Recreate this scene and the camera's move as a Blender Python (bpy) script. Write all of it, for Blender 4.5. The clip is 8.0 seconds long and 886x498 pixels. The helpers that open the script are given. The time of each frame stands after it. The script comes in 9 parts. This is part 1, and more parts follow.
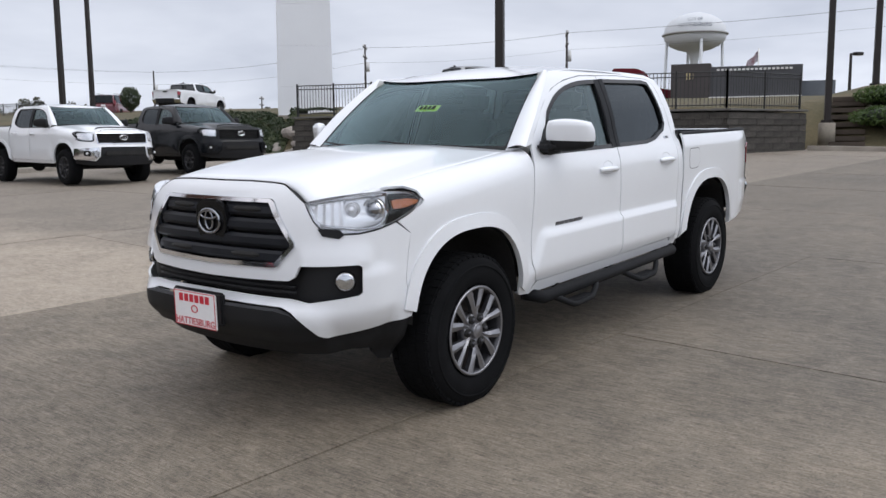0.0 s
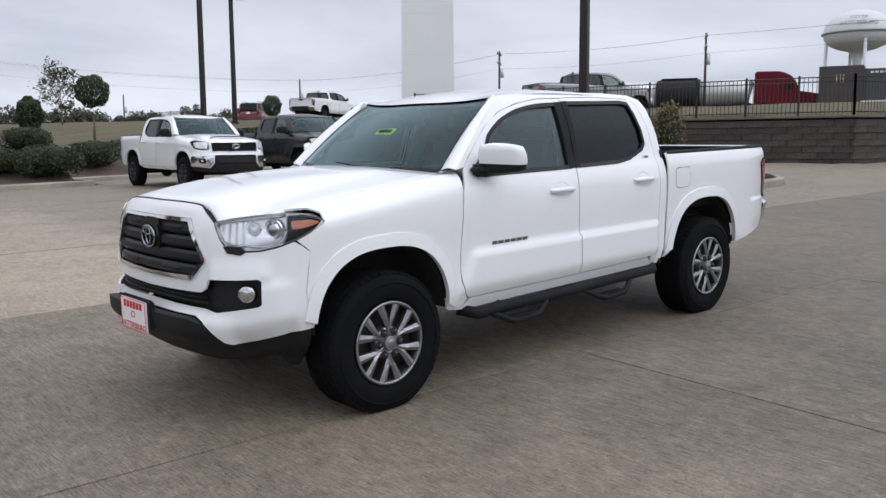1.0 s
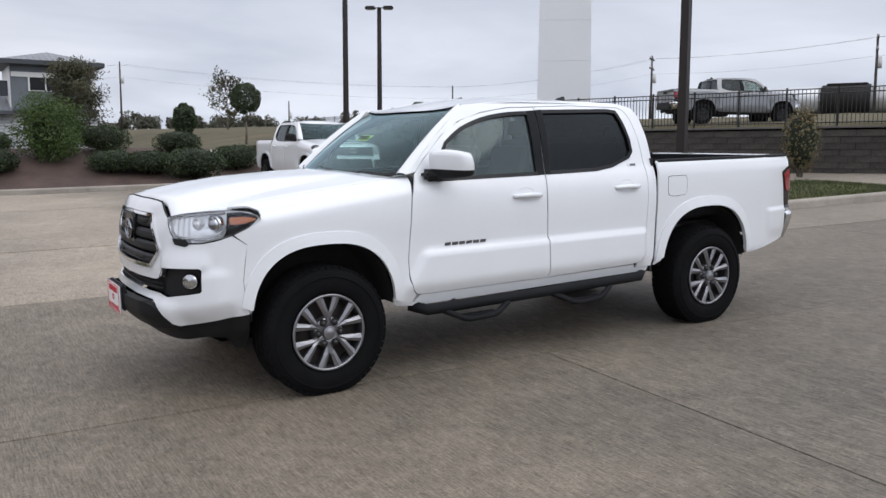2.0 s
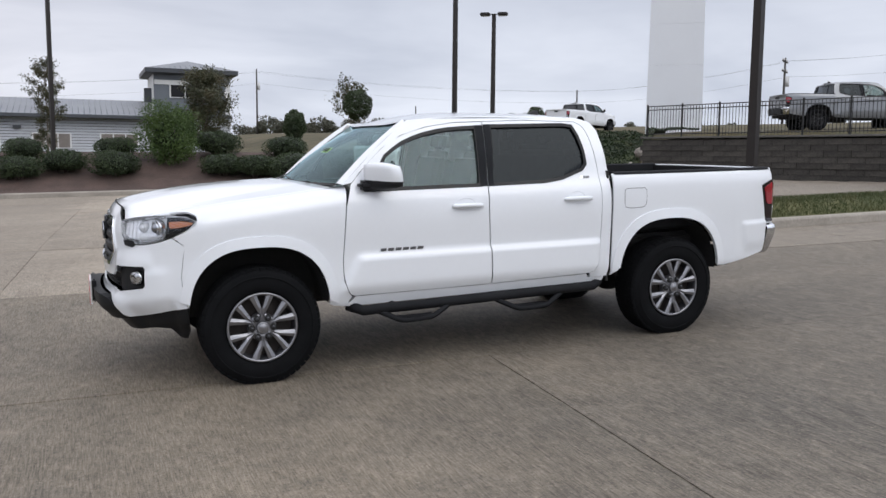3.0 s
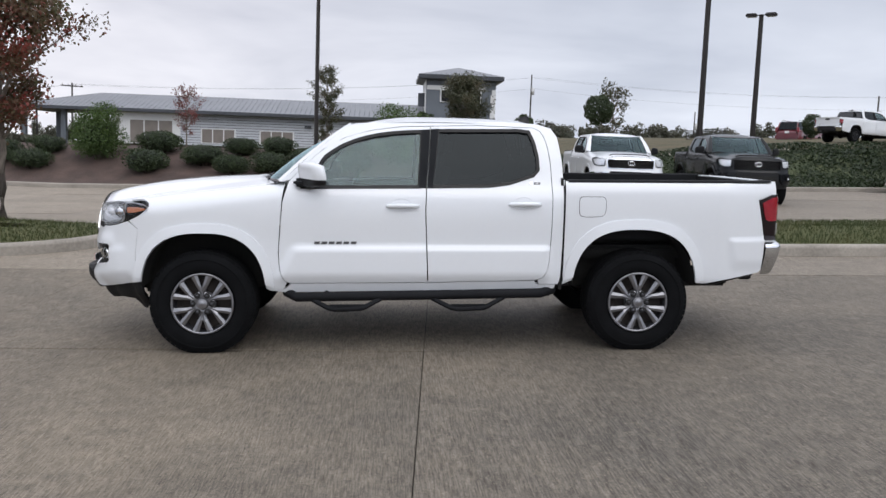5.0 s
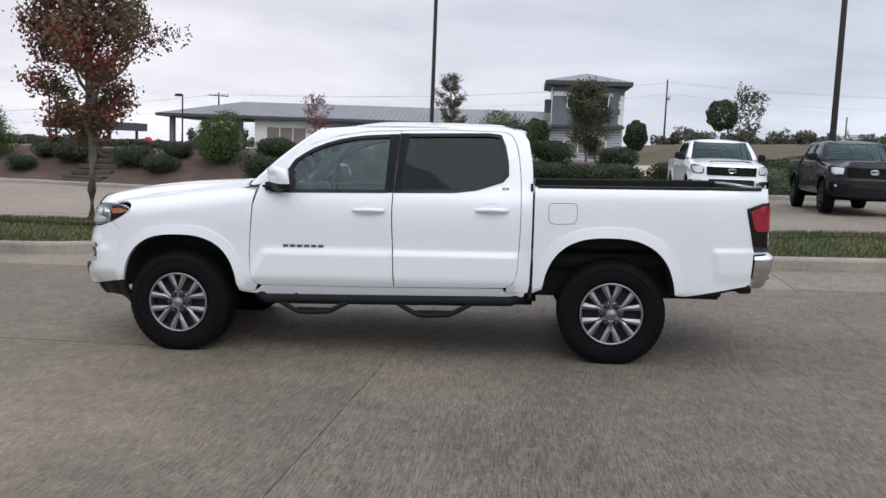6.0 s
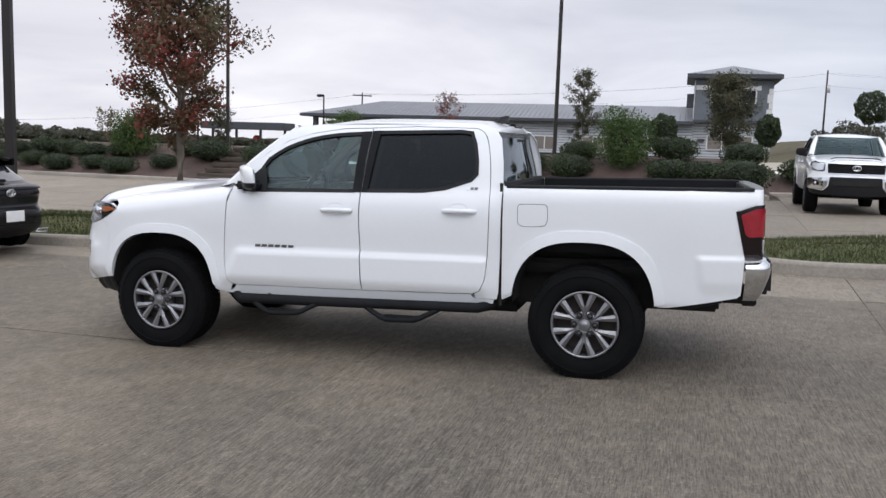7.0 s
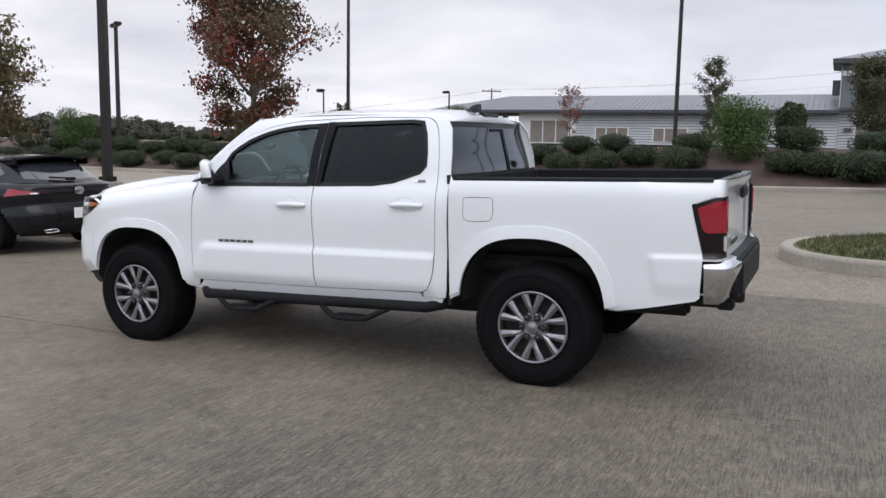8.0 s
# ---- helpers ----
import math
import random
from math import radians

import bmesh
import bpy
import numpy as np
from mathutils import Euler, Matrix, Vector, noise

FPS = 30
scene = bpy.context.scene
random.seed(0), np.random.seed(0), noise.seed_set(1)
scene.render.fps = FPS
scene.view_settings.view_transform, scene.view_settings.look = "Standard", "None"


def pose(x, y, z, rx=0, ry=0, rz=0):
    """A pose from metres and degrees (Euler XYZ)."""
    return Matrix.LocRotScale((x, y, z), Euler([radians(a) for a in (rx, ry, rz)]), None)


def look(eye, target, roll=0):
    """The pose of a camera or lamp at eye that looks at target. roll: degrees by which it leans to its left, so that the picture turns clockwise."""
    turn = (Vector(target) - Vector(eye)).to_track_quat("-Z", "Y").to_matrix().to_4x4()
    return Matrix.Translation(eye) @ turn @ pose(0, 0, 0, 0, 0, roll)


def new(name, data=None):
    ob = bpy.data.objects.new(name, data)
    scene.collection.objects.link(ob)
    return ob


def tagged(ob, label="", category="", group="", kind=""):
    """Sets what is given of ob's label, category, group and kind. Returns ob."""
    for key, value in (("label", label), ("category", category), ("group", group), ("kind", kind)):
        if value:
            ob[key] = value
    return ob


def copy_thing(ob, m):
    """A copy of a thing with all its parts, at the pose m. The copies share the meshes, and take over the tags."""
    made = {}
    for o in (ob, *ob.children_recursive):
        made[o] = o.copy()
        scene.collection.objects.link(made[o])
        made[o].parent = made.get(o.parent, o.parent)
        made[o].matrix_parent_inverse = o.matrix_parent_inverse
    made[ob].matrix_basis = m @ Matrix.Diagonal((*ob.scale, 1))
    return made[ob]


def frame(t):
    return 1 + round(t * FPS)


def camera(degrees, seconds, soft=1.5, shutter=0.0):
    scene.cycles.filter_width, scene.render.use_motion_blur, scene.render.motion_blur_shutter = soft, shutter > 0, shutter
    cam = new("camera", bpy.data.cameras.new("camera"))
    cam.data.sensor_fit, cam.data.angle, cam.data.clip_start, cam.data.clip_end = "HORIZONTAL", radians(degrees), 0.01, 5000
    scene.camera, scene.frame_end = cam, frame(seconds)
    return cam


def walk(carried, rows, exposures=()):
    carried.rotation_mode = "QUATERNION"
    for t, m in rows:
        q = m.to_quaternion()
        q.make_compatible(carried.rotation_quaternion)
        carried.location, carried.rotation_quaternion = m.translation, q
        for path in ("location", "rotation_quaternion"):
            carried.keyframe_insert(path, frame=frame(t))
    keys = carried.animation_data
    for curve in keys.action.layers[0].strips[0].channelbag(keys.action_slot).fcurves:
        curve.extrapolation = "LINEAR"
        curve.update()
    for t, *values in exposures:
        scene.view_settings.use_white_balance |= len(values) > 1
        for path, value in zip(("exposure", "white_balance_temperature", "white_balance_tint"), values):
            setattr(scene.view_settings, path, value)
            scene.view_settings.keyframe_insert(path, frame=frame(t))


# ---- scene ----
cam = camera(55.4, 8.0)
PATH = [
    (0, (-3.383, -3.314, 1.349), (-1.813, -2.102, 1.093), -0.5),
    (0.5, (-3.065, -3.779, 1.389), (-1.6, -2.441, 1.138), -0.4),
    (1, (-2.784, -4.357, 1.446), (-1.439, -2.897, 1.203), -0.4),
    (1.5, (-2.417, -4.869, 1.431), (-1.221, -3.283, 1.195), -0.1),
    (3, (-1.034, -6.263, 1.51), (-0.253, -4.435, 1.289), 0.5),
    (3.5, (-0.489, -6.631, 1.53), (0.14, -4.745, 1.306), 0.9),
    (4, (0.098, -6.836, 1.539), (0.572, -4.906, 1.317), 1.6),
    (4.5, (0.69, -7.094, 1.545), (0.995, -5.13, 1.318), 1.9),
    (6, (2.572, -7.002, 1.581), (2.386, -5.023, 1.361), 2.2),
    (6.5, (3.17, -6.759, 1.61), (2.812, -4.805, 1.384), 2.1),
    (7, (3.782, -6.484, 1.628), (3.253, -4.57, 1.39), 1.9),
    (7.5, (4.311, -6.118, 1.612), (3.646, -4.248, 1.366), 1.6),
    (8, (4.878, -5.764, 1.625), (4.041, -3.966, 1.369), 1.0),
]
walk(cam, [(t, look(eye, target, roll)) for t, eye, target, roll in PATH])

# ---------------------------------------------------------------- light
world = bpy.data.worlds.new("overcast")
scene.world = world
world.use_nodes = True
wn, wl = world.node_tree.nodes, world.node_tree.links
wn.clear()


def node(tree, kind, **values):
    n = tree.nodes.new(kind)
    for k, v in values.items():
        if k in n.inputs:
            n.inputs[k].default_value = v
    return n


def overcast_sky():
    """A closed cloud cover over a clear sky: brighter overhead than at the horizon, with soft streaks of cloud."""
    t = world.node_tree
    out = t.nodes.new("ShaderNodeOutputWorld")
    bg = t.nodes.new("ShaderNodeBackground")
    sky = t.nodes.new("ShaderNodeTexSky")
    sky.sky_type = 'NISHITA'
    sky.sun_disc = False
    sky.sun_elevation = radians(41)
    sky.sun_rotation = radians(163)
    co = t.nodes.new("ShaderNodeTexCoord")
    sep = t.nodes.new("ShaderNodeSeparateXYZ")
    t.links.new(co.outputs["Generated"], sep.inputs[0])
    # clouds: the direction flattened onto a high ceiling
    add = t.nodes.new("ShaderNodeMath"); add.operation = 'ADD'; add.inputs[1].default_value = 0.16
    t.links.new(sep.outputs["Z"], add.inputs[0])
    dx = t.nodes.new("ShaderNodeMath"); dx.operation = 'DIVIDE'
    dy = t.nodes.new("ShaderNodeMath"); dy.operation = 'DIVIDE'
    t.links.new(sep.outputs["X"], dx.inputs[0]); t.links.new(add.outputs[0], dx.inputs[1])
    t.links.new(sep.outputs["Y"], dy.inputs[0]); t.links.new(add.outputs[0], dy.inputs[1])
    cmb = t.nodes.new("ShaderNodeCombineXYZ")
    t.links.new(dx.outputs[0], cmb.inputs[0]); t.links.new(dy.outputs[0], cmb.inputs[1])
    nz = t.nodes.new("ShaderNodeTexNoise")
    nz.inputs["Scale"].default_value = 0.75
    nz.inputs["Detail"].default_value = 5
    nz.inputs["Roughness"].default_value = 0.5
    nz.inputs["Distortion"].default_value = 0.35
    t.links.new(cmb.outputs[0], nz.inputs["Vector"])
    cr = t.nodes.new("ShaderNodeValToRGB")
    cr.color_ramp.elements[0].position = 0.34
    cr.color_ramp.elements[0].color = (0.73, 0.75, 0.815, 1)
    cr.color_ramp.elements[1].position = 0.66
    cr.color_ramp.elements[1].color = (1.05, 1.055, 1.095, 1)
    t.links.new(nz.outputs["Fac"], cr.inputs[0])
    up = t.nodes.new("ShaderNodeValToRGB")
    e = up.color_ramp.elements
    e[0].position = 0.0
    e[0].color = (0.70, 0.735, 0.80, 1)
    e[1].position = 1.0
    e[1].color = (SKY_TOP * 0.985, SKY_TOP, SKY_TOP * 1.03, 1)
    m = e.new(0.10); m.color = (0.635, 0.665, 0.725, 1)
    m = e.new(0.30); m.color = (0.585, 0.61, 0.665, 1)
    m = e.new(0.48); m.color = (0.93, 0.955, 1.01, 1)
    t.links.new(sep.outputs["Z"], up.inputs[0])
    mul = t.nodes.new("ShaderNodeMix"); mul.data_type = 'RGBA'; mul.blend_type = 'MULTIPLY'
    mul.inputs["Factor"].default_value = 1.0
    t.links.new(up.outputs[0], mul.inputs["A"]); t.links.new(cr.outputs[0], mul.inputs["B"])
    dim = t.nodes.new("ShaderNodeMix"); dim.data_type = 'RGBA'; dim.blend_type = 'MIX'
    dim.inputs["Factor"].default_value = 0.97
    k = t.nodes.new("ShaderNodeMix"); k.data_type = 'RGBA'; k.blend_type = 'MULTIPLY'
    k.inputs["Factor"].default_value = 1.0
    k.inputs["B"].default_value = (0.1, 0.1, 0.1, 1)
    t.links.new(sky.outputs[0], k.inputs["A"])
    t.links.new(k.outputs["Result"], dim.inputs["A"]); t.links.new(mul.outputs["Result"], dim.inputs["B"])
    # thinner cloud, and so more light, towards the north-west
    dot = t.nodes.new("ShaderNodeVectorMath"); dot.operation = 'DOT_PRODUCT'
    dot.inputs[1].default_value = (-0.77, 0.64, 0.0)
    t.links.new(co.outputs["Generated"], dot.inputs[0])
    mr = t.nodes.new("ShaderNodeMapRange"); mr.interpolation_type = 'SMOOTHSTEP'
    mr.inputs["From Min"].default_value = 0.35; mr.inputs["From Max"].default_value = 1.0
    t.links.new(dot.outputs["Value"], mr.inputs["Value"])
    warm = t.nodes.new("ShaderNodeMix"); warm.data_type = 'RGBA'
    warm.inputs["A"].default_value = (1, 1, 1, 1); warm.inputs["B"].default_value = (1.24, 1.16, 1.10, 1)
    t.links.new(mr.outputs[0], warm.inputs["Factor"])
    br = t.nodes.new("ShaderNodeVectorMath"); br.operation = 'MULTIPLY'
    t.links.new(dim.outputs["Result"], br.inputs[0]); t.links.new(warm.outputs["Result"], br.inputs[1])
    # the sun's half of the cloud cover is brighter
    dot = t.nodes.new("ShaderNodeVectorMath"); dot.operation = 'DOT_PRODUCT'
    dot.inputs[1].default_value = (0.24, -0.88, 0.41)
    t.links.new(co.outputs["Generated"], dot.inputs[0])
    mr = t.nodes.new("ShaderNodeMapRange"); mr.interpolation_type = 'SMOOTHSTEP'
    mr.inputs["From Min"].default_value = -0.25; mr.inputs["From Max"].default_value = 0.9
    mr.inputs["To Min"].default_value = 1.0; mr.inputs["To Max"].default_value = 1.34
    t.links.new(dot.outputs["Value"], mr.inputs["Value"])
    south = t.nodes.new("ShaderNodeVectorMath"); south.operation = 'SCALE'
    t.links.new(br.outputs[0], south.inputs[0]); t.links.new(mr.outputs[0], south.inputs["Scale"])
    t.links.new(south.outputs[0], bg.inputs[0])
    bg.inputs[1].default_value = SKY_STRENGTH
    t.links.new(bg.outputs[0], out.inputs[0])


SKY_TOP, SKY_STRENGTH = 1.22, 1.18
overcast_sky()

sun_data = bpy.data.lights.new("sun", 'SUN')
sun_data.energy = 0.62
sun_data.angle = radians(45)
sun_data.color = (1.0, 0.97, 0.93)
sun = new("sun", sun_data)
sun.matrix_world = look((0, 0, 28), (-9, 29, 0))
scene.view_settings.exposure = 0.0


# ---------------------------------------------------------------- materials
MATS = {}


def material(name, color, rough=0.6, metal=0.0, vary=0.12, scale=6.0, fine=60.0, bump=0.0, bump_scale=80.0, dirt=None,
             coat=0.0, spec=0.5, per_object=0.0, per_island=0.0, stretch=(1, 1, 1), emit=None):
    """A surface with two scales of variation, optional second colour in stains, and fine relief."""
    if name in MATS:
        return MATS[name]
    m = bpy.data.materials.new(name)
    m.use_nodes = True
    t = m.node_tree
    b = t.nodes["Principled BSDF"]
    b.inputs["Roughness"].default_value = rough
    b.inputs["Metallic"].default_value = metal
    b.inputs["Coat Weight"].default_value = coat
    b.inputs["Coat Roughness"].default_value = 0.04
    b.inputs["Specular IOR Level"].default_value = spec
    co = t.nodes.new("ShaderNodeTexCoord")
    mp = t.nodes.new("ShaderNodeMapping")
    mp.inputs["Scale"].default_value = stretch
    t.links.new(co.outputs["Object"], mp.inputs["Vector"])
    n1 = t.nodes.new("ShaderNodeTexNoise"); n1.inputs["Scale"].default_value = scale; n1.inputs["Detail"].default_value = 4
    n2 = t.nodes.new("ShaderNodeTexNoise"); n2.inputs["Scale"].default_value = fine; n2.inputs["Detail"].default_value = 3
    for n in (n1, n2):
        t.links.new(mp.outputs[0], n.inputs["Vector"])
    c = Vector(color)
    ramp = t.nodes.new("ShaderNodeMix"); ramp.data_type = 'RGBA'
    ramp.inputs["A"].default_value = (*(c * (1 - vary)), 1)
    second = Vector(dirt) if dirt else c * (1 + vary)
    ramp.inputs["B"].default_value = (*second, 1)
    mix = t.nodes.new("ShaderNodeMath"); mix.operation = 'MULTIPLY_ADD'
    mix.inputs[1].default_value = 0.4
    t.links.new(n2.outputs["Fac"], mix.inputs[0])
    s = t.nodes.new("ShaderNodeMath"); s.operation = 'MULTIPLY'; s.inputs[1].default_value = 0.6
    t.links.new(n1.outputs["Fac"], s.inputs[0]); t.links.new(s.outputs[0], mix.inputs[2])
    cl = t.nodes.new("ShaderNodeMapRange")
    cl.inputs["From Min"].default_value = 0.32; cl.inputs["From Max"].default_value = 0.68
    t.links.new(mix.outputs[0], cl.inputs["Value"])
    t.links.new(cl.outputs[0], ramp.inputs["Factor"])
    col = ramp.outputs["Result"]
    if per_object or per_island:
        hv = t.nodes.new("ShaderNodeHueSaturation")
        src = t.nodes.new("ShaderNodeObjectInfo").outputs["Random"] if per_object else t.nodes.new("ShaderNodeNewGeometry").outputs["Random Per Island"]
        mr = t.nodes.new("ShaderNodeMapRange")
        k = per_object or per_island
        mr.inputs["To Min"].default_value = 1 - k; mr.inputs["To Max"].default_value = 1 + k
        t.links.new(src, mr.inputs["Value"]); t.links.new(mr.outputs[0], hv.inputs["Value"])
        t.links.new(col, hv.inputs["Color"])
        col = hv.outputs[0]
    t.links.new(col, b.inputs["Base Color"])
    if bump:
        n3 = t.nodes.new("ShaderNodeTexNoise"); n3.inputs["Scale"].default_value = bump_scale; n3.inputs["Detail"].default_value = 5
        t.links.new(mp.outputs[0], n3.inputs["Vector"])
        bp = t.nodes.new("ShaderNodeBump"); bp.inputs["Strength"].default_value = bump; bp.inputs["Distance"].default_value = 0.01
        t.links.new(n3.outputs["Fac"], bp.inputs["Height"]); t.links.new(bp.outputs[0], b.inputs["Normal"])
    if emit:
        b.inputs["Emission Color"].default_value = (*emit[:3], 1); b.inputs["Emission Strength"].default_value = emit[3]
    MATS[name] = m
    return m


def glass(name, tint=(0.5, 0.55, 0.55), gloss=0.04, ior=1.5, sheen=(1, 1, 1)):
    """Thin tinted glass: a tinted see-through sheet under a Fresnel reflection."""
    if name in MATS:
        return MATS[name]
    m = bpy.data.materials.new(name)
    m.use_nodes = True
    t = m.node_tree
    t.nodes.clear()
    out = t.nodes.new("ShaderNodeOutputMaterial")
    tr = t.nodes.new("ShaderNodeBsdfTransparent"); tr.inputs[0].default_value = (*tint, 1)
    gl = t.nodes.new("ShaderNodeBsdfGlossy"); gl.inputs["Roughness"].default_value = gloss; gl.inputs["Color"].default_value = (*sheen, 1)
    fr = t.nodes.new("ShaderNodeFresnel"); fr.inputs[0].default_value = ior
    mx = t.nodes.new("ShaderNodeMixShader")
    t.links.new(fr.outputs[0], mx.inputs[0]); t.links.new(tr.outputs[0], mx.inputs[1]); t.links.new(gl.outputs[0], mx.inputs[2])
    t.links.new(mx.outputs[0], out.inputs[0])
    MATS[name] = m
    return m


# ---------------------------------------------------------------- mesh helpers
def empty(name, m=None):
    ob = new(name)
    ob.empty_display_size = 0.2
    if m is not None:
        ob.matrix_world = m
    return ob


def part(name, bm, mat, parent=None, label="", smooth=False):
    """Links a bmesh as one mesh object under a thing or a part."""
    me = bpy.data.meshes.new(name)
    bm.to_mesh(me)
    bm.free()
    if mat:
        me.materials.append(mat)
    if smooth:
        me.polygons.foreach_set("use_smooth", [True] * len(me.polygons))
    ob = new(name, me)
    if parent is not None:
        ob.parent = parent
    if label:
        tagged(ob, label)
    return ob


def box(bm, c, s, m=None):
    """A box at c of size s, turned by m."""
    v = [bm.verts.new((m @ Vector((x * s[0] / 2, y * s[1] / 2, z * s[2] / 2)) if m else Vector((x * s[0] / 2, y * s[1] / 2, z * s[2] / 2))) + Vector(c))
         for x in (-1, 1) for y in (-1, 1) for z in (-1, 1)]
    for f in ((0, 1, 3, 2), (4, 6, 7, 5), (0, 4, 5, 1), (2, 3, 7, 6), (0, 2, 6, 4), (1, 5, 7, 3)):
        bm.faces.new([v[i] for i in f])
    return v


def bevelled_box(bm, c, s, r=0.01, m=None, seg=2):
    b = bmesh.new()
    box(b, (0, 0, 0), s)
    bmesh.ops.bevel(b, geom=b.edges[:], offset=r, segments=seg, affect='EDGES')
    for v in b.verts:
        v.co = (m @ v.co if m else v.co) + Vector(c)
    join(bm, b)


def join(bm, other):
    """Adds another bmesh to bm."""
    other.verts.index_update()
    vs = [bm.verts.new(v.co) for v in other.verts]
    for f in other.faces:
        try:
            bm.faces.new([vs[v.index] for v in f.verts]).smooth = f.smooth
        except ValueError:
            pass
    other.free()


def tube(bm, pts, r, seg=10, caps=True):
    """A round bar along points; r: one radius or one a point."""
    pts = [Vector(p) for p in pts]
    rs = r if isinstance(r, (list, tuple)) else [r] * len(pts)
    rings = []
    for i, p in enumerate(pts):
        a = pts[max(i - 1, 0)]
        b = pts[min(i + 1, len(pts) - 1)]
        q = (b - a).normalized().to_track_quat('Z', 'X').to_matrix()
        rings.append([bm.verts.new(p + q @ Vector((math.cos(2 * math.pi * k / seg) * rs[i], math.sin(2 * math.pi * k / seg) * rs[i], 0))) for k in range(seg)])
    for a, b in zip(rings, rings[1:]):
        for k in range(seg):
            f = bm.faces.new((a[k], a[(k + 1) % seg], b[(k + 1) % seg], b[k]))
            f.smooth = True
    if caps:
        bm.faces.new(rings[0][::-1])
        bm.faces.new(rings[-1])


def grid(bm, f, us, vs, flip=False):
    """A sheet f(u, v) over two lists of parameters."""
    rows = [[bm.verts.new(f(u, v)) for v in vs] for u in us]
    for a, b in zip(rows, rows[1:]):
        for k in range(len(vs) - 1):
            q = (a[k], b[k], b[k + 1], a[k + 1])
            fc = bm.faces.new(q[::-1] if flip else q)
            fc.smooth = True
    return rows


def lin(a, b, n):
    return [a + (b - a) * i / (n - 1) for i in range(n)]


def curve1(pts):
    """A smooth function through (x, y) points (monotone in x)."""
    xs = [p[0] for p in pts]
    ys = [p[1] for p in pts]
    n = len(xs)
    d = [(ys[i + 1] - ys[i]) / (xs[i + 1] - xs[i]) for i in range(n - 1)]
    t = [d[0]] + [0 if d[i - 1] * d[i] <= 0 else 2 * d[i - 1] * d[i] / (d[i - 1] + d[i]) for i in range(1, n - 1)] + [d[-1]]

    def f(x):
        if x <= xs[0]:
            return ys[0]
        if x >= xs[-1]:
            return ys[-1]
        i = max(k for k in range(n - 1) if xs[k] <= x)
        h = xs[i + 1] - xs[i]
        s = (x - xs[i]) / h
        return ((1 + 2 * s) * (1 - s) ** 2 * ys[i] + s * (1 - s) ** 2 * h * t[i] + s * s * (3 - 2 * s) * ys[i + 1] + s * s * (s - 1) * h * t[i + 1])
    return f

# ---------------------------------------------------------------- the ground
def lot_z(x, y):
    """The paved lot: it falls gently towards -x and -y."""
    s = 0.0276 * max(min(x, 34), -10)
    return 0.046 + s + 0.018 * max(min(y, 8), -20)


def bed_y(x):
    """The kerb between the lot and the planted bank."""
    if x > 6.4:
        return 22.9
    return 21.4 - 0.15 * max(x, -16)


def wall_x(y):
    """The retaining wall and its fence, from the corner by the steps to the far end."""
    return 24.0 + (y - 6.2) * (19.2 - 24.0) / (21.3 - 6.2)


def behind_wall(x, y):
    """Metres behind the retaining wall's face; negative before it."""
    return min(x - wall_x(min(y, 22.2)), y - (6.2 - (x - 24.0) * 0.378))


def clamp01(v):
    return max(0.0, min(1.0, v))


def ease(v):
    v = clamp01(v)
    return v * v * (3 - 2 * v)


def plateau_z(x, y):
    z = 1.5 + 0.008 * max(min(x, 6), -25) + 0.85 * ease((x - 6) / 13.0)
    z -= 0.18 * ease((y - 27) / 6) * ease((x - 8) / 10)
    return z + 1.9 * clamp01((x + 0.45 * (y - 8) - 24.5) / 38.0) * ease((x - 8) / 10.0)


def land_z(x, y):
    """Height of the natural ground everywhere, the lot included."""
    low = lot_z(x, y)
    up = plateau_z(x, y)
    s = 0.0
    if y > bed_y(x):
        s = ease((y - bed_y(x)) / 5.5)
    if behind_wall(x, y) > 0 and y < 23.5:
        s = max(s, ease((behind_wall(x, y) - 1.0) / 1.2))
    if x > 28.0 and y < 6.2:
        s = max(s, ease((x - 28.0) / 4.5) * ease((y + 22) / 10))
        up += 0.75 * ease((x - 30.0) / 9.0) * ease((8.0 - y) / 4.0)
    return low + (max(up, low) - low) * s


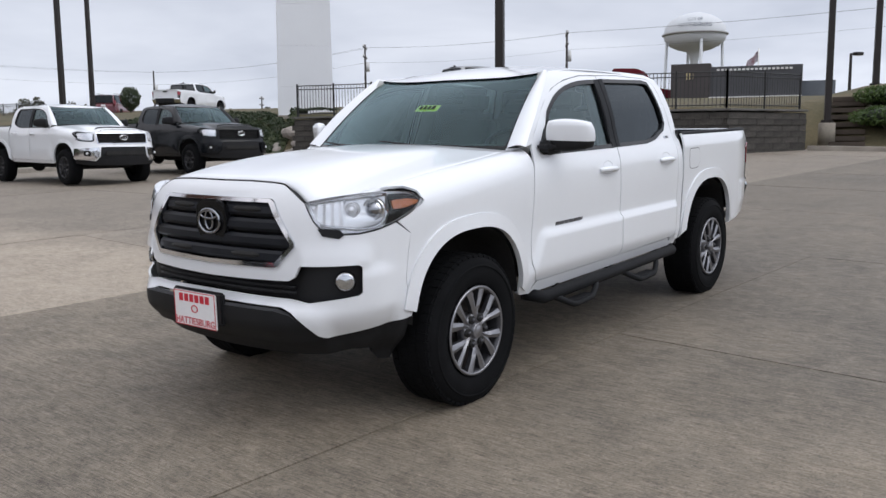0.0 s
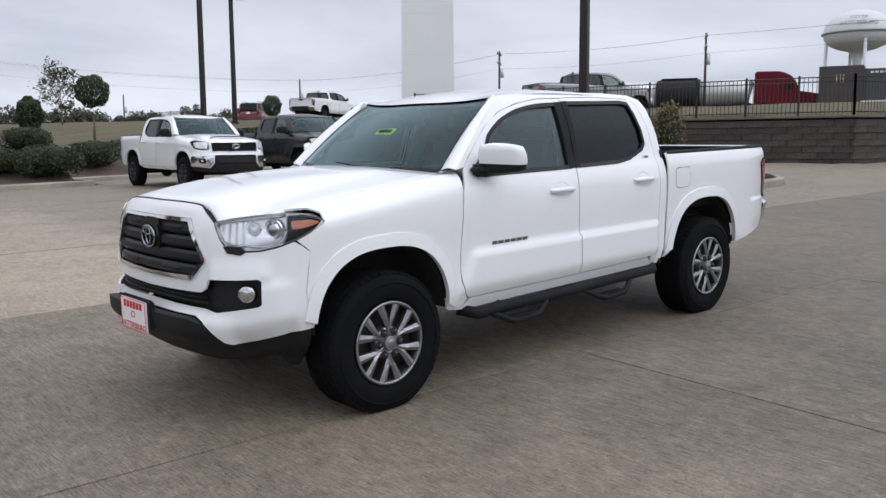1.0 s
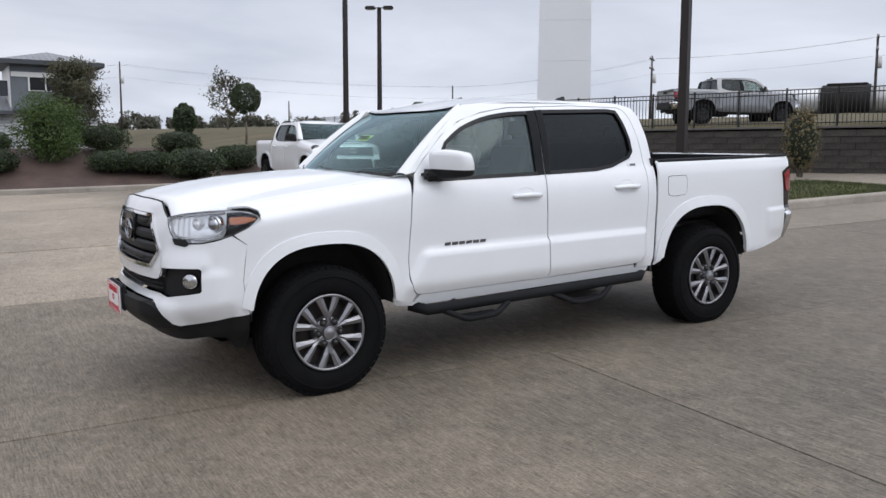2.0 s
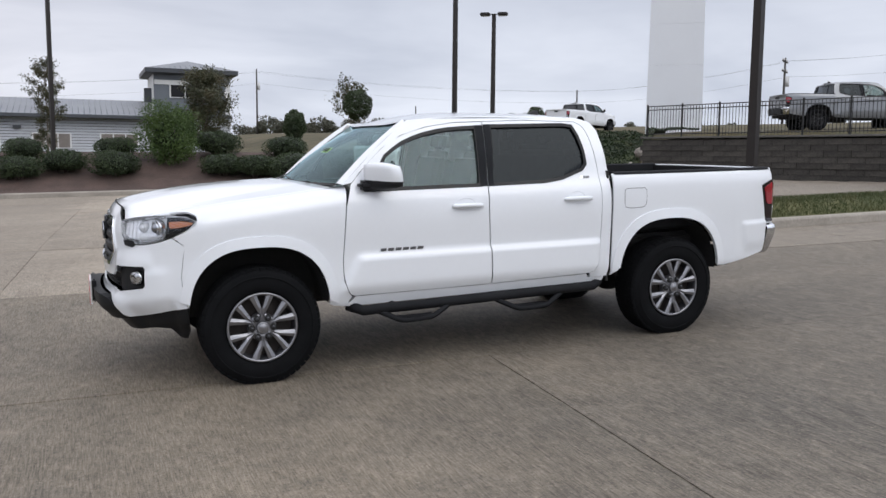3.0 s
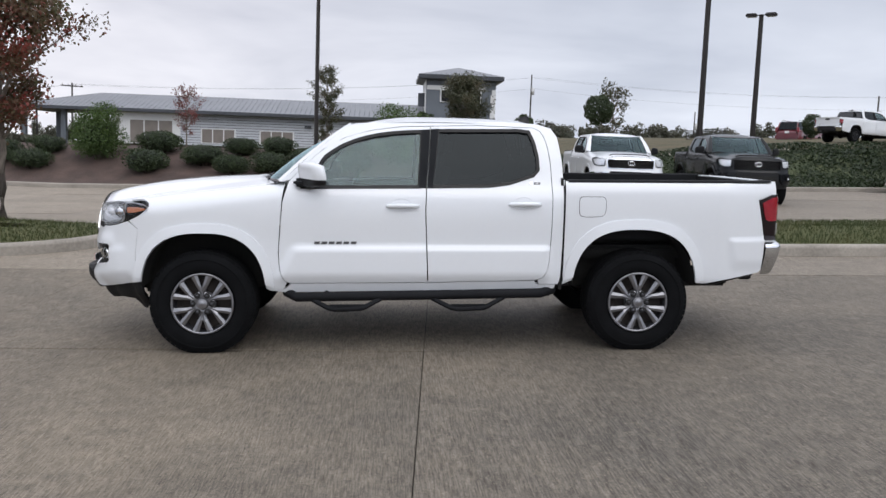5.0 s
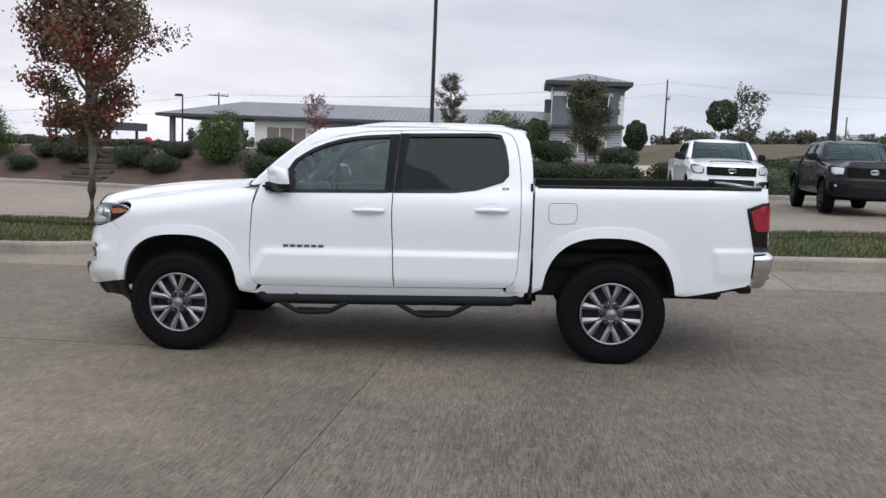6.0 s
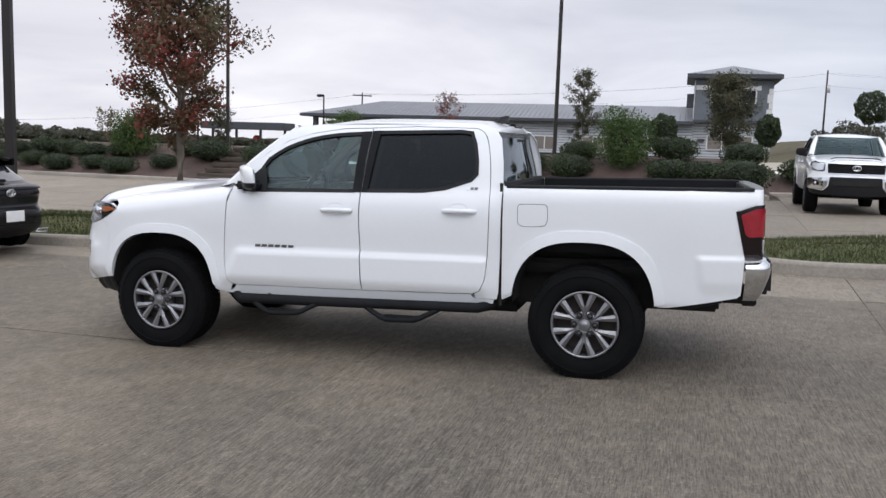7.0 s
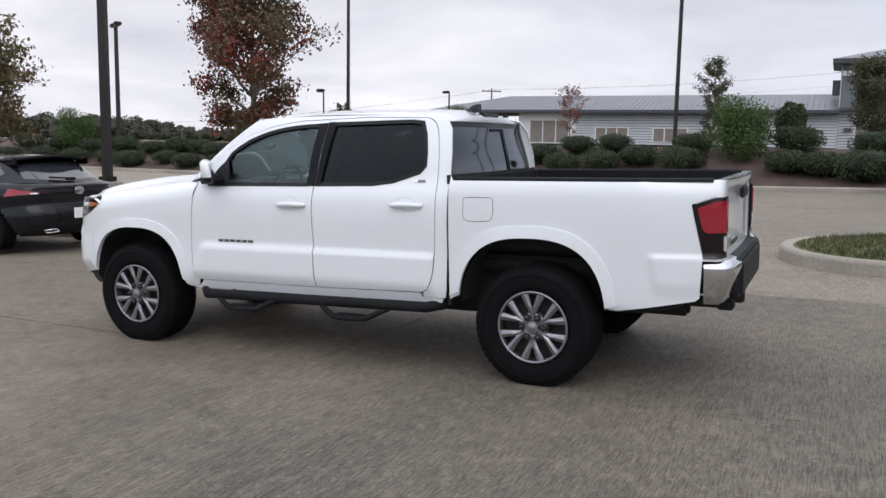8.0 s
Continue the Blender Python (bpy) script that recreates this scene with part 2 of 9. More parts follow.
def concrete_material(name, pale, dark, stain, worn):
    """Brushed old concrete: stains, broad darker areas, cloudy patches, brush lines, pits and pale specks."""
    m = bpy.data.materials.new(name)
    m.use_nodes = True
    t = m.node_tree
    b = t.nodes["Principled BSDF"]
    b.inputs["Roughness"].default_value = 0.72
    b.inputs["Specular IOR Level"].default_value = 0.45
    co = t.nodes.new("ShaderNodeTexCoord")

    def nz(scale, detail=4, rough=0.55, stretch=None, dist=0.0):
        n = t.nodes.new("ShaderNodeTexNoise")
        n.inputs["Scale"].default_value = scale
        n.inputs["Detail"].default_value = detail
        n.inputs["Roughness"].default_value = rough
        n.inputs["Distortion"].default_value = dist
        src = co.outputs["Object"]
        if stretch:
            mp = t.nodes.new("ShaderNodeMapping")
            mp.inputs["Scale"].default_value = stretch
            mp.inputs["Rotation"].default_value = (0, 0, radians(-3.5))
            t.links.new(src, mp.inputs[0])
            src = mp.outputs[0]
        t.links.new(src, n.inputs["Vector"])
        return n.outputs["Fac"]

    def ramp(f, a, z):
        r = t.nodes.new("ShaderNodeMapRange")
        r.inputs["From Min"].default_value = a
        r.inputs["From Max"].default_value = z
        t.links.new(f, r.inputs["Value"])
        return r.outputs[0]

    def mix(f, a, c, kind='MIX'):
        x = t.nodes.new("ShaderNodeMix")
        x.data_type = 'RGBA'
        x.blend_type = kind
        for s, v in (("Factor", f), ("A", a), ("B", c)):
            if isinstance(v, (tuple, float, int)):
                x.inputs[s].default_value = (*v, 1) if isinstance(v, tuple) else v
            else:
                t.links.new(v, x.inputs[s])
        return x.outputs["Result"]
    cloud = nz(0.55, 6, 0.62, None, 0.6)
    col = mix(ramp(cloud, 0.34, 0.64), pale, dark)
    col = mix(ramp(nz(1.7, 5, 0.65, None, 0.8), 0.50, 0.70), col, mix(0.22, col, worn))
    col = mix(ramp(nz(2.6, 5, 0.7), 0.52, 0.78), col, stain)
    col = mix(ramp(nz(0.9, 5, 0.6, (0.35, 1.6, 1.0), 0.5), 0.56, 0.74), col, mix(0.55, col, stain))
    # the lot is darker east of the truck's doors, with a cloudy edge
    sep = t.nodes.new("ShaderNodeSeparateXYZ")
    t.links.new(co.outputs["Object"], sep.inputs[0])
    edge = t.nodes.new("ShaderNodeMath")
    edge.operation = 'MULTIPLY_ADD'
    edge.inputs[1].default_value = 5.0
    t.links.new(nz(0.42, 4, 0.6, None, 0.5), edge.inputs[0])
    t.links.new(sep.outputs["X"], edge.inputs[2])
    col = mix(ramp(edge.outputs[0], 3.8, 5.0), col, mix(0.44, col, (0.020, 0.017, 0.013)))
    # and, less so, ahead of its front wheels
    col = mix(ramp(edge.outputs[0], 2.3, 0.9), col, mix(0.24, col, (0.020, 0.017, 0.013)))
    # a darker round patch with a ragged edge on the lot beside the truck
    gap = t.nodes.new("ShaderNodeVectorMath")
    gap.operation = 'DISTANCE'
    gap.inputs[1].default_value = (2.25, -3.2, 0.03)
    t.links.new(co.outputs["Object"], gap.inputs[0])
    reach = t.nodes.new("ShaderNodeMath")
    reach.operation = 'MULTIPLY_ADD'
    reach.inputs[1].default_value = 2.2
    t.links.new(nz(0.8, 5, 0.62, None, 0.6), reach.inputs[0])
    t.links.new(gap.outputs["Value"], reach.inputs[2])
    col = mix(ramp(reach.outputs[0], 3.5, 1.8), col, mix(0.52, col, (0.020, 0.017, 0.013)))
    brush = nz(9.0, 3, 0.6, (14.0, 0.9, 1.0))
    col = mix(ramp(brush, 0.32, 0.68), mix(0.38, col, (0.0, 0.0, 0.0)), mix(0.20, col, (0.55, 0.50, 0.44)))
    blot = nz(11.0, 6, 0.78, (1.0, 0.7, 1.0), 0.4)
    col = mix(ramp(blot, 0.30, 0.50), mix(0.26, col, (0.012, 0.010, 0.008)), col)
    col = mix(ramp(blot, 0.52, 0.74), col, mix(0.33, col, worn))
    grit = nz(62.0, 4, 0.8)
    col = mix(ramp(grit, 0.50, 0.66), col, mix(0.58, col, (0.018, 0.015, 0.012)))
    speck = nz(48.0, 5, 0.85)
    col = mix(ramp(speck, 0.56, 0.68), col, mix(0.58, col, worn))
    oi = t.nodes.new("ShaderNodeObjectInfo")
    hv = t.nodes.new("ShaderNodeHueSaturation")
    mr = t.nodes.new("ShaderNodeMapRange")
    mr.inputs["To Min"].default_value = 0.93
    mr.inputs["To Max"].default_value = 1.07
    t.links.new(oi.outputs["Random"], mr.inputs["Value"])
    t.links.new(mr.outputs[0], hv.inputs["Value"])
    t.links.new(col, hv.inputs["Color"])
    t.links.new(hv.outputs[0], b.inputs["Base Color"])
    bp = t.nodes.new("ShaderNodeBump")
    bp.inputs["Strength"].default_value = 0.9
    bp.inputs["Distance"].default_value = 0.004
    ad = t.nodes.new("ShaderNodeMath")
    ad.operation = 'ADD'
    t.links.new(grit, ad.inputs[0])
    t.links.new(brush, ad.inputs[1])
    t.links.new(ad.outputs[0], bp.inputs["Height"])
    t.links.new(bp.outputs[0], b.inputs["Normal"])
    MATS[name] = m
    return m


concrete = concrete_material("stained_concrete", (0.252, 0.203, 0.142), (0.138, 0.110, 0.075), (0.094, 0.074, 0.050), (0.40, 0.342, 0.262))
concrete_pale = concrete_material("pale_concrete", (0.430, 0.356, 0.268), (0.325, 0.266, 0.200), (0.240, 0.196, 0.148), (0.49, 0.43, 0.355))
joint_mat = material("joint_filler", (0.075, 0.064, 0.050), 0.9, vary=0.3, scale=3, fine=40)
kerb_mat = material("kerb_concrete", (0.29, 0.262, 0.225), 0.85, vary=0.3, scale=1.2, fine=25, bump=0.3, bump_scale=120)
grass_mat = material("dry_grass", (0.070, 0.070, 0.028), 0.95, vary=0.4, scale=0.35, fine=9, dirt=(0.115, 0.088, 0.045), bump=0.8, bump_scale=60)
mulch_mat = material("dark_mulch", (0.060, 0.040, 0.034), 0.95, vary=0.35, scale=1.5, fine=30, dirt=(0.105, 0.068, 0.055), bump=1.0, bump_scale=45)


def axis(near0, near1, step, far0, far1):
    """Coordinates: even steps near, growing ones far off."""
    v = [near0 + i * step for i in range(int(round((near1 - near0) / step)) + 1)]
    d = step
    while v[-1] < far1:
        d *= 1.35
        v.append(v[-1] + d)
    d = step
    while v[0] > far0:
        d *= 1.35
        v.insert(0, v[0] - d)
    return v


def build_ground():
    bm = bmesh.new()
    xs = axis(-34, 46, 1.0, -1500, 1500)
    ys = axis(-16, 44, 1.0, -1500, 1500)
    grid(bm, lambda x, y: (x, y, land_z(x, y) - 0.06), xs, ys)
    ob = part("ground", bm, grass_mat, smooth=True)
    tagged(ob, "dry patchy grass land around the car lot", "ground", kind="structure")


build_ground()

SLAB = 3.75
TURN_SLAB = radians(-3.6)


def slab_uv(x, y):
    """The lot's joint grid: its corner lies beside the truck."""
    dx, dy = x - 1.63, y + 0.9
    c, s = math.cos(TURN_SLAB), math.sin(TURN_SLAB)
    return (dx * c + dy * s) / SLAB, (-dx * s + dy * c) / SLAB


def slab_xy(u, v):
    u, v = u * SLAB, v * SLAB
    c, s = math.cos(TURN_SLAB), math.sin(TURN_SLAB)
    return 1.63 + u * c - v * s, -0.9 + u * s + v * c


def build_bed_base():
    """The base under the slabs, seen in their joints."""
    bm = bmesh.new()
    xs = lin(-45, 40, 86)
    rows = []
    for x in xs:
        rows.append([bm.verts.new((x, y, lot_z(x, y) - 0.022)) for y in lin(-30, 0, 16) + [2, 4, 6, 8, 12, 16, min(bed_y(x), 99)]])
    for a, b in zip(rows, rows[1:]):
        for k in range(len(a) - 1):
            bm.faces.new((a[k], b[k], b[k + 1], a[k + 1]))
    ob = part("lot_base", bm, joint_mat)
    return tagged(ob, "dark filler in the joints of the concrete lot", "pavement", kind="structure")


build_bed_base()


def lot_edges(x):
    return -28.0, bed_y(x) - 0.35


ISLANDS = [(-34.0, -2.60, 4.10, 7.30), (4.26, 16.3, 4.15, 7.00)]   # x0, x1, y0, y1 of the grass islands in the lot


def in_island(x, y, grow=0.0):
    for x0, x1, y0, y1 in ISLANDS:
        r = (y1 - y0) / 2 + grow
        cy = (y0 + y1) / 2
        cx = min(max(x, x0 + r - grow), x1 - r + grow)
        if math.hypot(x - cx, y - cy) < r:
            return True
    return False


def island_outline(k, d, n=14):
    """The rounded outline of a grass island, d metres inside its kerb's face."""
    x0, x1, y0, y1 = ISLANDS[k]
    r = (y1 - y0) / 2
    cy = (y0 + y1) / 2
    out = []
    for i in range(n + 1):
        th = -math.pi / 2 + math.pi * i / n
        out.append((x1 - r + (r - d) * math.cos(th), cy + (r - d) * math.sin(th)))
    for i in range(n + 1):
        th = math.pi / 2 + math.pi * i / n
        out.append((x0 + r + (r - d) * math.cos(th), cy + (r - d) * math.sin(th)))
    return out


def sweep_kerb(bm, line, closed=True, h=0.16, w=0.16):
    """A kerb with a rounded top along a line of (x, y); its face lies on the line and its body to the line's left."""
    n = len(line)
    rows = []
    for i, (x, y) in enumerate(line):
        a = Vector(line[(i - 1) % n] if closed or i else line[0])
        b = Vector(line[(i + 1) % n] if closed or i < n - 1 else line[-1])
        t = (b - a).normalized()
        nrm = Vector((-t.y, t.x))
        z = lot_z(x, y)
        ring = []
        for d, dz in ((0.0, -0.05), (0.004, h - 0.045), (0.018, h - 0.012), (0.05, h), (w - 0.02, h), (w, h - 0.01), (w, -0.05)):
            ring.append(bm.verts.new((x + nrm.x * d, y + nrm.y * d, z + dz)))
        rows.append(ring)
    m = n if closed else n - 1
    for i in range(m):
        a, b = rows[i], rows[(i + 1) % n]
        for j in range(6):
            bm.faces.new((a[j], b[j], b[j + 1], a[j + 1])).smooth = j in (1, 2)


def dense(line, step=1.5):
    out = []
    for (x0, y0), (x1, y1) in zip(line, line[1:]):
        k = max(1, int(math.dist((x0, y0), (x1, y1)) / step))
        out += [(x0 + (x1 - x0) * i / k, y0 + (y1 - y0) * i / k) for i in range(k)]
    return out + [line[-1]]


def mound_z(k, x, y):
    x0, x1, y0, y1 = ISLANDS[k]
    v = 1 - abs(y - (y0 + y1) / 2) / ((y1 - y0) / 2)
    return lot_z(x, y) + 0.14 + 0.16 * ease(v * 1.3) * ease(min(x - x0, x1 - x) / 2.5)


lawn_mat = material("island_grass", (0.060, 0.085, 0.022), 0.95, vary=0.35, scale=0.8, fine=16, dirt=(0.115, 0.105, 0.040), bump=0.8, bump_scale=70)


def build_islands():
    for k in (0, 1):
        bm = bmesh.new()
        line = island_outline(k, 0.0)
        sweep_kerb(bm, dense(line + line[:1])[:-1], True)
        tagged(part("kerb", bm, kerb_mat), "weathered pale concrete kerb round a grass island", "kerb", kind="structure")
        bm = bmesh.new()
        rings = []
        for d in (0.15, 0.45, 0.8, 1.1, 1.35):
            ln = island_outline(k, 0.0)
            x0, x1, y0, y1 = ISLANDS[k]
            o = dense(ln + ln[:1])[:-1]
            r = (y1 - y0) / 2
            cy = (y0 + y1) / 2
            pts = []
            for x, y in o:
                cx = min(max(x, x0 + r), x1 - r)
                v = Vector((x - cx, y - cy))
                f = (r - d) / r
                pts.append((cx + v.x * f, cy + v.y * f))
            rings.append([bm.verts.new((x, y, mound_z(k, x, y))) for x, y in pts])
        for a, b in zip(rings, rings[1:]):
            for i in range(len(a)):
                j = (i + 1) % len(a)
                bm.faces.new((a[i], a[j], b[j], b[i])).smooth = True
        tagged(part("grass_island", bm, lawn_mat), "mown autumn grass on a raised island", "grass", kind="structure")


build_islands()


def build_bed_kerb():
    line = dense([(40, 22.9), (6.4, 22.9), (6.4, 20.44), (-16, 23.8), (-60, 23.8)], 2.0)
    bm = bmesh.new()
    sweep_kerb(bm, line[::-1], False)
    tagged(part("kerb", bm, kerb_mat), "pale concrete kerb along the planted bank", "kerb", kind="structure")
    bm = bmesh.new()
    line = dense([(27.6, 4.6), (27.8, -4), (28, -24)], 2.0)
    sweep_kerb(bm, line[::-1], False)
    tagged(part("kerb", bm, kerb_mat), "pale concrete kerb at the foot of a grass slope", "kerb", kind="structure")


build_bed_kerb()


def strip(name, mat, xs, lo, hi, n, lift, label, category="ground"):
    """A sheet draped on the land between two lines lo(x) and hi(x)."""
    bm = bmesh.new()
    grid(bm, lambda x, v: (x, lo(x) + (hi(x) - lo(x)) * v, land_z(x, lo(x) + (hi(x) - lo(x)) * v) + lift + 0.05 * noise.noise((x * 0.8, v * 4, 3.0)) * math.sin(math.pi * v)), xs, lin(0, 1, n))
    return tagged(part(name, bm, mat, smooth=True), label, category, kind="structure")


ivy_mat = material("low_green_cover", (0.035, 0.060, 0.018), 0.9, vary=0.5, scale=1.6, fine=14, dirt=(0.075, 0.085, 0.035), bump=1.0, bump_scale=40)
path_mat = material("pale_path", (0.42, 0.38, 0.32), 0.9, vary=0.15, scale=1, fine=20)
strip("mulch_bed", mulch_mat, lin(-60, 9.0, 100), lambda x: bed_y(min(x, 6.39)) + 0.15 if x < 6.39 else 23.05, lambda x: bed_y(min(x, 6.39)) + 5.2, 8, 0.03, "dark brown bark mulch on the planted bank")
strip("ground_cover", ivy_mat, lin(9.0, 22.0, 30), lambda x: 23.05, lambda x: 27.0, 10, 0.04, "low green ground cover on the bank")
strip("path", path_mat, lin(-60, 18.0, 70), lambda x: bed_y(min(x, 6.39)) + 5.9, lambda x: bed_y(min(x, 6.39)) + 7.0, 3, 0.015, "pale narrow path along the top of the bank", "path")

wall_mat = material("stained_block_wall", (0.020, 0.019, 0.019), 0.9, vary=0.6, scale=1.1, fine=14, dirt=(0.085, 0.077, 0.067), bump=1.0, bump_scale=22, per_object=0.22, stretch=(1, 1, 1.6))
cap_mat = material("wall_coping", (0.12, 0.115, 0.108), 0.85, vary=0.2, scale=2, fine=30)
WALL_TOP = 2.2


def build_wall():
    """The retaining wall: courses of rough blocks under a pale coping."""
    wall = empty("retaining_wall")
    tagged(wall, "dark stained concrete block retaining wall with pale coping", "wall", kind="structure")
    blocks = {}
    for (x0, y0), (x1, y1) in (((19.27, 21.34), (24.0, 6.2)), ((24.0, 6.2), (27.65, 4.82))):
        A, B = Vector((x0, y0, 0)), Vector((x1, y1, 0))
        L = (B - A).length
        t = (B - A).normalized()
        rot = Matrix.Rotation(math.atan2(t.y, t.x), 4, 'Z')
        nrm = Vector((-t.y, t.x, 0))
        bm = bmesh.new()
        box(bm, (L / 2, 0.20, 1.10), (L + 0.1, 0.34, 2.16))
        core = part("wall_core", bm, under_black, wall)
        core.matrix_world = Matrix.Translation(A) @ rot
        bm = bmesh.new()
        bevelled_box(bm, (L / 2, 0.14, WALL_TOP + 0.05), (L + 0.2, 0.52, 0.07), 0.015)
        cp = part("coping", bm, cap_mat, wall, "pale concrete coping")
        cp.matrix_world = Matrix.Translation(A) @ rot
        h = 0.20
        rows = 9
        for r in range(rows):
            n = int(L / 0.9)
            for i in range(n + 1):
                bl = 0.9
                s0 = i * bl - (0.45 if r % 2 else 0)
                c0, c1 = max(s0, -0.10), min(s0 + bl, L + 0.06)
                if c1 - c0 < 0.1:
                    continue
                key = round(c1 - c0, 2)
                if key not in blocks:
                    b = bmesh.new()
                    vs = box(b, (0, 0, 0), (key - 0.007, 0.14, h - 0.006))
                    for v in vs:
                        if v.co.y < 0:
                            v.co.x *= 0.996
                            v.co.z *= 0.985
                    me = bpy.data.meshes.new("block")
                    b.to_mesh(me)
                    b.free()
                    me.materials.append(wall_mat)
                    blocks[key] = me
                ob = new("block", blocks[key])
                ob.parent = wall
                p = A + t * ((c0 + c1) / 2)
                wob = 0.012 * math.sin(i * 12.9 + r * 78.2)
                ob.matrix_world = Matrix.Translation((p.x - nrm.x * wob, p.y - nrm.y * wob, 0.46 + h * r)) @ rot




fence_mat = material("black_iron", (0.012, 0.012, 0.013), 0.5, vary=0.2, scale=5, fine=50)


def build_upper_walk():
    """The pale walk behind the fence, level with the wall's coping."""
    bm = bmesh.new()
    pts = [(19.40, 21.34), (24.0, 6.3), (27.4, 5.02)]
    back = [(22.4, 22.8), (26.8, 8.6), (28.6, 7.6)]
    for (a, b, c, d) in zip(pts, pts[1:], back[1:], back):
        bm.faces.new([bm.verts.new((p[0] + 0.3, p[1] + 0.05, WALL_TOP + 0.03)) for p in (a, b, c, d)])
    tagged(part("upper_walk", bm, path_mat), "pale concrete walk behind the fence", "pavement", kind="structure")


build_upper_walk()


def build_fence(line, label, base=None, height=1.18, pitch=0.125):
    """An iron fence: posts, two rails a bay and thin pickets."""
    fence = empty("iron_fence")
    tagged(fence, label, "fence")
    for (x0, y0, z0), (x1, y1, z1) in zip(line, line[1:]):
        A, B = Vector((x0, y0, z0)), Vector((x1, y1, z1))
        L = (B - A).length
        nb = max(1, round(L / 1.55))
        for i in range(nb + 1):
            p = A.lerp(B, i / nb)
            bm = bmesh.new()
            bevelled_box(bm, p + Vector((0, 0, height / 2 + 0.02)), (0.055, 0.055, height + 0.06), 0.006)
            part("post", bm, fence_mat, fence)
        for hz in (0.10, height - 0.16, height - 0.02):
            bm = bmesh.new()
            tube(bm, [A + Vector((0, 0, hz)), B + Vector((0, 0, hz))], 0.018, 4)
            part("rail", bm, fence_mat, fence)
        bm = bmesh.new()
        box(bm, (0, 0, height / 2), (0.015, 0.015, height - 0.04))
        me = bpy.data.meshes.new("picket")
        bm.to_mesh(me)
        bm.free()
        me.materials.append(fence_mat)
        n = int(L / pitch)
        for i in range(n):
            pk = new("picket", me)
            pk.parent = fence
            pk.location = A.lerp(B, (i + 0.5) / n)
    return fence


build_fence([(19.42, 21.34, WALL_TOP + 0.1), (24.0, 6.25, WALL_TOP + 0.1), (27.5, 4.93, WALL_TOP + 0.1)], "black iron picket fence on the retaining wall")
build_fence([(24.86, 58.6, 2.22), (25.3, 52.0, 2.22)], "short run of dark iron fence on the upper lot", height=1.85)


def build_slabs():
    """The lot's concrete slabs, each a piece of its own."""
    lot = empty("concrete_lot")
    tagged(lot, "worn grey-brown brushed concrete slabs of the car lot", "pavement", kind="structure")
    g = 0.0035
    count = 0
    for i in range(-11, 10):
        for j in range(-7, 8):
            corners = [slab_xy(i + a, j + b) for a, b in ((0, 0), (1, 0), (1, 1), (0, 1))]
            cx, cy = sum(c[0] for c in corners) / 4, sum(c[1] for c in corners) / 4
            inset = [slab_xy(i + a, j + b) for a, b in ((g / SLAB, g / SLAB), (1 - g / SLAB, g / SLAB), (1 - g / SLAB, 1 - g / SLAB), (g / SLAB, 1 - g / SLAB))]
            if max(c[1] for c in corners) < -24:
                continue
            # cut at the bank's kerb and at the wall
            poly = inset
            n = 6
            lift = 0.0025 * math.sin(i * 5.1 + j * 9.7)
            bm = bmesh.new()
            made = {}
            for a in range(n):
                for b in range(n):
                    q = []
                    ok = True
                    for (u, v) in ((a, b), (a + 1, b), (a + 1, b + 1), (a, b + 1)):
                        p0 = Vector(poly[0]).lerp(Vector(poly[1]), u / n)
                        p1 = Vector(poly[3]).lerp(Vector(poly[2]), u / n)
                        p = p0.lerp(p1, v / n)
                        if p.y > bed_y(p.x) + 0.4 or (p.y > 6 and p.x > wall_x(min(p.y, 22)) + 0.3) or p.x > 29:
                            ok = False
                        if (u, v) not in made:
                            made[u, v] = (p.x, p.y, lot_z(p.x, p.y) + lift)
                        q.append((u, v))
                    if ok:
                        for k in q:
                            if not isinstance(made[k], bmesh.types.BMVert):
                                made[k] = bm.verts.new(made[k])
                        bm.faces.new([made[k] for k in q])
            if not bm.faces:
                bm.free()
                continue
            ed = [e for e in bm.edges if len(e.link_faces) == 1]
            r = bmesh.ops.extrude_edge_only(bm, edges=ed)
            for v in r["geom"]:
                if isinstance(v, bmesh.types.BMVert):
                    v.co.z -= 0.03
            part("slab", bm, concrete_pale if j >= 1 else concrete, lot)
            count += 1
    return count

# ---------------------------------------------------------------- pickup trucks
from mathutils.geometry import delaunay_2d_cdt


def area2(p):
    return sum(p[i][0] * p[(i + 1) % len(p)][1] - p[(i + 1) % len(p)][0] * p[i][1] for i in range(len(p)))


def inside(p, rings):
    """Whether a point lies inside outlines, holes left out (even-odd)."""
    x, y = p
    c = False
    for r in rings:
        x0, y0 = r[-1]
        for x1, y1 in r:
            if (y1 > y) != (y0 > y) and x < (x0 - x1) * (y - y1) / (y0 - y1) + x1:
                c = not c
            x0, y0 = x1, y1
    return c


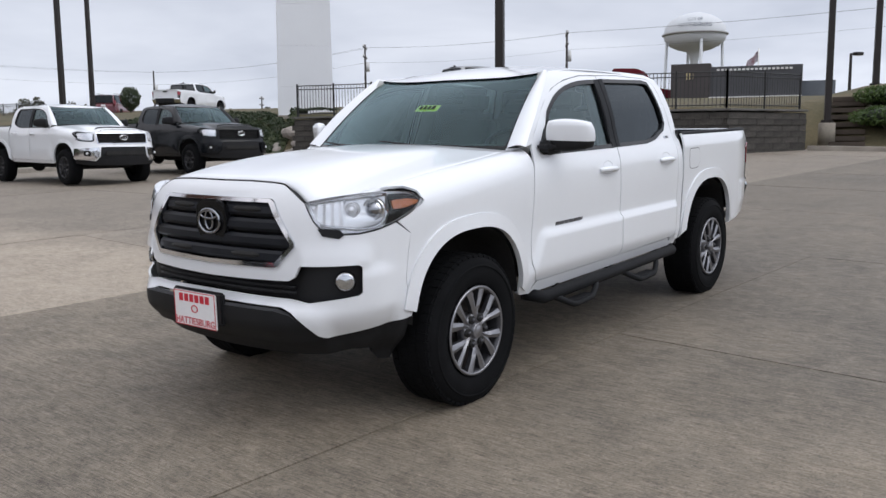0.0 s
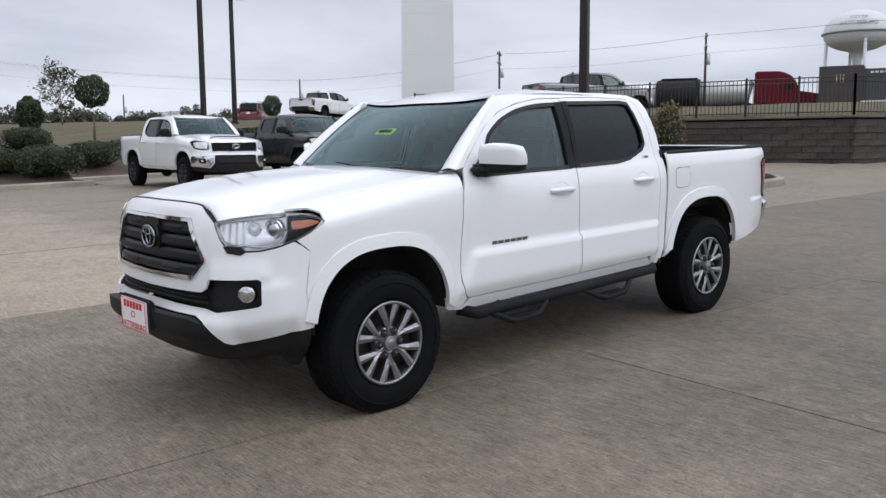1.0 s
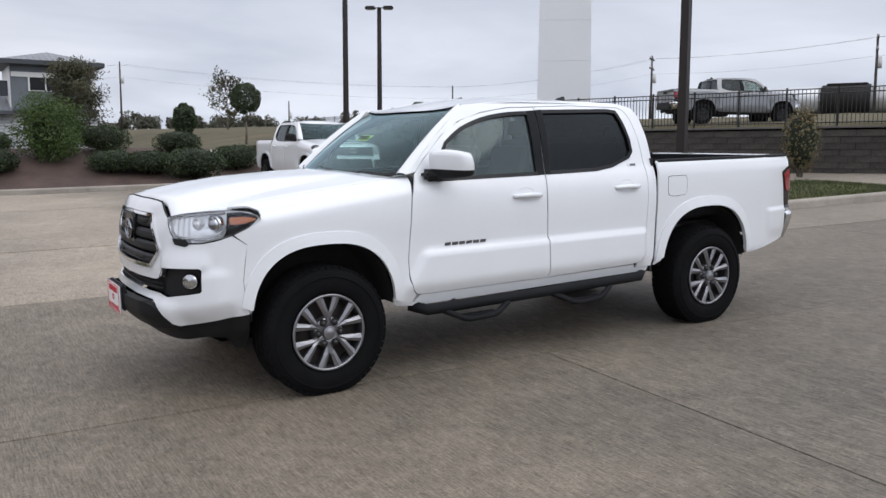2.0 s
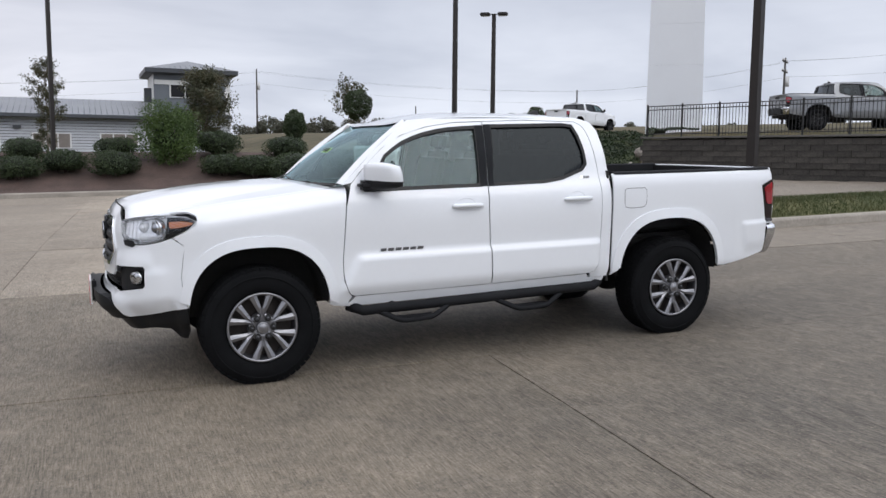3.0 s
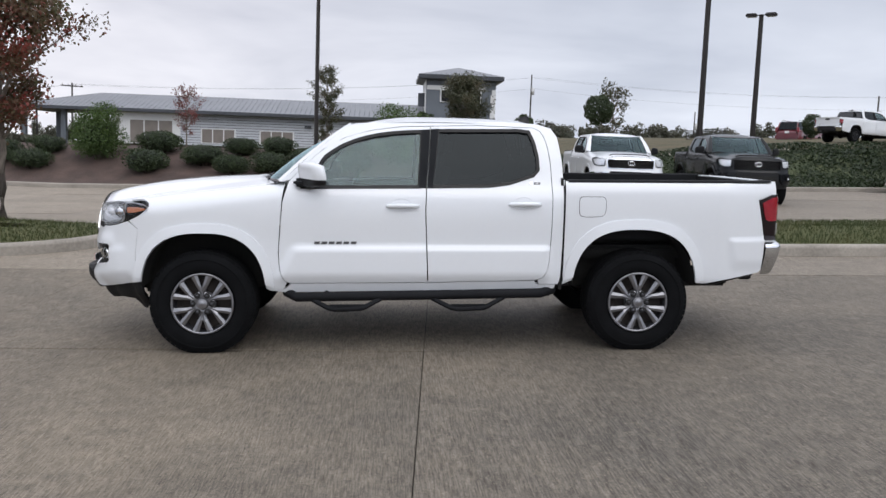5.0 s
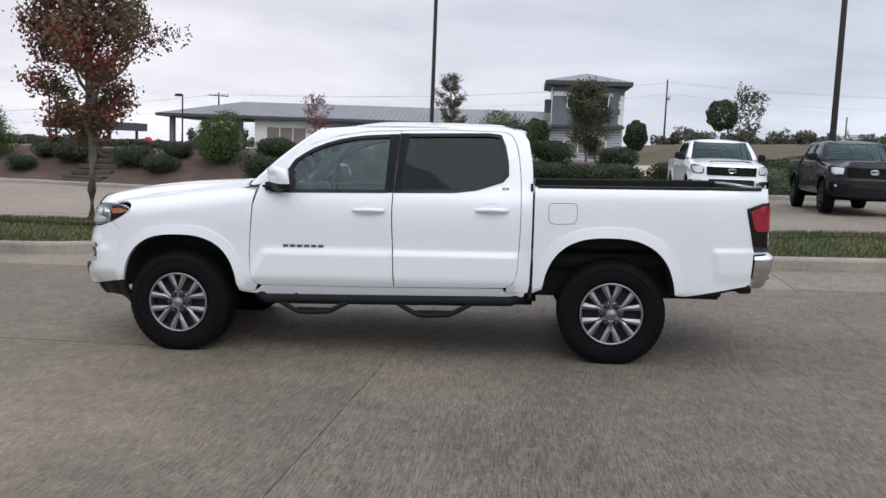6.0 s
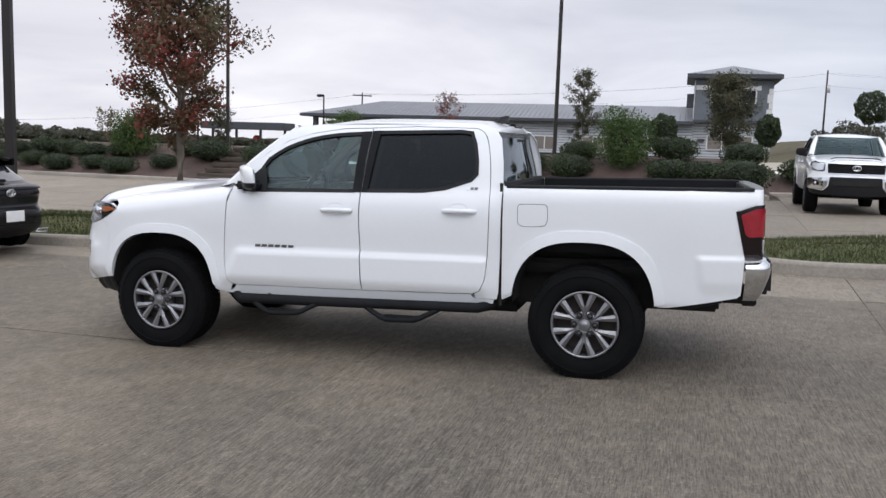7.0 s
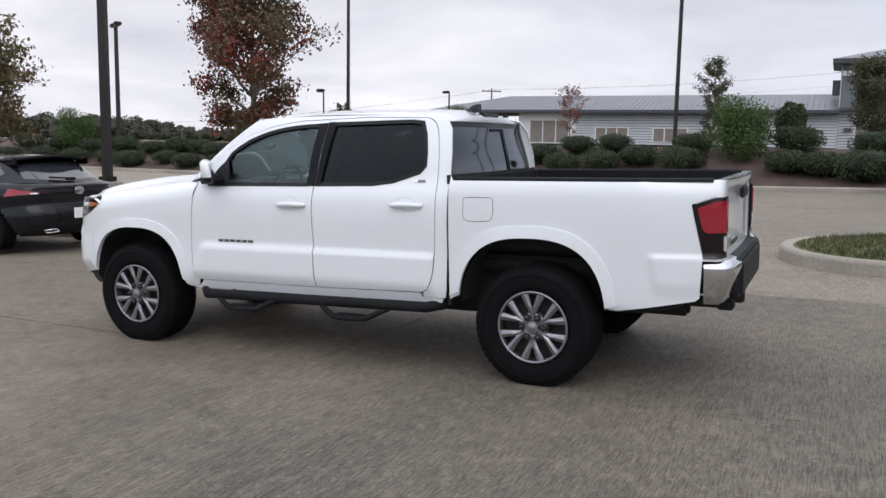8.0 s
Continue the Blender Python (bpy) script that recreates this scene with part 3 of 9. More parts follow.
def panel(outline, surf, cell=0.04, rim=0.012, flip=False, bm=None, holes=()):
    """A sheet-metal panel: a flat outline, with holes, laid on the surface surf(u, v), its edges turned in."""
    rings = []
    for ring in (outline, *holes):
        fine = []
        for k in range(len(ring)):
            a, b = ring[k], ring[(k + 1) % len(ring)]
            d = math.dist(a, b)
            if d < 1e-5:
                continue
            m = max(1, int(math.ceil(d / (cell * 1.3))))
            fine += [(a[0] + (b[0] - a[0]) * i / m, a[1] + (b[1] - a[1]) * i / m) for i in range(m)]
        rings.append(fine)
    pts, cons = [], []
    for r in rings:
        n0 = len(pts)
        pts += [Vector(q) for q in r]
        cons += [(n0 + i, n0 + (i + 1) % len(r)) for i in range(len(r))]
    edge = np.array([q[:] for q in pts])
    us, vs = edge[:, 0], edge[:, 1]
    nu, nv = max(1, int((us.max() - us.min()) / cell)), max(1, int((vs.max() - vs.min()) / cell))
    for i in range(nu + 1):
        for j in range(nv + 1):
            q = (us.min() + (i + 0.5 * (j % 2)) * (us.max() - us.min()) / nu, vs.min() + j * (vs.max() - vs.min()) / nv)
            if inside(q, rings) and ((edge - q) ** 2).sum(1).min() > (cell * 0.45) ** 2:
                pts.append(Vector(q))
    vc, ve, vf = delaunay_2d_cdt(pts, cons, [], 0, 1e-6)[:3]
    own = bmesh.new()
    made = {}
    for f in vf:
        c = (sum(vc[i].x for i in f) / 3, sum(vc[i].y for i in f) / 3)
        if not inside(c, rings):
            continue
        for i in f:
            if i not in made:
                made[i] = own.verts.new(surf(vc[i].x, vc[i].y))
        t = [made[i] for i in f]
        ar = area2([vc[i] for i in f])
        if abs(ar) < cell * cell * 0.004:
            continue
        own.faces.new(t if (ar > 0) != flip else t[::-1]).smooth = True
    own.normal_update()
    if rim:
        edges = [e for e in own.edges if len(e.link_faces) == 1]
        flat = {v: i for i, v in made.items()}
        dup = {}
        for e in edges:
            for v in e.verts:
                if v not in dup:
                    u0, v0 = vc[flat[v]]
                    n = (Vector(surf(u0 + 0.004, v0)) - Vector(surf(u0 - 0.004, v0))).cross(Vector(surf(u0, v0 + 0.004)) - Vector(surf(u0, v0 - 0.004))).normalized()
                    dup[v] = own.verts.new(v.co + n * (rim if flip else -rim))
        own_top = {v: own.verts.new(v.co) for v in dup}
        for e in edges:
            l = e.link_loops[0]
            a, b = l.vert, l.link_loop_next.vert
            own.faces.new((own_top[b], own_top[a], dup[a], dup[b]))
    if bm is None:
        return own
    join(bm, own)
    return bm


def smooth_line(pts, n=6, closed=False):
    """Points along a rounded line through pts (Catmull-Rom)."""
    out = []
    m = len(pts)
    for i in range(m if closed else m - 1):
        p0 = pts[(i - 1) % m] if closed or i > 0 else pts[i]
        p1, p2 = pts[i], pts[(i + 1) % m]
        p3 = pts[(i + 2) % m] if closed or i + 2 < m else p2
        for k in range(n):
            t = k / n
            out.append(tuple(0.5 * ((2 * b) + (c - a) * t + (2 * a - 5 * b + 4 * c - d) * t * t + (3 * b - a - 3 * c + d) * t ** 3)
                             for a, b, c, d in zip(p0, p1, p2, p3)))
    if not closed:
        out.append(tuple(pts[-1]))
    return out


def rounded(pts, r=0.02, n=4):
    """A closed outline with its corners rounded."""
    out = []
    m = len(pts)
    for i in range(m):
        a, b, c = Vector(pts[i - 1]), Vector(pts[i]), Vector(pts[(i + 1) % m])
        ra = min(r, (a - b).length * 0.45)
        rc = min(r, (c - b).length * 0.45)
        p, q = b + (a - b).normalized() * ra, b + (c - b).normalized() * rc
        for k in range(n + 1):
            t = k / n
            out.append(tuple((p * (1 - t) ** 2 + b * 2 * t * (1 - t) + q * t * t)[:2]))
    return out


PLAN = [(-0.905, 0), (-0.90, 0.2), (-0.88, 0.4), (-0.845, 0.55), (-0.785, 0.68), (-0.70, 0.78), (-0.59, 0.85), (-0.45, 0.893), (-0.30, 0.912), (-0.15, 0.915)]
PLAN_A = [0.0]
for (_a, _b) in zip(PLAN, PLAN[1:]):
    PLAN_A.append(PLAN_A[-1] + math.dist(_a, _b))
plan_x = curve1([(a, p[0]) for a, p in zip(PLAN_A, PLAN)])
plan_w = curve1([(a, p[1]) for a, p in zip(PLAN_A, PLAN)])
A_SIDE = PLAN_A[-1]                       # from here on the side runs straight
AX = -0.15 - A_SIDE                       # x = a + AX along the side

w_lower = curve1([(0.30, 0.78), (0.42, 0.835), (0.50, 0.868), (0.60, 0.885), (0.80, 0.888), (1.00, 0.896), (1.12, 0.890), (1.20, 0.870),
                  (1.25, 0.846), (1.45, 0.786), (1.60, 0.724), (1.66, 0.692), (1.70, 0.655), (1.73, 0.60)])
w_bed = curve1([(0.30, 0.80), (0.45, 0.845), (0.55, 0.880), (0.80, 0.892), (1.05, 0.900), (1.18, 0.896), (1.25, 0.880), (1.29, 0.855)])
lean = curve1([(0.30, 0.05), (0.45, 0.03), (0.55, 0.0), (0.72, 0.0), (0.85, 0.012), (1.0, 0.030), (1.10, 0.060), (1.16, 0.105), (1.20, 0.16)])
ARCH = [(0.004, 0.40, 0.456, 0.49), (3.207, 0.40, 0.480, 0.524)]


def arch_r(x, z, k):
    cx, cz, a, b = ARCH[k]
    return ((abs(x - cx) / a) ** 2.6 + (abs(max(z - cz, 0)) / b) ** 2.6) ** (1 / 2.6)


def ledge(x, z):
    """The pressed ledge low on the doors and behind the rear wheel."""
    d = 0.024 * ease((0.795 - z) / 0.022) * (1 - ease((0.60 - z) / 0.12)) * ease((x - 0.62 - (0.795 - z) * -0.55) / 0.10) * (1 - ease((x - 2.52) / 0.06))
    r = 0.014 * ease((0.858 - z) / 0.026) * (1 - ease((0.70 - z) / 0.12)) * ease((x - 3.90 - (0.858 - z) * 0.15) / 0.07)
    return d + r


def seam_z(x):
    """Height of the joint between bonnet and wing."""
    return 1.112 + (x + 0.66) * (1.243 - 1.112) / 1.18


def side_w(x, z):
    w = w_bed(z) if x > 2.6615 else w_lower(z)
    if x > 2.6615:
        w -= 0.085 * max(0.0, (x - 3.85) / 0.45) ** 1.6
    return w + ledge(x, z)


def skin(a, v, side, out=0.0, wing=False):
    """The body's outer skin. a: way round the body from the middle of the nose; v: height; out: metres proud of it."""
    x0 = a + AX if a > A_SIDE else plan_x(a)
    if a > A_SIDE:
        px, pw, nx, nw = x0, 0.915, 0.0, 1.0
    else:
        px, pw = plan_x(a), plan_w(a)
        tx, tw = plan_x(a + 0.01) - plan_x(a - 0.01), plan_w(a + 0.01) - plan_w(a - 0.01)
        if a < 0.01:
            tx, tw = 0.0, 1.0
        l = math.hypot(tx, tw)
        nx, nw = -tw / l, tx / l
    z = v
    ins_side = 0.915 - side_w(px, z)
    if wing:
        zt = seam_z(px)
        if v > zt - 0.13:
            th = clamp01((v - zt + 0.13) / 0.13) * math.pi / 2
            z = zt - 0.13 + 0.13 * math.sin(th)
            ins_side = 0.915 - (0.755 + (side_w(px, zt - 0.13) - 0.755) * math.cos(th))
    t = ease((a - 0.62) / 0.62)
    ins = lean(z) * (1 - t) + ins_side * t - out
    return Vector((px - nx * ins, side * (pw - nw * ins), z))


def arch_line(k, n=28, grow=1.0, z0=None):
    """Points over a wheel arch, front to back."""
    cx, cz, a, b = ARCH[k]
    out = []
    for i in range(n + 1):
        th = math.pi * (1 - i / n)
        c, s = math.cos(th), math.sin(th)
        out.append((cx + a * grow * math.copysign(abs(c) ** (2 / 2.6), c), cz + b * grow * abs(s) ** (2 / 2.6)))
    return out


def ax(p):
    """An outline in (x, z) along the straight side as (a, z)."""
    return [(x - AX, z) for x, z in p]


WIN_F = [(0.80, 1.232), (0.845, 1.36), (0.90, 1.442), (0.96, 1.484), (1.03, 1.525), (1.11, 1.557), (1.20, 1.585), (1.30, 1.605), (1.40, 1.618), (1.50, 1.625), (1.60, 1.628), (1.575, 1.238)]
WIN_R = [(1.680, 1.240), (1.730, 1.636), (2.33, 1.642), (2.405, 1.632), (2.436, 1.56), (2.459, 1.45), (2.462, 1.36), (2.427, 1.322), (2.25, 1.265), (2.10, 1.246)]


def grow_outline(p, d):
    c = area2(p) > 0
    out = []
    n = len(p)
    for i in range(n):
        a, b, q = Vector(p[i - 1]), Vector(p[i]), Vector(p[(i + 1) % n])
        ea, eb = (b - a).normalized(), (q - b).normalized()
        e = ea + eb
        if e.length < 1e-6:
            e = eb
        e.normalize()
        nrm = Vector((e.y, -e.x)) if c else Vector((-e.y, e.x))
        out.append(tuple(b + nrm * d / max(0.5, e.dot(eb))))
    return out


def lathe(bm, prof, seg, cx=0, cz=0, close=False):
    """A profile of (radius, y) turned about an axis along y."""
    rows = [[bm.verts.new((cx + r * math.cos(2 * math.pi * k / seg), y, cz + r * math.sin(2 * math.pi * k / seg))) for k in range(seg)] for r, y in prof]
    for a, b in zip(rows, rows[1:]):
        for k in range(seg):
            f = bm.faces.new((a[k], b[k], b[(k + 1) % seg], a[(k + 1) % seg]))
            f.smooth = True
    return rows


rubber = material("tyre_rubber", (0.0065, 0.0068, 0.0075), 0.88, vary=0.25, scale=8, fine=90, bump=0.15, bump_scale=200, spec=0.08)
alloy = material("machined_alloy", (0.265, 0.265, 0.28), 0.36, metal=0.85, vary=0.10, scale=10, fine=120)
alloy_dark = material("grey_painted_alloy", (0.060, 0.060, 0.066), 0.45, metal=0.6, vary=0.2, scale=10, fine=90)
black_plastic = material("black_plastic", (0.010, 0.0105, 0.012), 0.55, vary=0.25, scale=5, fine=140, bump=0.06, bump_scale=400, spec=0.28)
gloss_black = material("gloss_black_trim", (0.009, 0.009, 0.010), 0.18, vary=0.15, scale=4, fine=60, spec=0.22)
under_black = material("dusty_underbody", (0.012, 0.0115, 0.011), 0.85, vary=0.4, scale=5, fine=40)
chrome = material("chrome", (0.72, 0.73, 0.75), 0.08, metal=1.0, vary=0.05, scale=5, fine=60)
brake_mat = material("rusty_brake_disc", (0.035, 0.028, 0.025), 0.7, metal=0.3, vary=0.3, scale=14, fine=60)
white_paint = material("white_car_paint", (0.742, 0.760, 0.785), 0.28, vary=0.012, scale=2, fine=30, coat=0.9)
black_paint = material("black_car_paint", (0.006, 0.007, 0.009), 0.20, vary=0.1, scale=2, fine=30, coat=0.25, spec=0.15)
grey_paint = material("grey_car_paint", (0.20, 0.21, 0.225), 0.3, metal=0.3, vary=0.05, scale=2, fine=30, coat=0.9)
amber = material("amber_lens", (0.60, 0.20, 0.075), 0.12, vary=0.1, scale=30, fine=200, coat=0.8)
red_lens = material("red_lens", (0.27, 0.006, 0.018), 0.10, vary=0.15, scale=20, fine=160, coat=1.0)
dark_red_lens = material("smoked_lens", (0.010, 0.005, 0.006), 0.16, vary=0.1, scale=20, fine=160, coat=0.15, spec=0.3)
lamp_chrome = material("lamp_reflector", (0.90, 0.91, 0.93), 0.17, metal=0.6, vary=0.12, scale=25, fine=120)
lamp_glass = glass("lamp_lens", (0.93, 0.94, 0.95), 0.02)
wind_glass = glass("windscreen_glass", (0.50, 0.68, 0.66), 0.01, 1.55, (0.70, 0.92, 0.97))
door_glass = glass("door_glass", (0.64, 0.74, 0.71), 0.01, 1.72, (0.78, 0.94, 0.96))
rear_glass = glass("rear_window_glass", (0.018, 0.020, 0.022), 0.05, 1.85, (0.90, 0.95, 1.0))
privacy_glass = glass("privacy_glass", (0.055, 0.060, 0.066), 0.015, 1.34, (0.86, 0.95, 1.0))
cabin_mat = material("dark_cabin_trim", (0.085, 0.090, 0.090), 0.8, vary=0.2, scale=6, fine=60)
cabin_grey = material("grey_headliner", (0.34, 0.345, 0.33), 0.9, vary=0.1, scale=6, fine=60)
seat_mat = material("grey_seat_cloth", (0.19, 0.195, 0.20), 0.9, vary=0.2, scale=12, fine=150)
sticker_mat = material("yellow_sticker", (0.80, 0.86, 0.22), 0.6, vary=0.08, scale=20, fine=90)
paper_white = material("white_plate", (0.80, 0.80, 0.80), 0.45, vary=0.04, scale=10, fine=90)
ink_red = material("red_ink", (0.55, 0.02, 0.04), 0.5, vary=0.05, scale=30, fine=90)
trim_black = material("satin_black_trim", (0.010, 0.011, 0.013), 0.50, vary=0.15, scale=4, fine=60, spec=0.10)
grille_mat = material("charcoal_grille", (0.008, 0.0095, 0.013), 0.45, vary=0.2, scale=6, fine=140, spec=0.22)
liner_black = material("black_bed_liner", (0.009, 0.0095, 0.011), 0.75, vary=0.25, scale=6, fine=120, bump=0.08, bump_scale=300, spec=0.2)
dim_chrome = material("smoked_chrome", (0.30, 0.31, 0.335), 0.14, metal=1.0, vary=0.08, scale=20, fine=80)
badge_mat = material("dark_chrome_badge", (0.16, 0.16, 0.17), 0.3, metal=0.8, vary=0.1, scale=30, fine=90)


def machined(ob, s, depth=-0.008):
    """Faces that look outward keep the bright metal; flanks and barrel are painted dark grey."""
    ob.data.materials.append(alloy_dark)
    for f in ob.data.polygons:
        if (f.normal.y * s < 0.35 or depth > 0) and f.center.y * s < depth:
            f.material_index = 1


def build_wheel(truck, x, side, detail=True, tyre_r=0.386, y_face=0.905, rim_mat=None, hub_z=0.37):
    """A wheel: tyre with tread blocks, rim barrel, six forked spokes, cap, nuts and brake disc."""
    rim_mat = rim_mat or alloy
    wh = empty("wheel")
    wh.parent = truck
    wh.location = (x, side * y_face, hub_z)
    s = side
    R = tyre_r
    bm = bmesh.new()
    prof = [(0.222, -0.035), (0.228, -0.010), (0.245, 0.004), (0.290, 0.012), (0.335, 0.008), (0.362, -0.006), (R - 0.012, -0.024), (R - 0.006, -0.045),
            (R - 0.004, -0.12), (R - 0.004, -0.19), (R - 0.010, -0.222), (0.362, -0.242), (0.30, -0.262), (0.235, -0.255), (0.215, -0.225)]
    seg = 72 if detail else 36
    lathe(bm, [(r, y * s) for r, y in prof], seg)
    tread = bmesh.new()
    if detail:
        # raised ring and tread blocks
        lathe(bm, [(0.322, 0.0105 * s), (0.325, 0.0145 * s), (0.331, 0.0145 * s), (0.334, 0.008 * s)], seg)
        for k in range(54):
            th = 2 * math.pi * k / 54
            rot = Matrix.Rotation(-th, 3, 'Y')
            for yy, wd, dz in ((-0.045, 0.05, 0.0), (-0.103, 0.045, 0.5), (-0.162, 0.045, 0.0), (-0.215, 0.035, 0.5)):
                rr = Matrix.Rotation(-th - dz * 2 * math.pi / 54, 3, 'Y')
                c = rr @ Vector((R - 0.0075, yy * s, 0))
                box(tread, c, (0.014, wd, 0.039), rr)
            c = rot @ Vector((R - 0.025, -0.022 * s, 0))
            box(tread, c, (0.034, 0.020, 0.036 if k % 2 else 0.030), rot)
    # the tyre's foot is pressed flat on the ground
    for v in bm.verts[:] + tread.verts[:]:
        if v.co.z < -hub_z:
            v.co.z = -hub_z
    bmesh.ops.recalc_face_normals(bm, faces=bm.faces[:])
    ty = part("tyre", bm, rubber, wh, "black all-terrain tyre with block tread")
    if detail:
        tagged(part("tread", tread, rubber, wh), kind="stuff")
    else:
        tread.free()
    bm = bmesh.new()
    lathe(bm, [(0.226, -0.004 * s), (0.229, 0.004 * s), (0.222, 0.010 * s), (0.212, 0.006 * s), (0.205, -0.02 * s), (0.198, -0.09 * s), (0.195, -0.20 * s)], 64)
    machined(part("rim", bm, rim_mat, wh, "machined silver alloy rim"), s, 0.0065)
    bm = bmesh.new()
    lathe(bm, [(0.20, -0.075 * s), (0.04, -0.075 * s)], 40)
    part("brake_disc", bm, brake_mat if detail else under_black, wh, "dull brake disc behind the spokes")
    for k in range(6):
        th = 2 * math.pi * (k + 0.5) / 6
        bm = bmesh.new()
        for sg in (-1, 1):
            p = []
            for r, t0, t1, y in ((0.036, 0.0, 0.24, -0.012), (0.088, 0.0, 0.220, -0.006), (0.122, 0.0, 0.285, -0.002), (0.131, 0.038, 0.295, 0.0), (0.216, 0.146, 0.372, 0.001)):
                p.append((r, sg * t0, sg * t1, y))
            rows = []
            for r, t0, t1, y in p:
                rr = []
                for t, yy in ((t0, y - 0.030), (t0, y - 0.005), (t0 * 0.55 + t1 * 0.45, y + 0.003), (t1, y - 0.006), (t1, y - 0.030)):
                    rr.append(bm.verts.new((r * math.cos(th + t), (yy + 0.004) * s, r * math.sin(th + t))))
                rows.append(rr)
            for a, b in zip(rows, rows[1:]):
                for j in range(5):
                    bm.faces.new((a[j], b[j], b[(j + 1) % 5], a[(j + 1) % 5]))
            bm.faces.new(rows[0])
            bm.faces.new(rows[-1][::-1])
        bmesh.ops.recalc_face_normals(bm, faces=bm.faces[:])
        machined(part("spoke", bm, rim_mat, wh), s)
    bm = bmesh.new()
    lathe(bm, [(0.092, -0.055 * s), (0.090, -0.012 * s), (0.086, -0.008 * s), (0.048, -0.004 * s), (0.040, -0.012 * s)], 36)
    part("hub", bm, rim_mat, wh)
    if detail:
        for k in range(6):
            th = 2 * math.pi * k / 6
            bm = bmesh.new()
            lathe(bm, [(0.0215, -0.012 * s), (0.0215, 0.0035 * s), (0.0190, 0.0042 * s), (0.0005, 0.0015 * s)], 14, 0.069 * math.cos(th), 0.069 * math.sin(th))
            part("nut_pocket", bm, under_black, wh)
    bm = bmesh.new()
    lathe(bm, [(0.040, -0.016 * s), (0.039, 0.010 * s), (0.036, 0.014 * s), (0.031, 0.011 * s), (0.025, 0.016 * s), (0.0005, 0.018 * s)], 28)
    part("hub_cap", bm, rim_mat, wh, "round silver centre cap")
    for k in range(6):
        th = 2 * math.pi * k / 6
        bm = bmesh.new()
        lathe(bm, [(0.0125, -0.016 * s), (0.0125, 0.010 * s), (0.010, 0.015 * s), (0.0005, 0.015 * s)], 6, 0.069 * math.cos(th), 0.069 * math.sin(th))
        part("wheel_nut", bm, alloy_dark, wh)
    return wh


def both(outline, fn, cell, rim=0.012):
    """One mesh from a half outline and its mirror image across the middle of the nose."""
    bm = bmesh.new()
    for sd in (-1, 1):
        panel(outline, lambda u, v: fn(u, v, sd), cell, rim, flip=(sd > 0), bm=bm)
    bmesh.ops.remove_doubles(bm, verts=[v for v in bm.verts if abs(v.co.y) < 0.0005 and v.link_faces and v.link_faces[0].smooth], dist=0.0004)
    return bm


HEX_OUT = [(0, 1.083), (0.385, 1.083), (0.405, 1.072), (0.532, 0.893), (0.532, 0.875), (0.446, 0.786), (0.430, 0.780), (0, 0.774)]
HEX_IN = [(0, 1.066), (0.378, 1.066), (0.510, 0.888), (0.510, 0.878), (0.430, 0.802), (0, 0.793)]
INTAKE = [(0, 0.712), (0.50, 0.722), (0.535, 0.742), (0.560, 0.792), (0.83, 0.797), (0.845, 0.785), (0.842, 0.672), (0.825, 0.660), (0.60, 0.628), (0.50, 0.640), (0, 0.645)]
HEADLAMP = smooth_line([(0.578, 1.062), (0.70, 1.082), (0.85, 1.098), (1.0, 1.106), (1.12, 1.098)], 4) + smooth_line([(1.175, 1.072), (1.180, 1.055), (1.13, 1.022), (1.03, 0.980), (0.93, 0.950), (0.84, 0.934)], 4) + [(0.765, 0.932), (0.745, 0.950), (0.66, 0.953), (0.625, 0.985)]


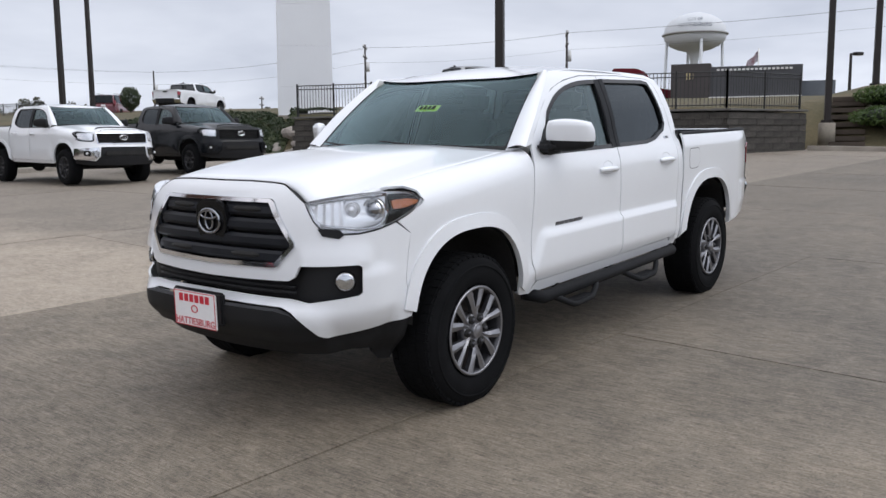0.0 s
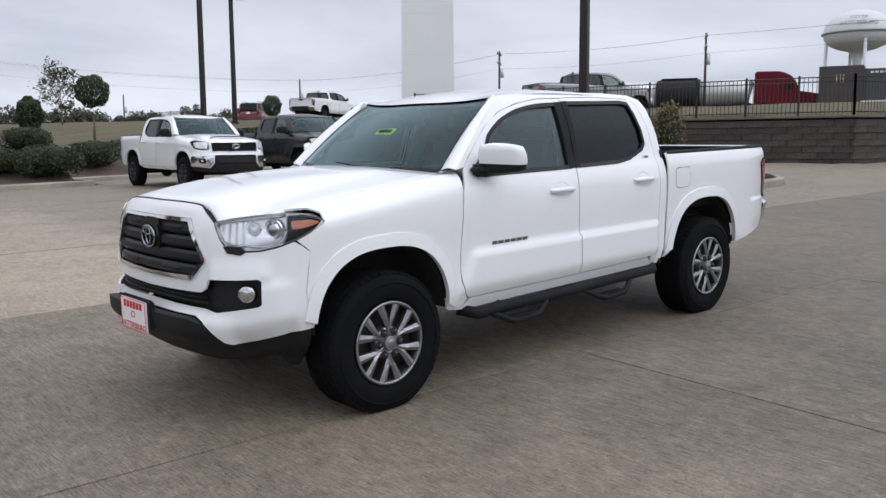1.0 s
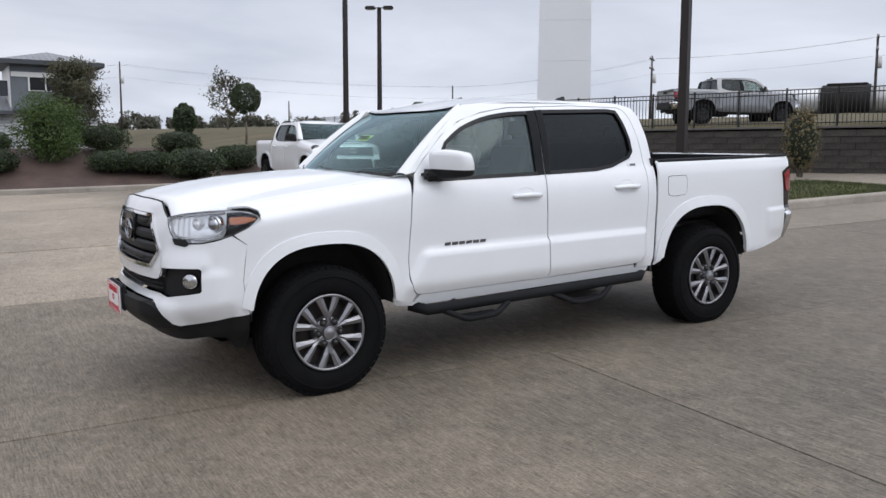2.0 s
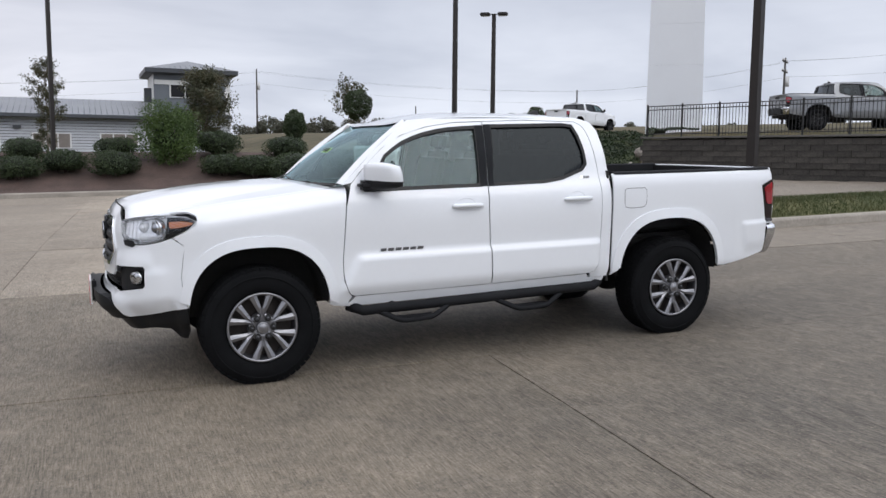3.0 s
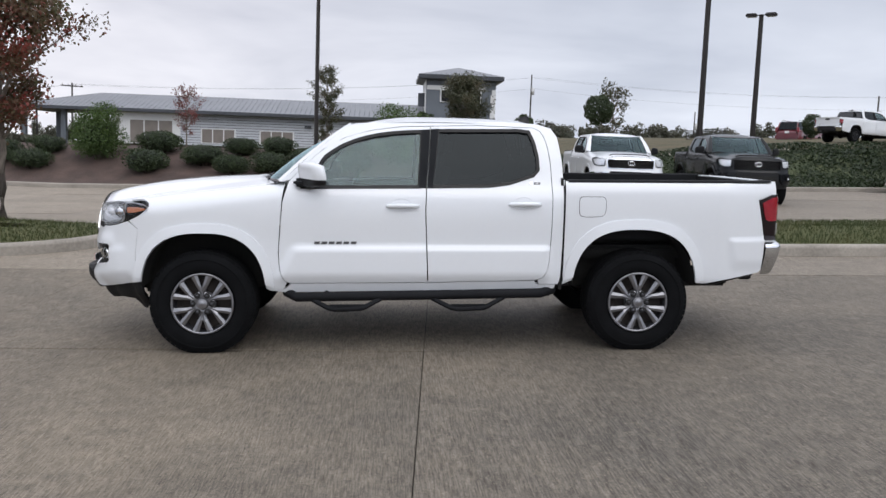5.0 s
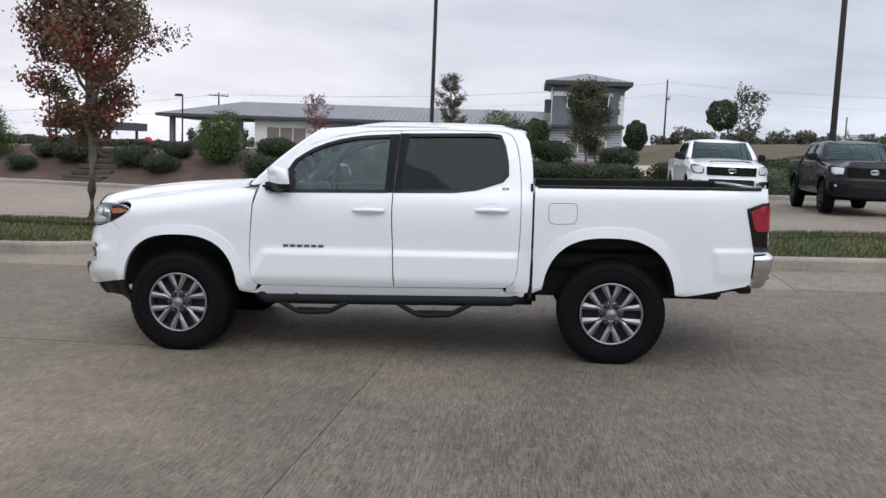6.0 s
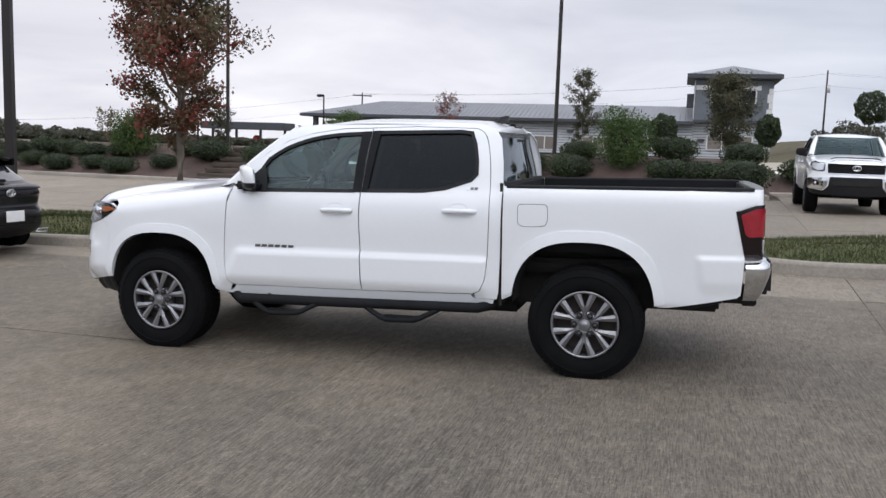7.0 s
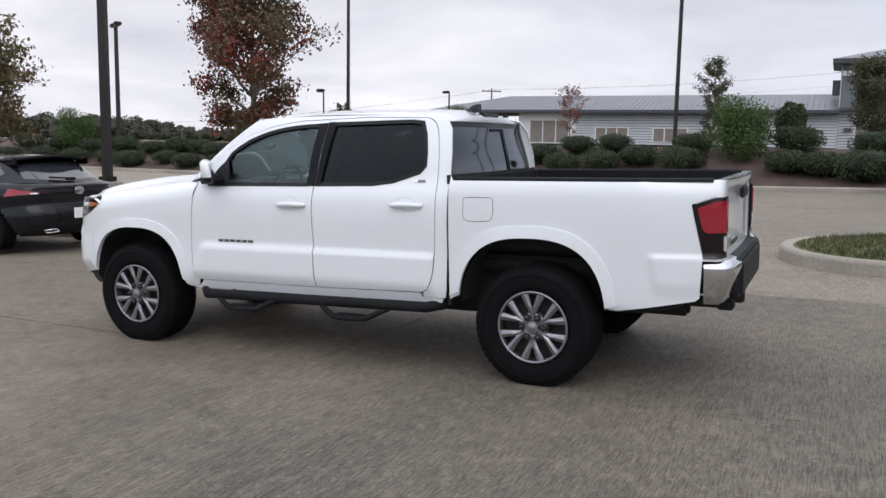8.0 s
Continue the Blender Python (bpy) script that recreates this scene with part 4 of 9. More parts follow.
def front_tacoma(truck, paint):
    """The nose: painted cover, chrome-ringed hexagonal grille, intake with fog lamps, black bumper bar, plate, headlamps."""
    def chin(a, v):
        """The lower corner is cut back below a sharp crease, and the lamp pocket's brow stands proud."""
        line = 0.555 + (a - 0.62) * 0.14
        cut = -0.42 * max(0.0, line - v) * ease((a - 0.64) / 0.08) * (1 - ease((a - 0.98) / 0.08))
        brow = 0.012 * ease((a - 0.545) / 0.02) * (1 - ease((a - 0.86) / 0.05)) * ease((v - 0.78) / 0.01) * (1 - ease((v - 0.815) / 0.09))
        return cut + brow
    cover = [(0, 1.152)] + smooth_line([(0.22, 1.153), (0.40, 1.146), (0.47, 1.128), (0.572, 1.066)], 4) + [(0.622, 0.986), (0.655, 0.948), (0.742, 0.945), (0.762, 0.927)] + \
        smooth_line([(0.84, 0.929), (0.93, 0.944), (1.02, 0.970)], 3) + [(1.10, 0.915), (1.085, 0.84), (1.068, 0.72), (1.078, 0.60), (1.10, 0.528), (0.74, 0.474), (0.675, 0.466), (0.640, 0.480), (0.575, 0.545), (0.52, 0.585), (0.46, 0.604), (0, 0.607)]
    cover += INTAKE[::-1] + HEX_OUT[::-1]
    bm = both(cover, lambda a, v, sd: skin(a, v, sd, 0.012 * ease((0.80 - v) / 0.05) * ease((a - 0.50) / 0.1) * (1 - ease((a - 0.9) / 0.15)) + 0.03 * ease((0.63 - v) / 0.06) * (1 - ease((a - 0.5) / 0.3)) + chin(a, v)), 0.022, 0.012)
    part("bumper_cover", bm, paint, truck, "painted white front bumper cover")
    # grille
    ring_out, ring_in = HEX_OUT, HEX_IN
    ring = ring_out + ring_in[::-1]
    bm = both(ring, lambda a, v, sd: skin(a, v, sd, 0.010), 0.05, 0.03)
    part("grille_surround", bm, chrome, truck, "chrome hexagonal grille surround")
    gr = empty("grille")
    gr.parent = truck
    bm = both(HEX_OUT, lambda a, v, sd: skin(a, v, sd, -0.055), 0.06, 0)
    part("grille_back", bm, under_black, gr)

    def hex_half(z):
        return 0.515 - (0.14 * (z - 0.885) / 0.18 if z > 0.885 else 0.085 * (0.885 - z) / 0.10)
    for zc, h in ((0.826, 0.052), (0.893, 0.055), (0.962, 0.056), (1.031, 0.057)):
        w = hex_half(zc) - 0.004
        bm = bmesh.new()
        n = 24
        rows = []
        for i in range(n + 1):
            a = -w + 2 * w * i / n
            ring_v = []
            for dz, o in ((-h / 2, -0.045), (-h / 2, -0.012), (-h / 4, -0.002), (h / 4, -0.002), (h / 2, -0.012), (h / 2, -0.045)):
                ring_v.append(bm.verts.new(skin(abs(a), zc + dz, -1 if a < 0 else 1, o)))
            rows.append(ring_v)
        for a, b in zip(rows, rows[1:]):
            for j in range(5):
                bm.faces.new((a[j], a[j + 1], b[j + 1], b[j]))
        gb = part("grille_bar", bm, grille_mat, gr, "charcoal plastic grille bar")
        if zc < 0.85 or zc > 1.0:
            for y0, y1 in ((-0.33, -0.15), (0.15, 0.33)):
                bm = bmesh.new()
                tube(bm, [skin(abs(y0 + (y1 - y0) * t), zc + 0.002, math.copysign(1, y0), -0.0035) for t in lin(0, 1, 7)], [0.006] + [0.013] * 5 + [0.006], 6)
                part("grille_slot", bm, under_black, gb)
    bm = bmesh.new()
    prof = [(-0.12, 0.015), (-0.11, 0.075), (-0.05, 0.105), (0.05, 0.105), (0.11, 0.075), (0.12, -0.03), (0.09, -0.085), (-0.09, -0.085), (-0.12, -0.03)]
    vs = [bm.verts.new((-0.885, y, 0.966 + z)) for y, z in prof]
    f = bm.faces.new(vs)
    r = bmesh.ops.extrude_face_region(bm, geom=[f])
    for v in r["geom"]:
        if isinstance(v, bmesh.types.BMVert):
            v.co.x += 0.05
    bmesh.ops.recalc_face_normals(bm, faces=bm.faces[:])
    bmesh.ops.bevel(bm, geom=bm.edges[:], offset=0.008, segments=2, affect='EDGES')
    part("emblem_shield", bm, gloss_black, gr, "gloss black shield behind the emblem")
    bm = bmesh.new()
    oval = [Vector((-0.893, 0.078 * math.cos(t), 0.967 + 0.056 * math.sin(t))) for t in lin(0, 2 * math.pi, 37)]
    tube(bm, oval, 0.0075, 8, caps=False)
    oval = [Vector((-0.893, 0.028 * math.cos(t), 0.972 + 0.044 * math.sin(t))) for t in lin(0, 2 * math.pi, 31)]
    tube(bm, oval, 0.006, 8, caps=False)
    oval = [Vector((-0.893, 0.060 * math.cos(t), 0.997 + 0.018 * math.sin(t))) for t in lin(0, 2 * math.pi, 31)]
    tube(bm, oval, 0.006, 8, caps=False)
    part("emblem", bm, dim_chrome, gr, "dark chrome oval emblem")
    # intake and fog lamps
    bm = both(grow_outline(INTAKE, 0.004), lambda a, v, sd: skin(a, v, sd, -0.030 - 0.02 * (1 - ease((a - 0.48) / 0.1))), 0.04, 0)
    part("intake_panel", bm, black_plastic, truck, "black lower intake panel with fog lamp pockets")
    for zc in (0.665, 0.690):
        bm = bmesh.new()
        pts = [skin(abs(a), zc, -1 if a < 0 else 1, -0.026) for a in lin(-0.52, 0.52, 21)]
        tube(bm, pts, 0.007, 6)
        part("intake_slat", bm, black_plastic, truck)
    for sd in (-1, 1):
        fl = empty("fog_lamp")
        fl.parent = truck
        c = skin(0.765, 0.722, sd, -0.022)
        nrm = (skin(0.765, 0.722, sd, 0.1) - c).normalized()
        q = nrm.to_track_quat('Z', 'Y').to_matrix()
        for nm, mt, rad, d0, d1 in (("bezel", gloss_black, 0.047, -0.01, 0.006), ("reflector", chrome, 0.042, 0.0, 0.014), ("lens", lamp_glass, 0.041, 0.015, 0.024)):
            bm = bmesh.new()
            rows = [[bm.verts.new(c + q @ Vector((rr * rad * math.cos(t), rr * rad * math.sin(t), d))) for t in lin(0, 2 * math.pi, 25)[:-1]] for rr, d in ((1, d0), (1, d1), (0.8, d1 + 0.004), (0.02, d1 + 0.007))]
            for a, b in zip(rows, rows[1:]):
                for k in range(24):
                    bm.faces.new((a[k], a[(k + 1) % 24], b[(k + 1) % 24], b[k])).smooth = True
            part(nm, bm, mt, fl)
    # black bar and valance
    bar = [(0, 0.603), (0.46, 0.600), (0.52, 0.581), (0.575, 0.541), (0.640, 0.476), (0.66, 0.455), (0.52, 0.44), (0, 0.44)]

    def bar_f(a, v, sd):
        o = 0.075 * (1 - ease((a - 0.42) / 0.26)) * ease((0.640 - v) / 0.035) * (1 - 0.55 * ease((0.52 - v) / 0.09))
        return skin(a, v, sd, 0.006 + o)
    bm = both(bar, bar_f, 0.025, 0.05)
    part("bumper_bar", bm, black_plastic, truck, "black plastic front bumper bar")
    val = [(0, 0.445), (0.52, 0.445), (0.655, 0.462), (0.74, 0.470), (1.098, 0.523), (1.10, 0.36), (1.07, 0.305), (1.00, 0.308), (0.93, 0.375), (0.80, 0.385), (0.50, 0.36), (0, 0.35)]
    bm = both(val, lambda a, v, sd: skin(a, v, sd, -0.012 - 0.05 * ease((0.44 - v) / 0.1) - 0.045 * ease((a - 0.64) / 0.1) * (1 - ease((a - 0.98) / 0.08))), 0.03, 0.03)
    part("valance", bm, black_plastic, truck, "black lower valance")
    # plate
    pl = empty("licence_plate")
    pl.parent = truck
    bm = bmesh.new()
    bevelled_box(bm, (-0.978, 0, 0.575), (0.03, 0.37, 0.155), 0.01)
    part("plate_holder", bm, black_plastic, pl)
    bm = bmesh.new()
    bevelled_box(bm, (-1.000, 0.0, 0.560), (0.012, 0.312, 0.168), 0.005)
    part("plate", bm, paper_white, pl, "white dealer plate with red lettering")
    bm = bmesh.new()
    for y0, y1, z0, z1 in ((-0.152, 0.152, 0.640, 0.643), (-0.152, 0.152, 0.477, 0.480), (-0.153, -0.150, 0.477, 0.643), (0.150, 0.153, 0.477, 0.643)):
        box(bm, (-1.0070, (y0 + y1) / 2, (z0 + z1) / 2), (0.002, y1 - y0, z1 - z0))
    part("border", bm, ink_red, pl)
    # the maker's name is drawn as six plain bars
    bm = bmesh.new()
    for i in range(6):
        box(bm, (-1.0072, 0.098 - i * 0.0392, 0.612), (0.0024, 0.028, 0.036))
    part("name_bars", bm, ink_red, pl, "row of plain red bars")
    bm = bmesh.new()
    tube(bm, [Vector((-1.0072, 0.022 * math.cos(t), 0.562 + 0.016 * math.sin(t))) for t in lin(0, 2 * math.pi, 25)], 0.0028, 6, caps=False)
    part("plate_mark", bm, ink_red, pl)
    text_part("town_name", "HATTIESBURG", 0.047, ink_red, pl, Matrix.Translation((-1.0074, 0.0, 0.500)) @ Euler((radians(90), 0, radians(-90))).to_matrix().to_4x4(), width=0.29)
    # headlamps
    for sd in (-1, 1):
        hl = empty("headlamp")
        hl.parent = truck
        rev = sd > 0
        bm = panel(HEADLAMP, lambda a, v: skin(a, v, sd, 0.004, wing=False), 0.03, 0.012, flip=rev)
        ob = part("lens", bm, lamp_glass, hl, "clear headlamp lens", smooth=True)
        ob.visible_shadow = False
        bm = panel(grow_outline(HEADLAMP, -0.001), lambda a, v: skin(a, v, sd, -0.032), 0.04, -0.032, flip=rev)
        part("housing", bm, lamp_chrome, hl)
        refl = [(0.60, 1.055), (0.86, 1.085), (0.99, 1.092), (0.985, 1.04), (0.955, 0.985), (0.80, 0.955), (0.70, 0.965), (0.64, 0.985)]
        bm = panel(rounded(refl, 0.02), lambda a, v: skin(a, v, sd, -0.018 + 0.005 * math.sin(a * 150) * (1 if a < 0.77 else 0) - 0.016 * ease((v - 0.99) / 0.05) * ease((a - 0.76) / 0.02)), 0.012, 0.02, flip=rev)
        part("reflector", bm, lamp_chrome, hl, "ribbed chrome headlamp reflector")
        amb = [(1.006, 1.070), (1.09, 1.073), (1.158, 1.062), (1.150, 1.050), (1.08, 1.034), (1.012, 1.030)]
        bm = panel(rounded(amb, 0.012), lambda a, v: skin(a, v, sd, -0.006), 0.03, 0.02, flip=rev)
        part("side_reflector", bm, amber, hl, "amber side reflector")
        for aa, zz, rad in ((0.915, 1.034, 0.043), (0.805, 1.034, 0.030)):
            c = skin(aa, zz, sd, -0.020)
            nrm = Vector((-0.9, sd * 0.44, 0)).normalized()
            q = nrm.to_track_quat('Z', 'Y').to_matrix()
            bm = bmesh.new()
            rows = [[bm.verts.new(c + q @ Vector((rr * rad * math.cos(t), rr * rad * math.sin(t), d))) for t in lin(0, 2 * math.pi, 25)[:-1]] for rr, d in ((1.15, -0.03), (1.15, 0.004), (1.0, 0.006), (0.95, -0.004), (0.8, 0.010), (0.5, 0.018), (0.02, 0.021))]
            for k0, (a, b) in enumerate(zip(rows, rows[1:])):
                for k in range(24):
                    bm.faces.new((a[k], a[(k + 1) % 24], b[(k + 1) % 24], b[k])).smooth = True
            part("projector", bm, chrome if rad > 0.04 else lamp_chrome, hl)
            if rad > 0.04:
                bm = bmesh.new()
                bmesh.ops.create_uvsphere(bm, u_segments=20, v_segments=12, radius=0.036, matrix=Matrix.Translation(c - nrm * 0.006))
                part("projector_lens", bm, dim_chrome, hl, "glassy projector lens")
        for ring in (smooth_line([(0.60, 1.062), (0.72, 1.078), (0.86, 1.091), (0.985, 1.097)], 3), smooth_line([(0.655, 0.968), (0.76, 0.958), (0.86, 0.951), (0.95, 0.972), (0.985, 1.03)], 3)):
            bm = bmesh.new()
            tube(bm, [skin(a, v, sd, -0.012) for a, v in ring], 0.007, 6)
            part("chrome_strip", bm, chrome, hl)
        tailb = [(0.995, 1.096), (1.08, 1.098), (1.150, 1.080), (1.174, 1.056), (1.12, 1.020), (1.03, 0.982), (0.965, 0.962), (0.985, 0.990)]
        bm = panel(tailb, lambda a, v: skin(a, v, sd, -0.016), 0.04, 0.0, flip=rev)
        part("lamp_tail", bm, gloss_black, hl)
        low = [(0.748, 0.952), (0.645, 0.956), (0.668, 0.924), (0.745, 0.913), (0.770, 0.930)]
        bm = panel(low, lambda a, v: skin(a, v, sd, 0.005), 0.02, 0.01, flip=rev)
        part("lamp_notch", bm, black_plastic, hl)


def text_part(name, words, size, mat, parent, m, width=None):
    """Lettering as a mesh, its middle at m."""
    cu = bpy.data.curves.new(name, 'FONT')
    cu.body = words
    cu.size = size
    cu.align_x, cu.align_y = 'CENTER', 'CENTER'
    cu.extrude = 0.0008 * size / 0.05
    tmp = bpy.data.objects.new(name, cu)
    scene.collection.objects.link(tmp)
    dg = bpy.context.evaluated_depsgraph_get()
    me = bpy.data.meshes.new_from_object(tmp.evaluated_get(dg))
    bpy.data.objects.remove(tmp)
    bpy.data.curves.remove(cu)
    if width:
        xs = [v.co.x for v in me.vertices]
        k = width / (max(xs) - min(xs))
        for v in me.vertices:
            v.co.x *= k
    me.transform(m)
    me.materials.clear()
    me.materials.append(mat)
    ob = new(name, me)
    ob.parent = parent
    return ob


def front_edge(u):
    """The bonnet's front edge on one half: u from the middle to the wing joint."""
    p = smooth_line([(-0.795, 0.0, 1.156), (-0.790, 0.22, 1.157), (-0.770, 0.40, 1.150), (-0.765, 0.475, 1.131), (-0.775, 0.572, 1.070)], 6) + \
        smooth_line([(-0.735, 0.63, 1.078), (-0.665, 0.705, 1.092), (-0.600, 0.755, 1.112)], 6)
    k = u * (len(p) - 1)
    i = min(int(k), len(p) - 2)
    return Vector(p[i]).lerp(Vector(p[i + 1]), k - i)


def bonnet_point(u, v):
    s = abs(u)
    a = front_edge(s)
    yb = 0.752 * s
    b = Vector((0.36 + 0.17 * s * s, yb, 1.283 - 0.040 * s * s))
    p = a.lerp(b, v)
    # straighten the side line and crown the sheet
    p.z += 0.030 * math.sin(math.pi * v ** 0.75) * (1 - s ** 3) + 0.006 * math.sin(math.pi * v) * ease((0.62 - s) / 0.08)
    if s > 0.55:
        drop = ease((s - 0.55) / 0.45)
        p.z += (seam_z(p.x) - (a.z + (b.z - a.z) * v)) * drop * math.sin(math.pi * v)
        p.y += (0.757 - 0.012 * v - p.y) * (s ** 8) * math.sin(math.pi * v) ** 0.5
    p.y = math.copysign(p.y, u) if u else 0.0
    return p


def roof_point(u, v):
    """u: across, -1 to 1; v: front to back."""
    s = abs(u)
    y = 0.655 * s
    x0, x1 = 1.010 + 0.080 * s * s, 2.60 - 0.05 * s * s
    x = x0 + (x1 - x0) * v
    edge = 1.688 + 0.020 * math.sin(math.pi * min(1, v * 1.1) ** 0.8) - 0.022 * ease((v - 0.85) / 0.15)
    z = edge + 0.052 * (1 - s ** 2.4) - 0.078 * (1 - min(1.0, v / 0.36)) ** 2 * (1 - s ** 3) - 0.020 * ease((v - 0.86) / 0.14)
    # two shallow stiffening channels
    z -= 0.004 * ease((0.05 - abs(s - 0.5)) / 0.03) * ease((v - 0.1) / 0.1) * ease((0.95 - v) / 0.1)
    return Vector((x, math.copysign(y, u) if u else 0.0, z))


def screen_point(u, v):
    """Windscreen: u across, v from its foot up."""
    s = abs(u)
    a = Vector((0.385 + 0.175 * s ** 2.2, 0.735 * s, 1.262 - 0.012 * s))
    b = roof_point(s, 0.0) + Vector((0.012, -0.030 * s, -0.004))
    p = a.lerp(b, v)
    bow = 0.035 * math.sin(math.pi * v)
    p += Vector((-0.5, 0, 0.86)) * bow * (0.55 + 0.45 * (1 - s * s))
    p.y = math.copysign(p.y, u) if u else 0.0
    return p


def build_pickup(name, label, m, paint, front, group="", detail=True, scale=(1, 1, 1), rim_mat=None, step=True, label_paint=""):
    """A crew-cab pickup with a short bed. Its nose points to -x."""
    truck = empty(name)
    truck.matrix_world = m @ Matrix.Diagonal((*scale, 1))
    tagged(truck, label, "pickup truck", group)
    cell = 0.022 if detail else 0.06
    for xx in (0.0, 3.235):
        for sd in (-1, 1):
            build_wheel(truck, xx, sd, detail, rim_mat=rim_mat)
    front(truck, paint)
    # bonnet
    bm = bmesh.new()
    us = [i / 24 for i in range(-24, 25)]
    grid(bm, bonnet_point, us, lin(0, 1, 18), flip=True)
    bm.normal_update()
    ed = [e for e in bm.edges if len(e.link_faces) == 1]
    r = bmesh.ops.extrude_edge_only(bm, edges=ed)
    for v in r["geom"]:
        if isinstance(v, bmesh.types.BMVert):
            v.co.z -= 0.02
            v.co.y *= 0.995
    part("bonnet", bm, paint, truck, smooth=False)
    # the dark joint ahead of the bonnet
    bm = bmesh.new()
    for sd in (-1, 1):
        lip = [(0.0, 1.154)] + smooth_line([(0.22, 1.155), (0.40, 1.148), (0.47, 1.130), (0.572, 1.068)], 4)
        tube(bm, [skin(a, v, sd, -0.005) for a, v in lip], 0.0050, 6)
    part("bonnet_joint", bm, under_black, truck)
    # black cowl and wipers
    bm = bmesh.new()
    grid(bm, lambda u, v: (bonnet_point(u, 1.0) + Vector((-0.02, 0, -0.018))).lerp(screen_point(u, 0.0) + Vector((0.02, 0, 0.0)), v), lin(-0.93, 0.93, 21), lin(0, 1, 4), flip=True)
    part("cowl", bm, black_plastic, truck, "black plastic cowl")
    for y0 in (-0.48, 0.12):
        bm = bmesh.new()
        pts = [screen_point(clamp(y0 / 0.74 + t * 0.75, -1, 1), 0.0 + 0.05 * t * t) + Vector((-0.012, 0, 0.012)) for t in lin(0, 1, 8)]
        tube(bm, pts, [0.009, 0.007, 0.006, 0.005, 0.005, 0.005, 0.004, 0.004], 6)
        part("wiper", bm, black_plastic, truck)
    # windscreen
    bm = bmesh.new()
    grid(bm, screen_point, lin(-1, 1, 25), lin(0.0, 1.0, 13), flip=True)
    ob = part("windscreen", bm, wind_glass, truck, "tinted windscreen")
    ob.visible_shadow = False
    bm = bmesh.new()
    for u0, u1, v0, v1 in ((-1, 1, 0.993, 1.0), (-1, 1, 0.0, 0.03), (-1.0, -0.98, 0.0, 1.0), (0.98, 1.0, 0.0, 1.0)):
        grid(bm, lambda u, v: screen_point(u, v) + Vector((-0.001, 0, 0.002)), lin(u0, u1, 24 if u1 - u0 > 1 else 2), lin(v0, v1, 2 if v1 - v0 < 0.5 else 12), flip=True)
    part("windscreen_seal", bm, gloss_black, truck)
    # the painted pillars beside the windscreen
    for sd in (-1, 1):
        bm = bmesh.new()
        run = smooth_line([(0.575, 1.262), (0.80, 1.470), (1.02, 1.640), (1.085, 1.680)], 6)
        grid(bm, lambda i, t: skin(run[int(i)][0] - AX, run[int(i)][1], sd, 0.0).lerp(screen_point(sd * 0.992, i / (len(run) - 1)) + Vector((-0.002, 0, 0.004)), t) + Vector((-0.020, sd * 0.016, 0.014)) * math.sin(math.pi * t), range(len(run)), lin(0, 1, 7), flip=sd > 0)
        foot = [skin(0.580 - AX, 1.260, sd, -0.002), screen_point(sd * 0.985, 0.0) + Vector((0, 0, 0.003)), bonnet_point(sd, 0.985) + Vector((0, 0, -0.003)), skin(0.45 - AX, seam_z(0.45), sd, -0.002, True)]
        grid(bm, lambda u, v: foot[0].lerp(foot[1], u).lerp(foot[3].lerp(foot[2], u), v), lin(0, 1, 4), lin(0, 1, 4), flip=sd < 0)
        part("windscreen_pillar", bm, paint, truck)
    # roof
    bm = bmesh.new()
    grid(bm, roof_point, lin(-1, 1, 33), lin(0, 1, 24), flip=True)
    part("roof", bm, paint, truck)
    bm = bmesh.new()
    grid(bm, lambda u, v: roof_point(u, v) - Vector((0, 0, 0.03)), lin(-0.97, 0.97, 9), lin(0, 1, 6))
    part("headlining", bm, cabin_grey, truck)
    # sides
    door_front = [(0.635, 0.519), (1.643, 0.523), (1.634, 0.80), (1.626, 1.05), (1.632, 1.236), (1.650, 1.40), (1.668, 1.672)] + \
        smooth_line([(1.45, 1.668), (1.22, 1.635), (1.03, 1.580), (0.87, 1.490), (0.70, 1.335), (0.632, 1.262)], 4) + smooth_line([(0.588, 1.12), (0.568, 0.90), (0.556, 0.74), (0.564, 0.62), (0.590, 0.545), (0.62, 0.522)], 3)
    door_rear = [(1.652, 0.524), (2.44, 0.540)] + smooth_line([(2.485, 0.562), (2.520, 0.64), (2.537, 0.80), (2.546, 1.05), (2.545, 1.25), (2.535, 1.42), (2.510, 1.56), (2.475, 1.635), (2.42, 1.668)], 4) + \
        [(2.0, 1.682), (1.676, 1.674), (1.658, 1.40), (1.640, 1.236), (1.634, 1.05), (1.642, 0.80)]
    frame_in = [(2.450, 0.535)] + smooth_line([(2.4895, 0.559), (2.5248, 0.6385), (2.5420, 0.80), (2.5510, 1.05), (2.5500, 1.25), (2.5400, 1.4205), (2.5147, 1.5615), (2.4785, 1.6385), (2.4215, 1.673)], 4) + [(2.0, 1.688), (1.67, 1.679), (1.45, 1.674), (1.22, 1.641),
                (1.03, 1.586), (0.87, 1.496), (0.70, 1.341), (0.640, 1.275)]
    frame_out = [(0.575, 1.262)] + smooth_line([(0.80, 1.470), (1.02, 1.640), (1.10, 1.690)], 4) + [(1.3, 1.706), (1.6, 1.716), (2.2, 1.714), (2.45, 1.700), (2.555, 1.668), (2.60, 1.60), (2.624, 1.45), (2.634, 1.28), (2.628, 0.80), (2.618, 0.56), (2.605, 0.505), (2.46, 0.505)]
    def longer(outline):
        return [(x + 0.024 * ease((x - 2.15) / 0.25), z) for x, z in outline]
    door_rear, frame_in, frame_out = longer(door_rear), longer(frame_in), longer(frame_out)
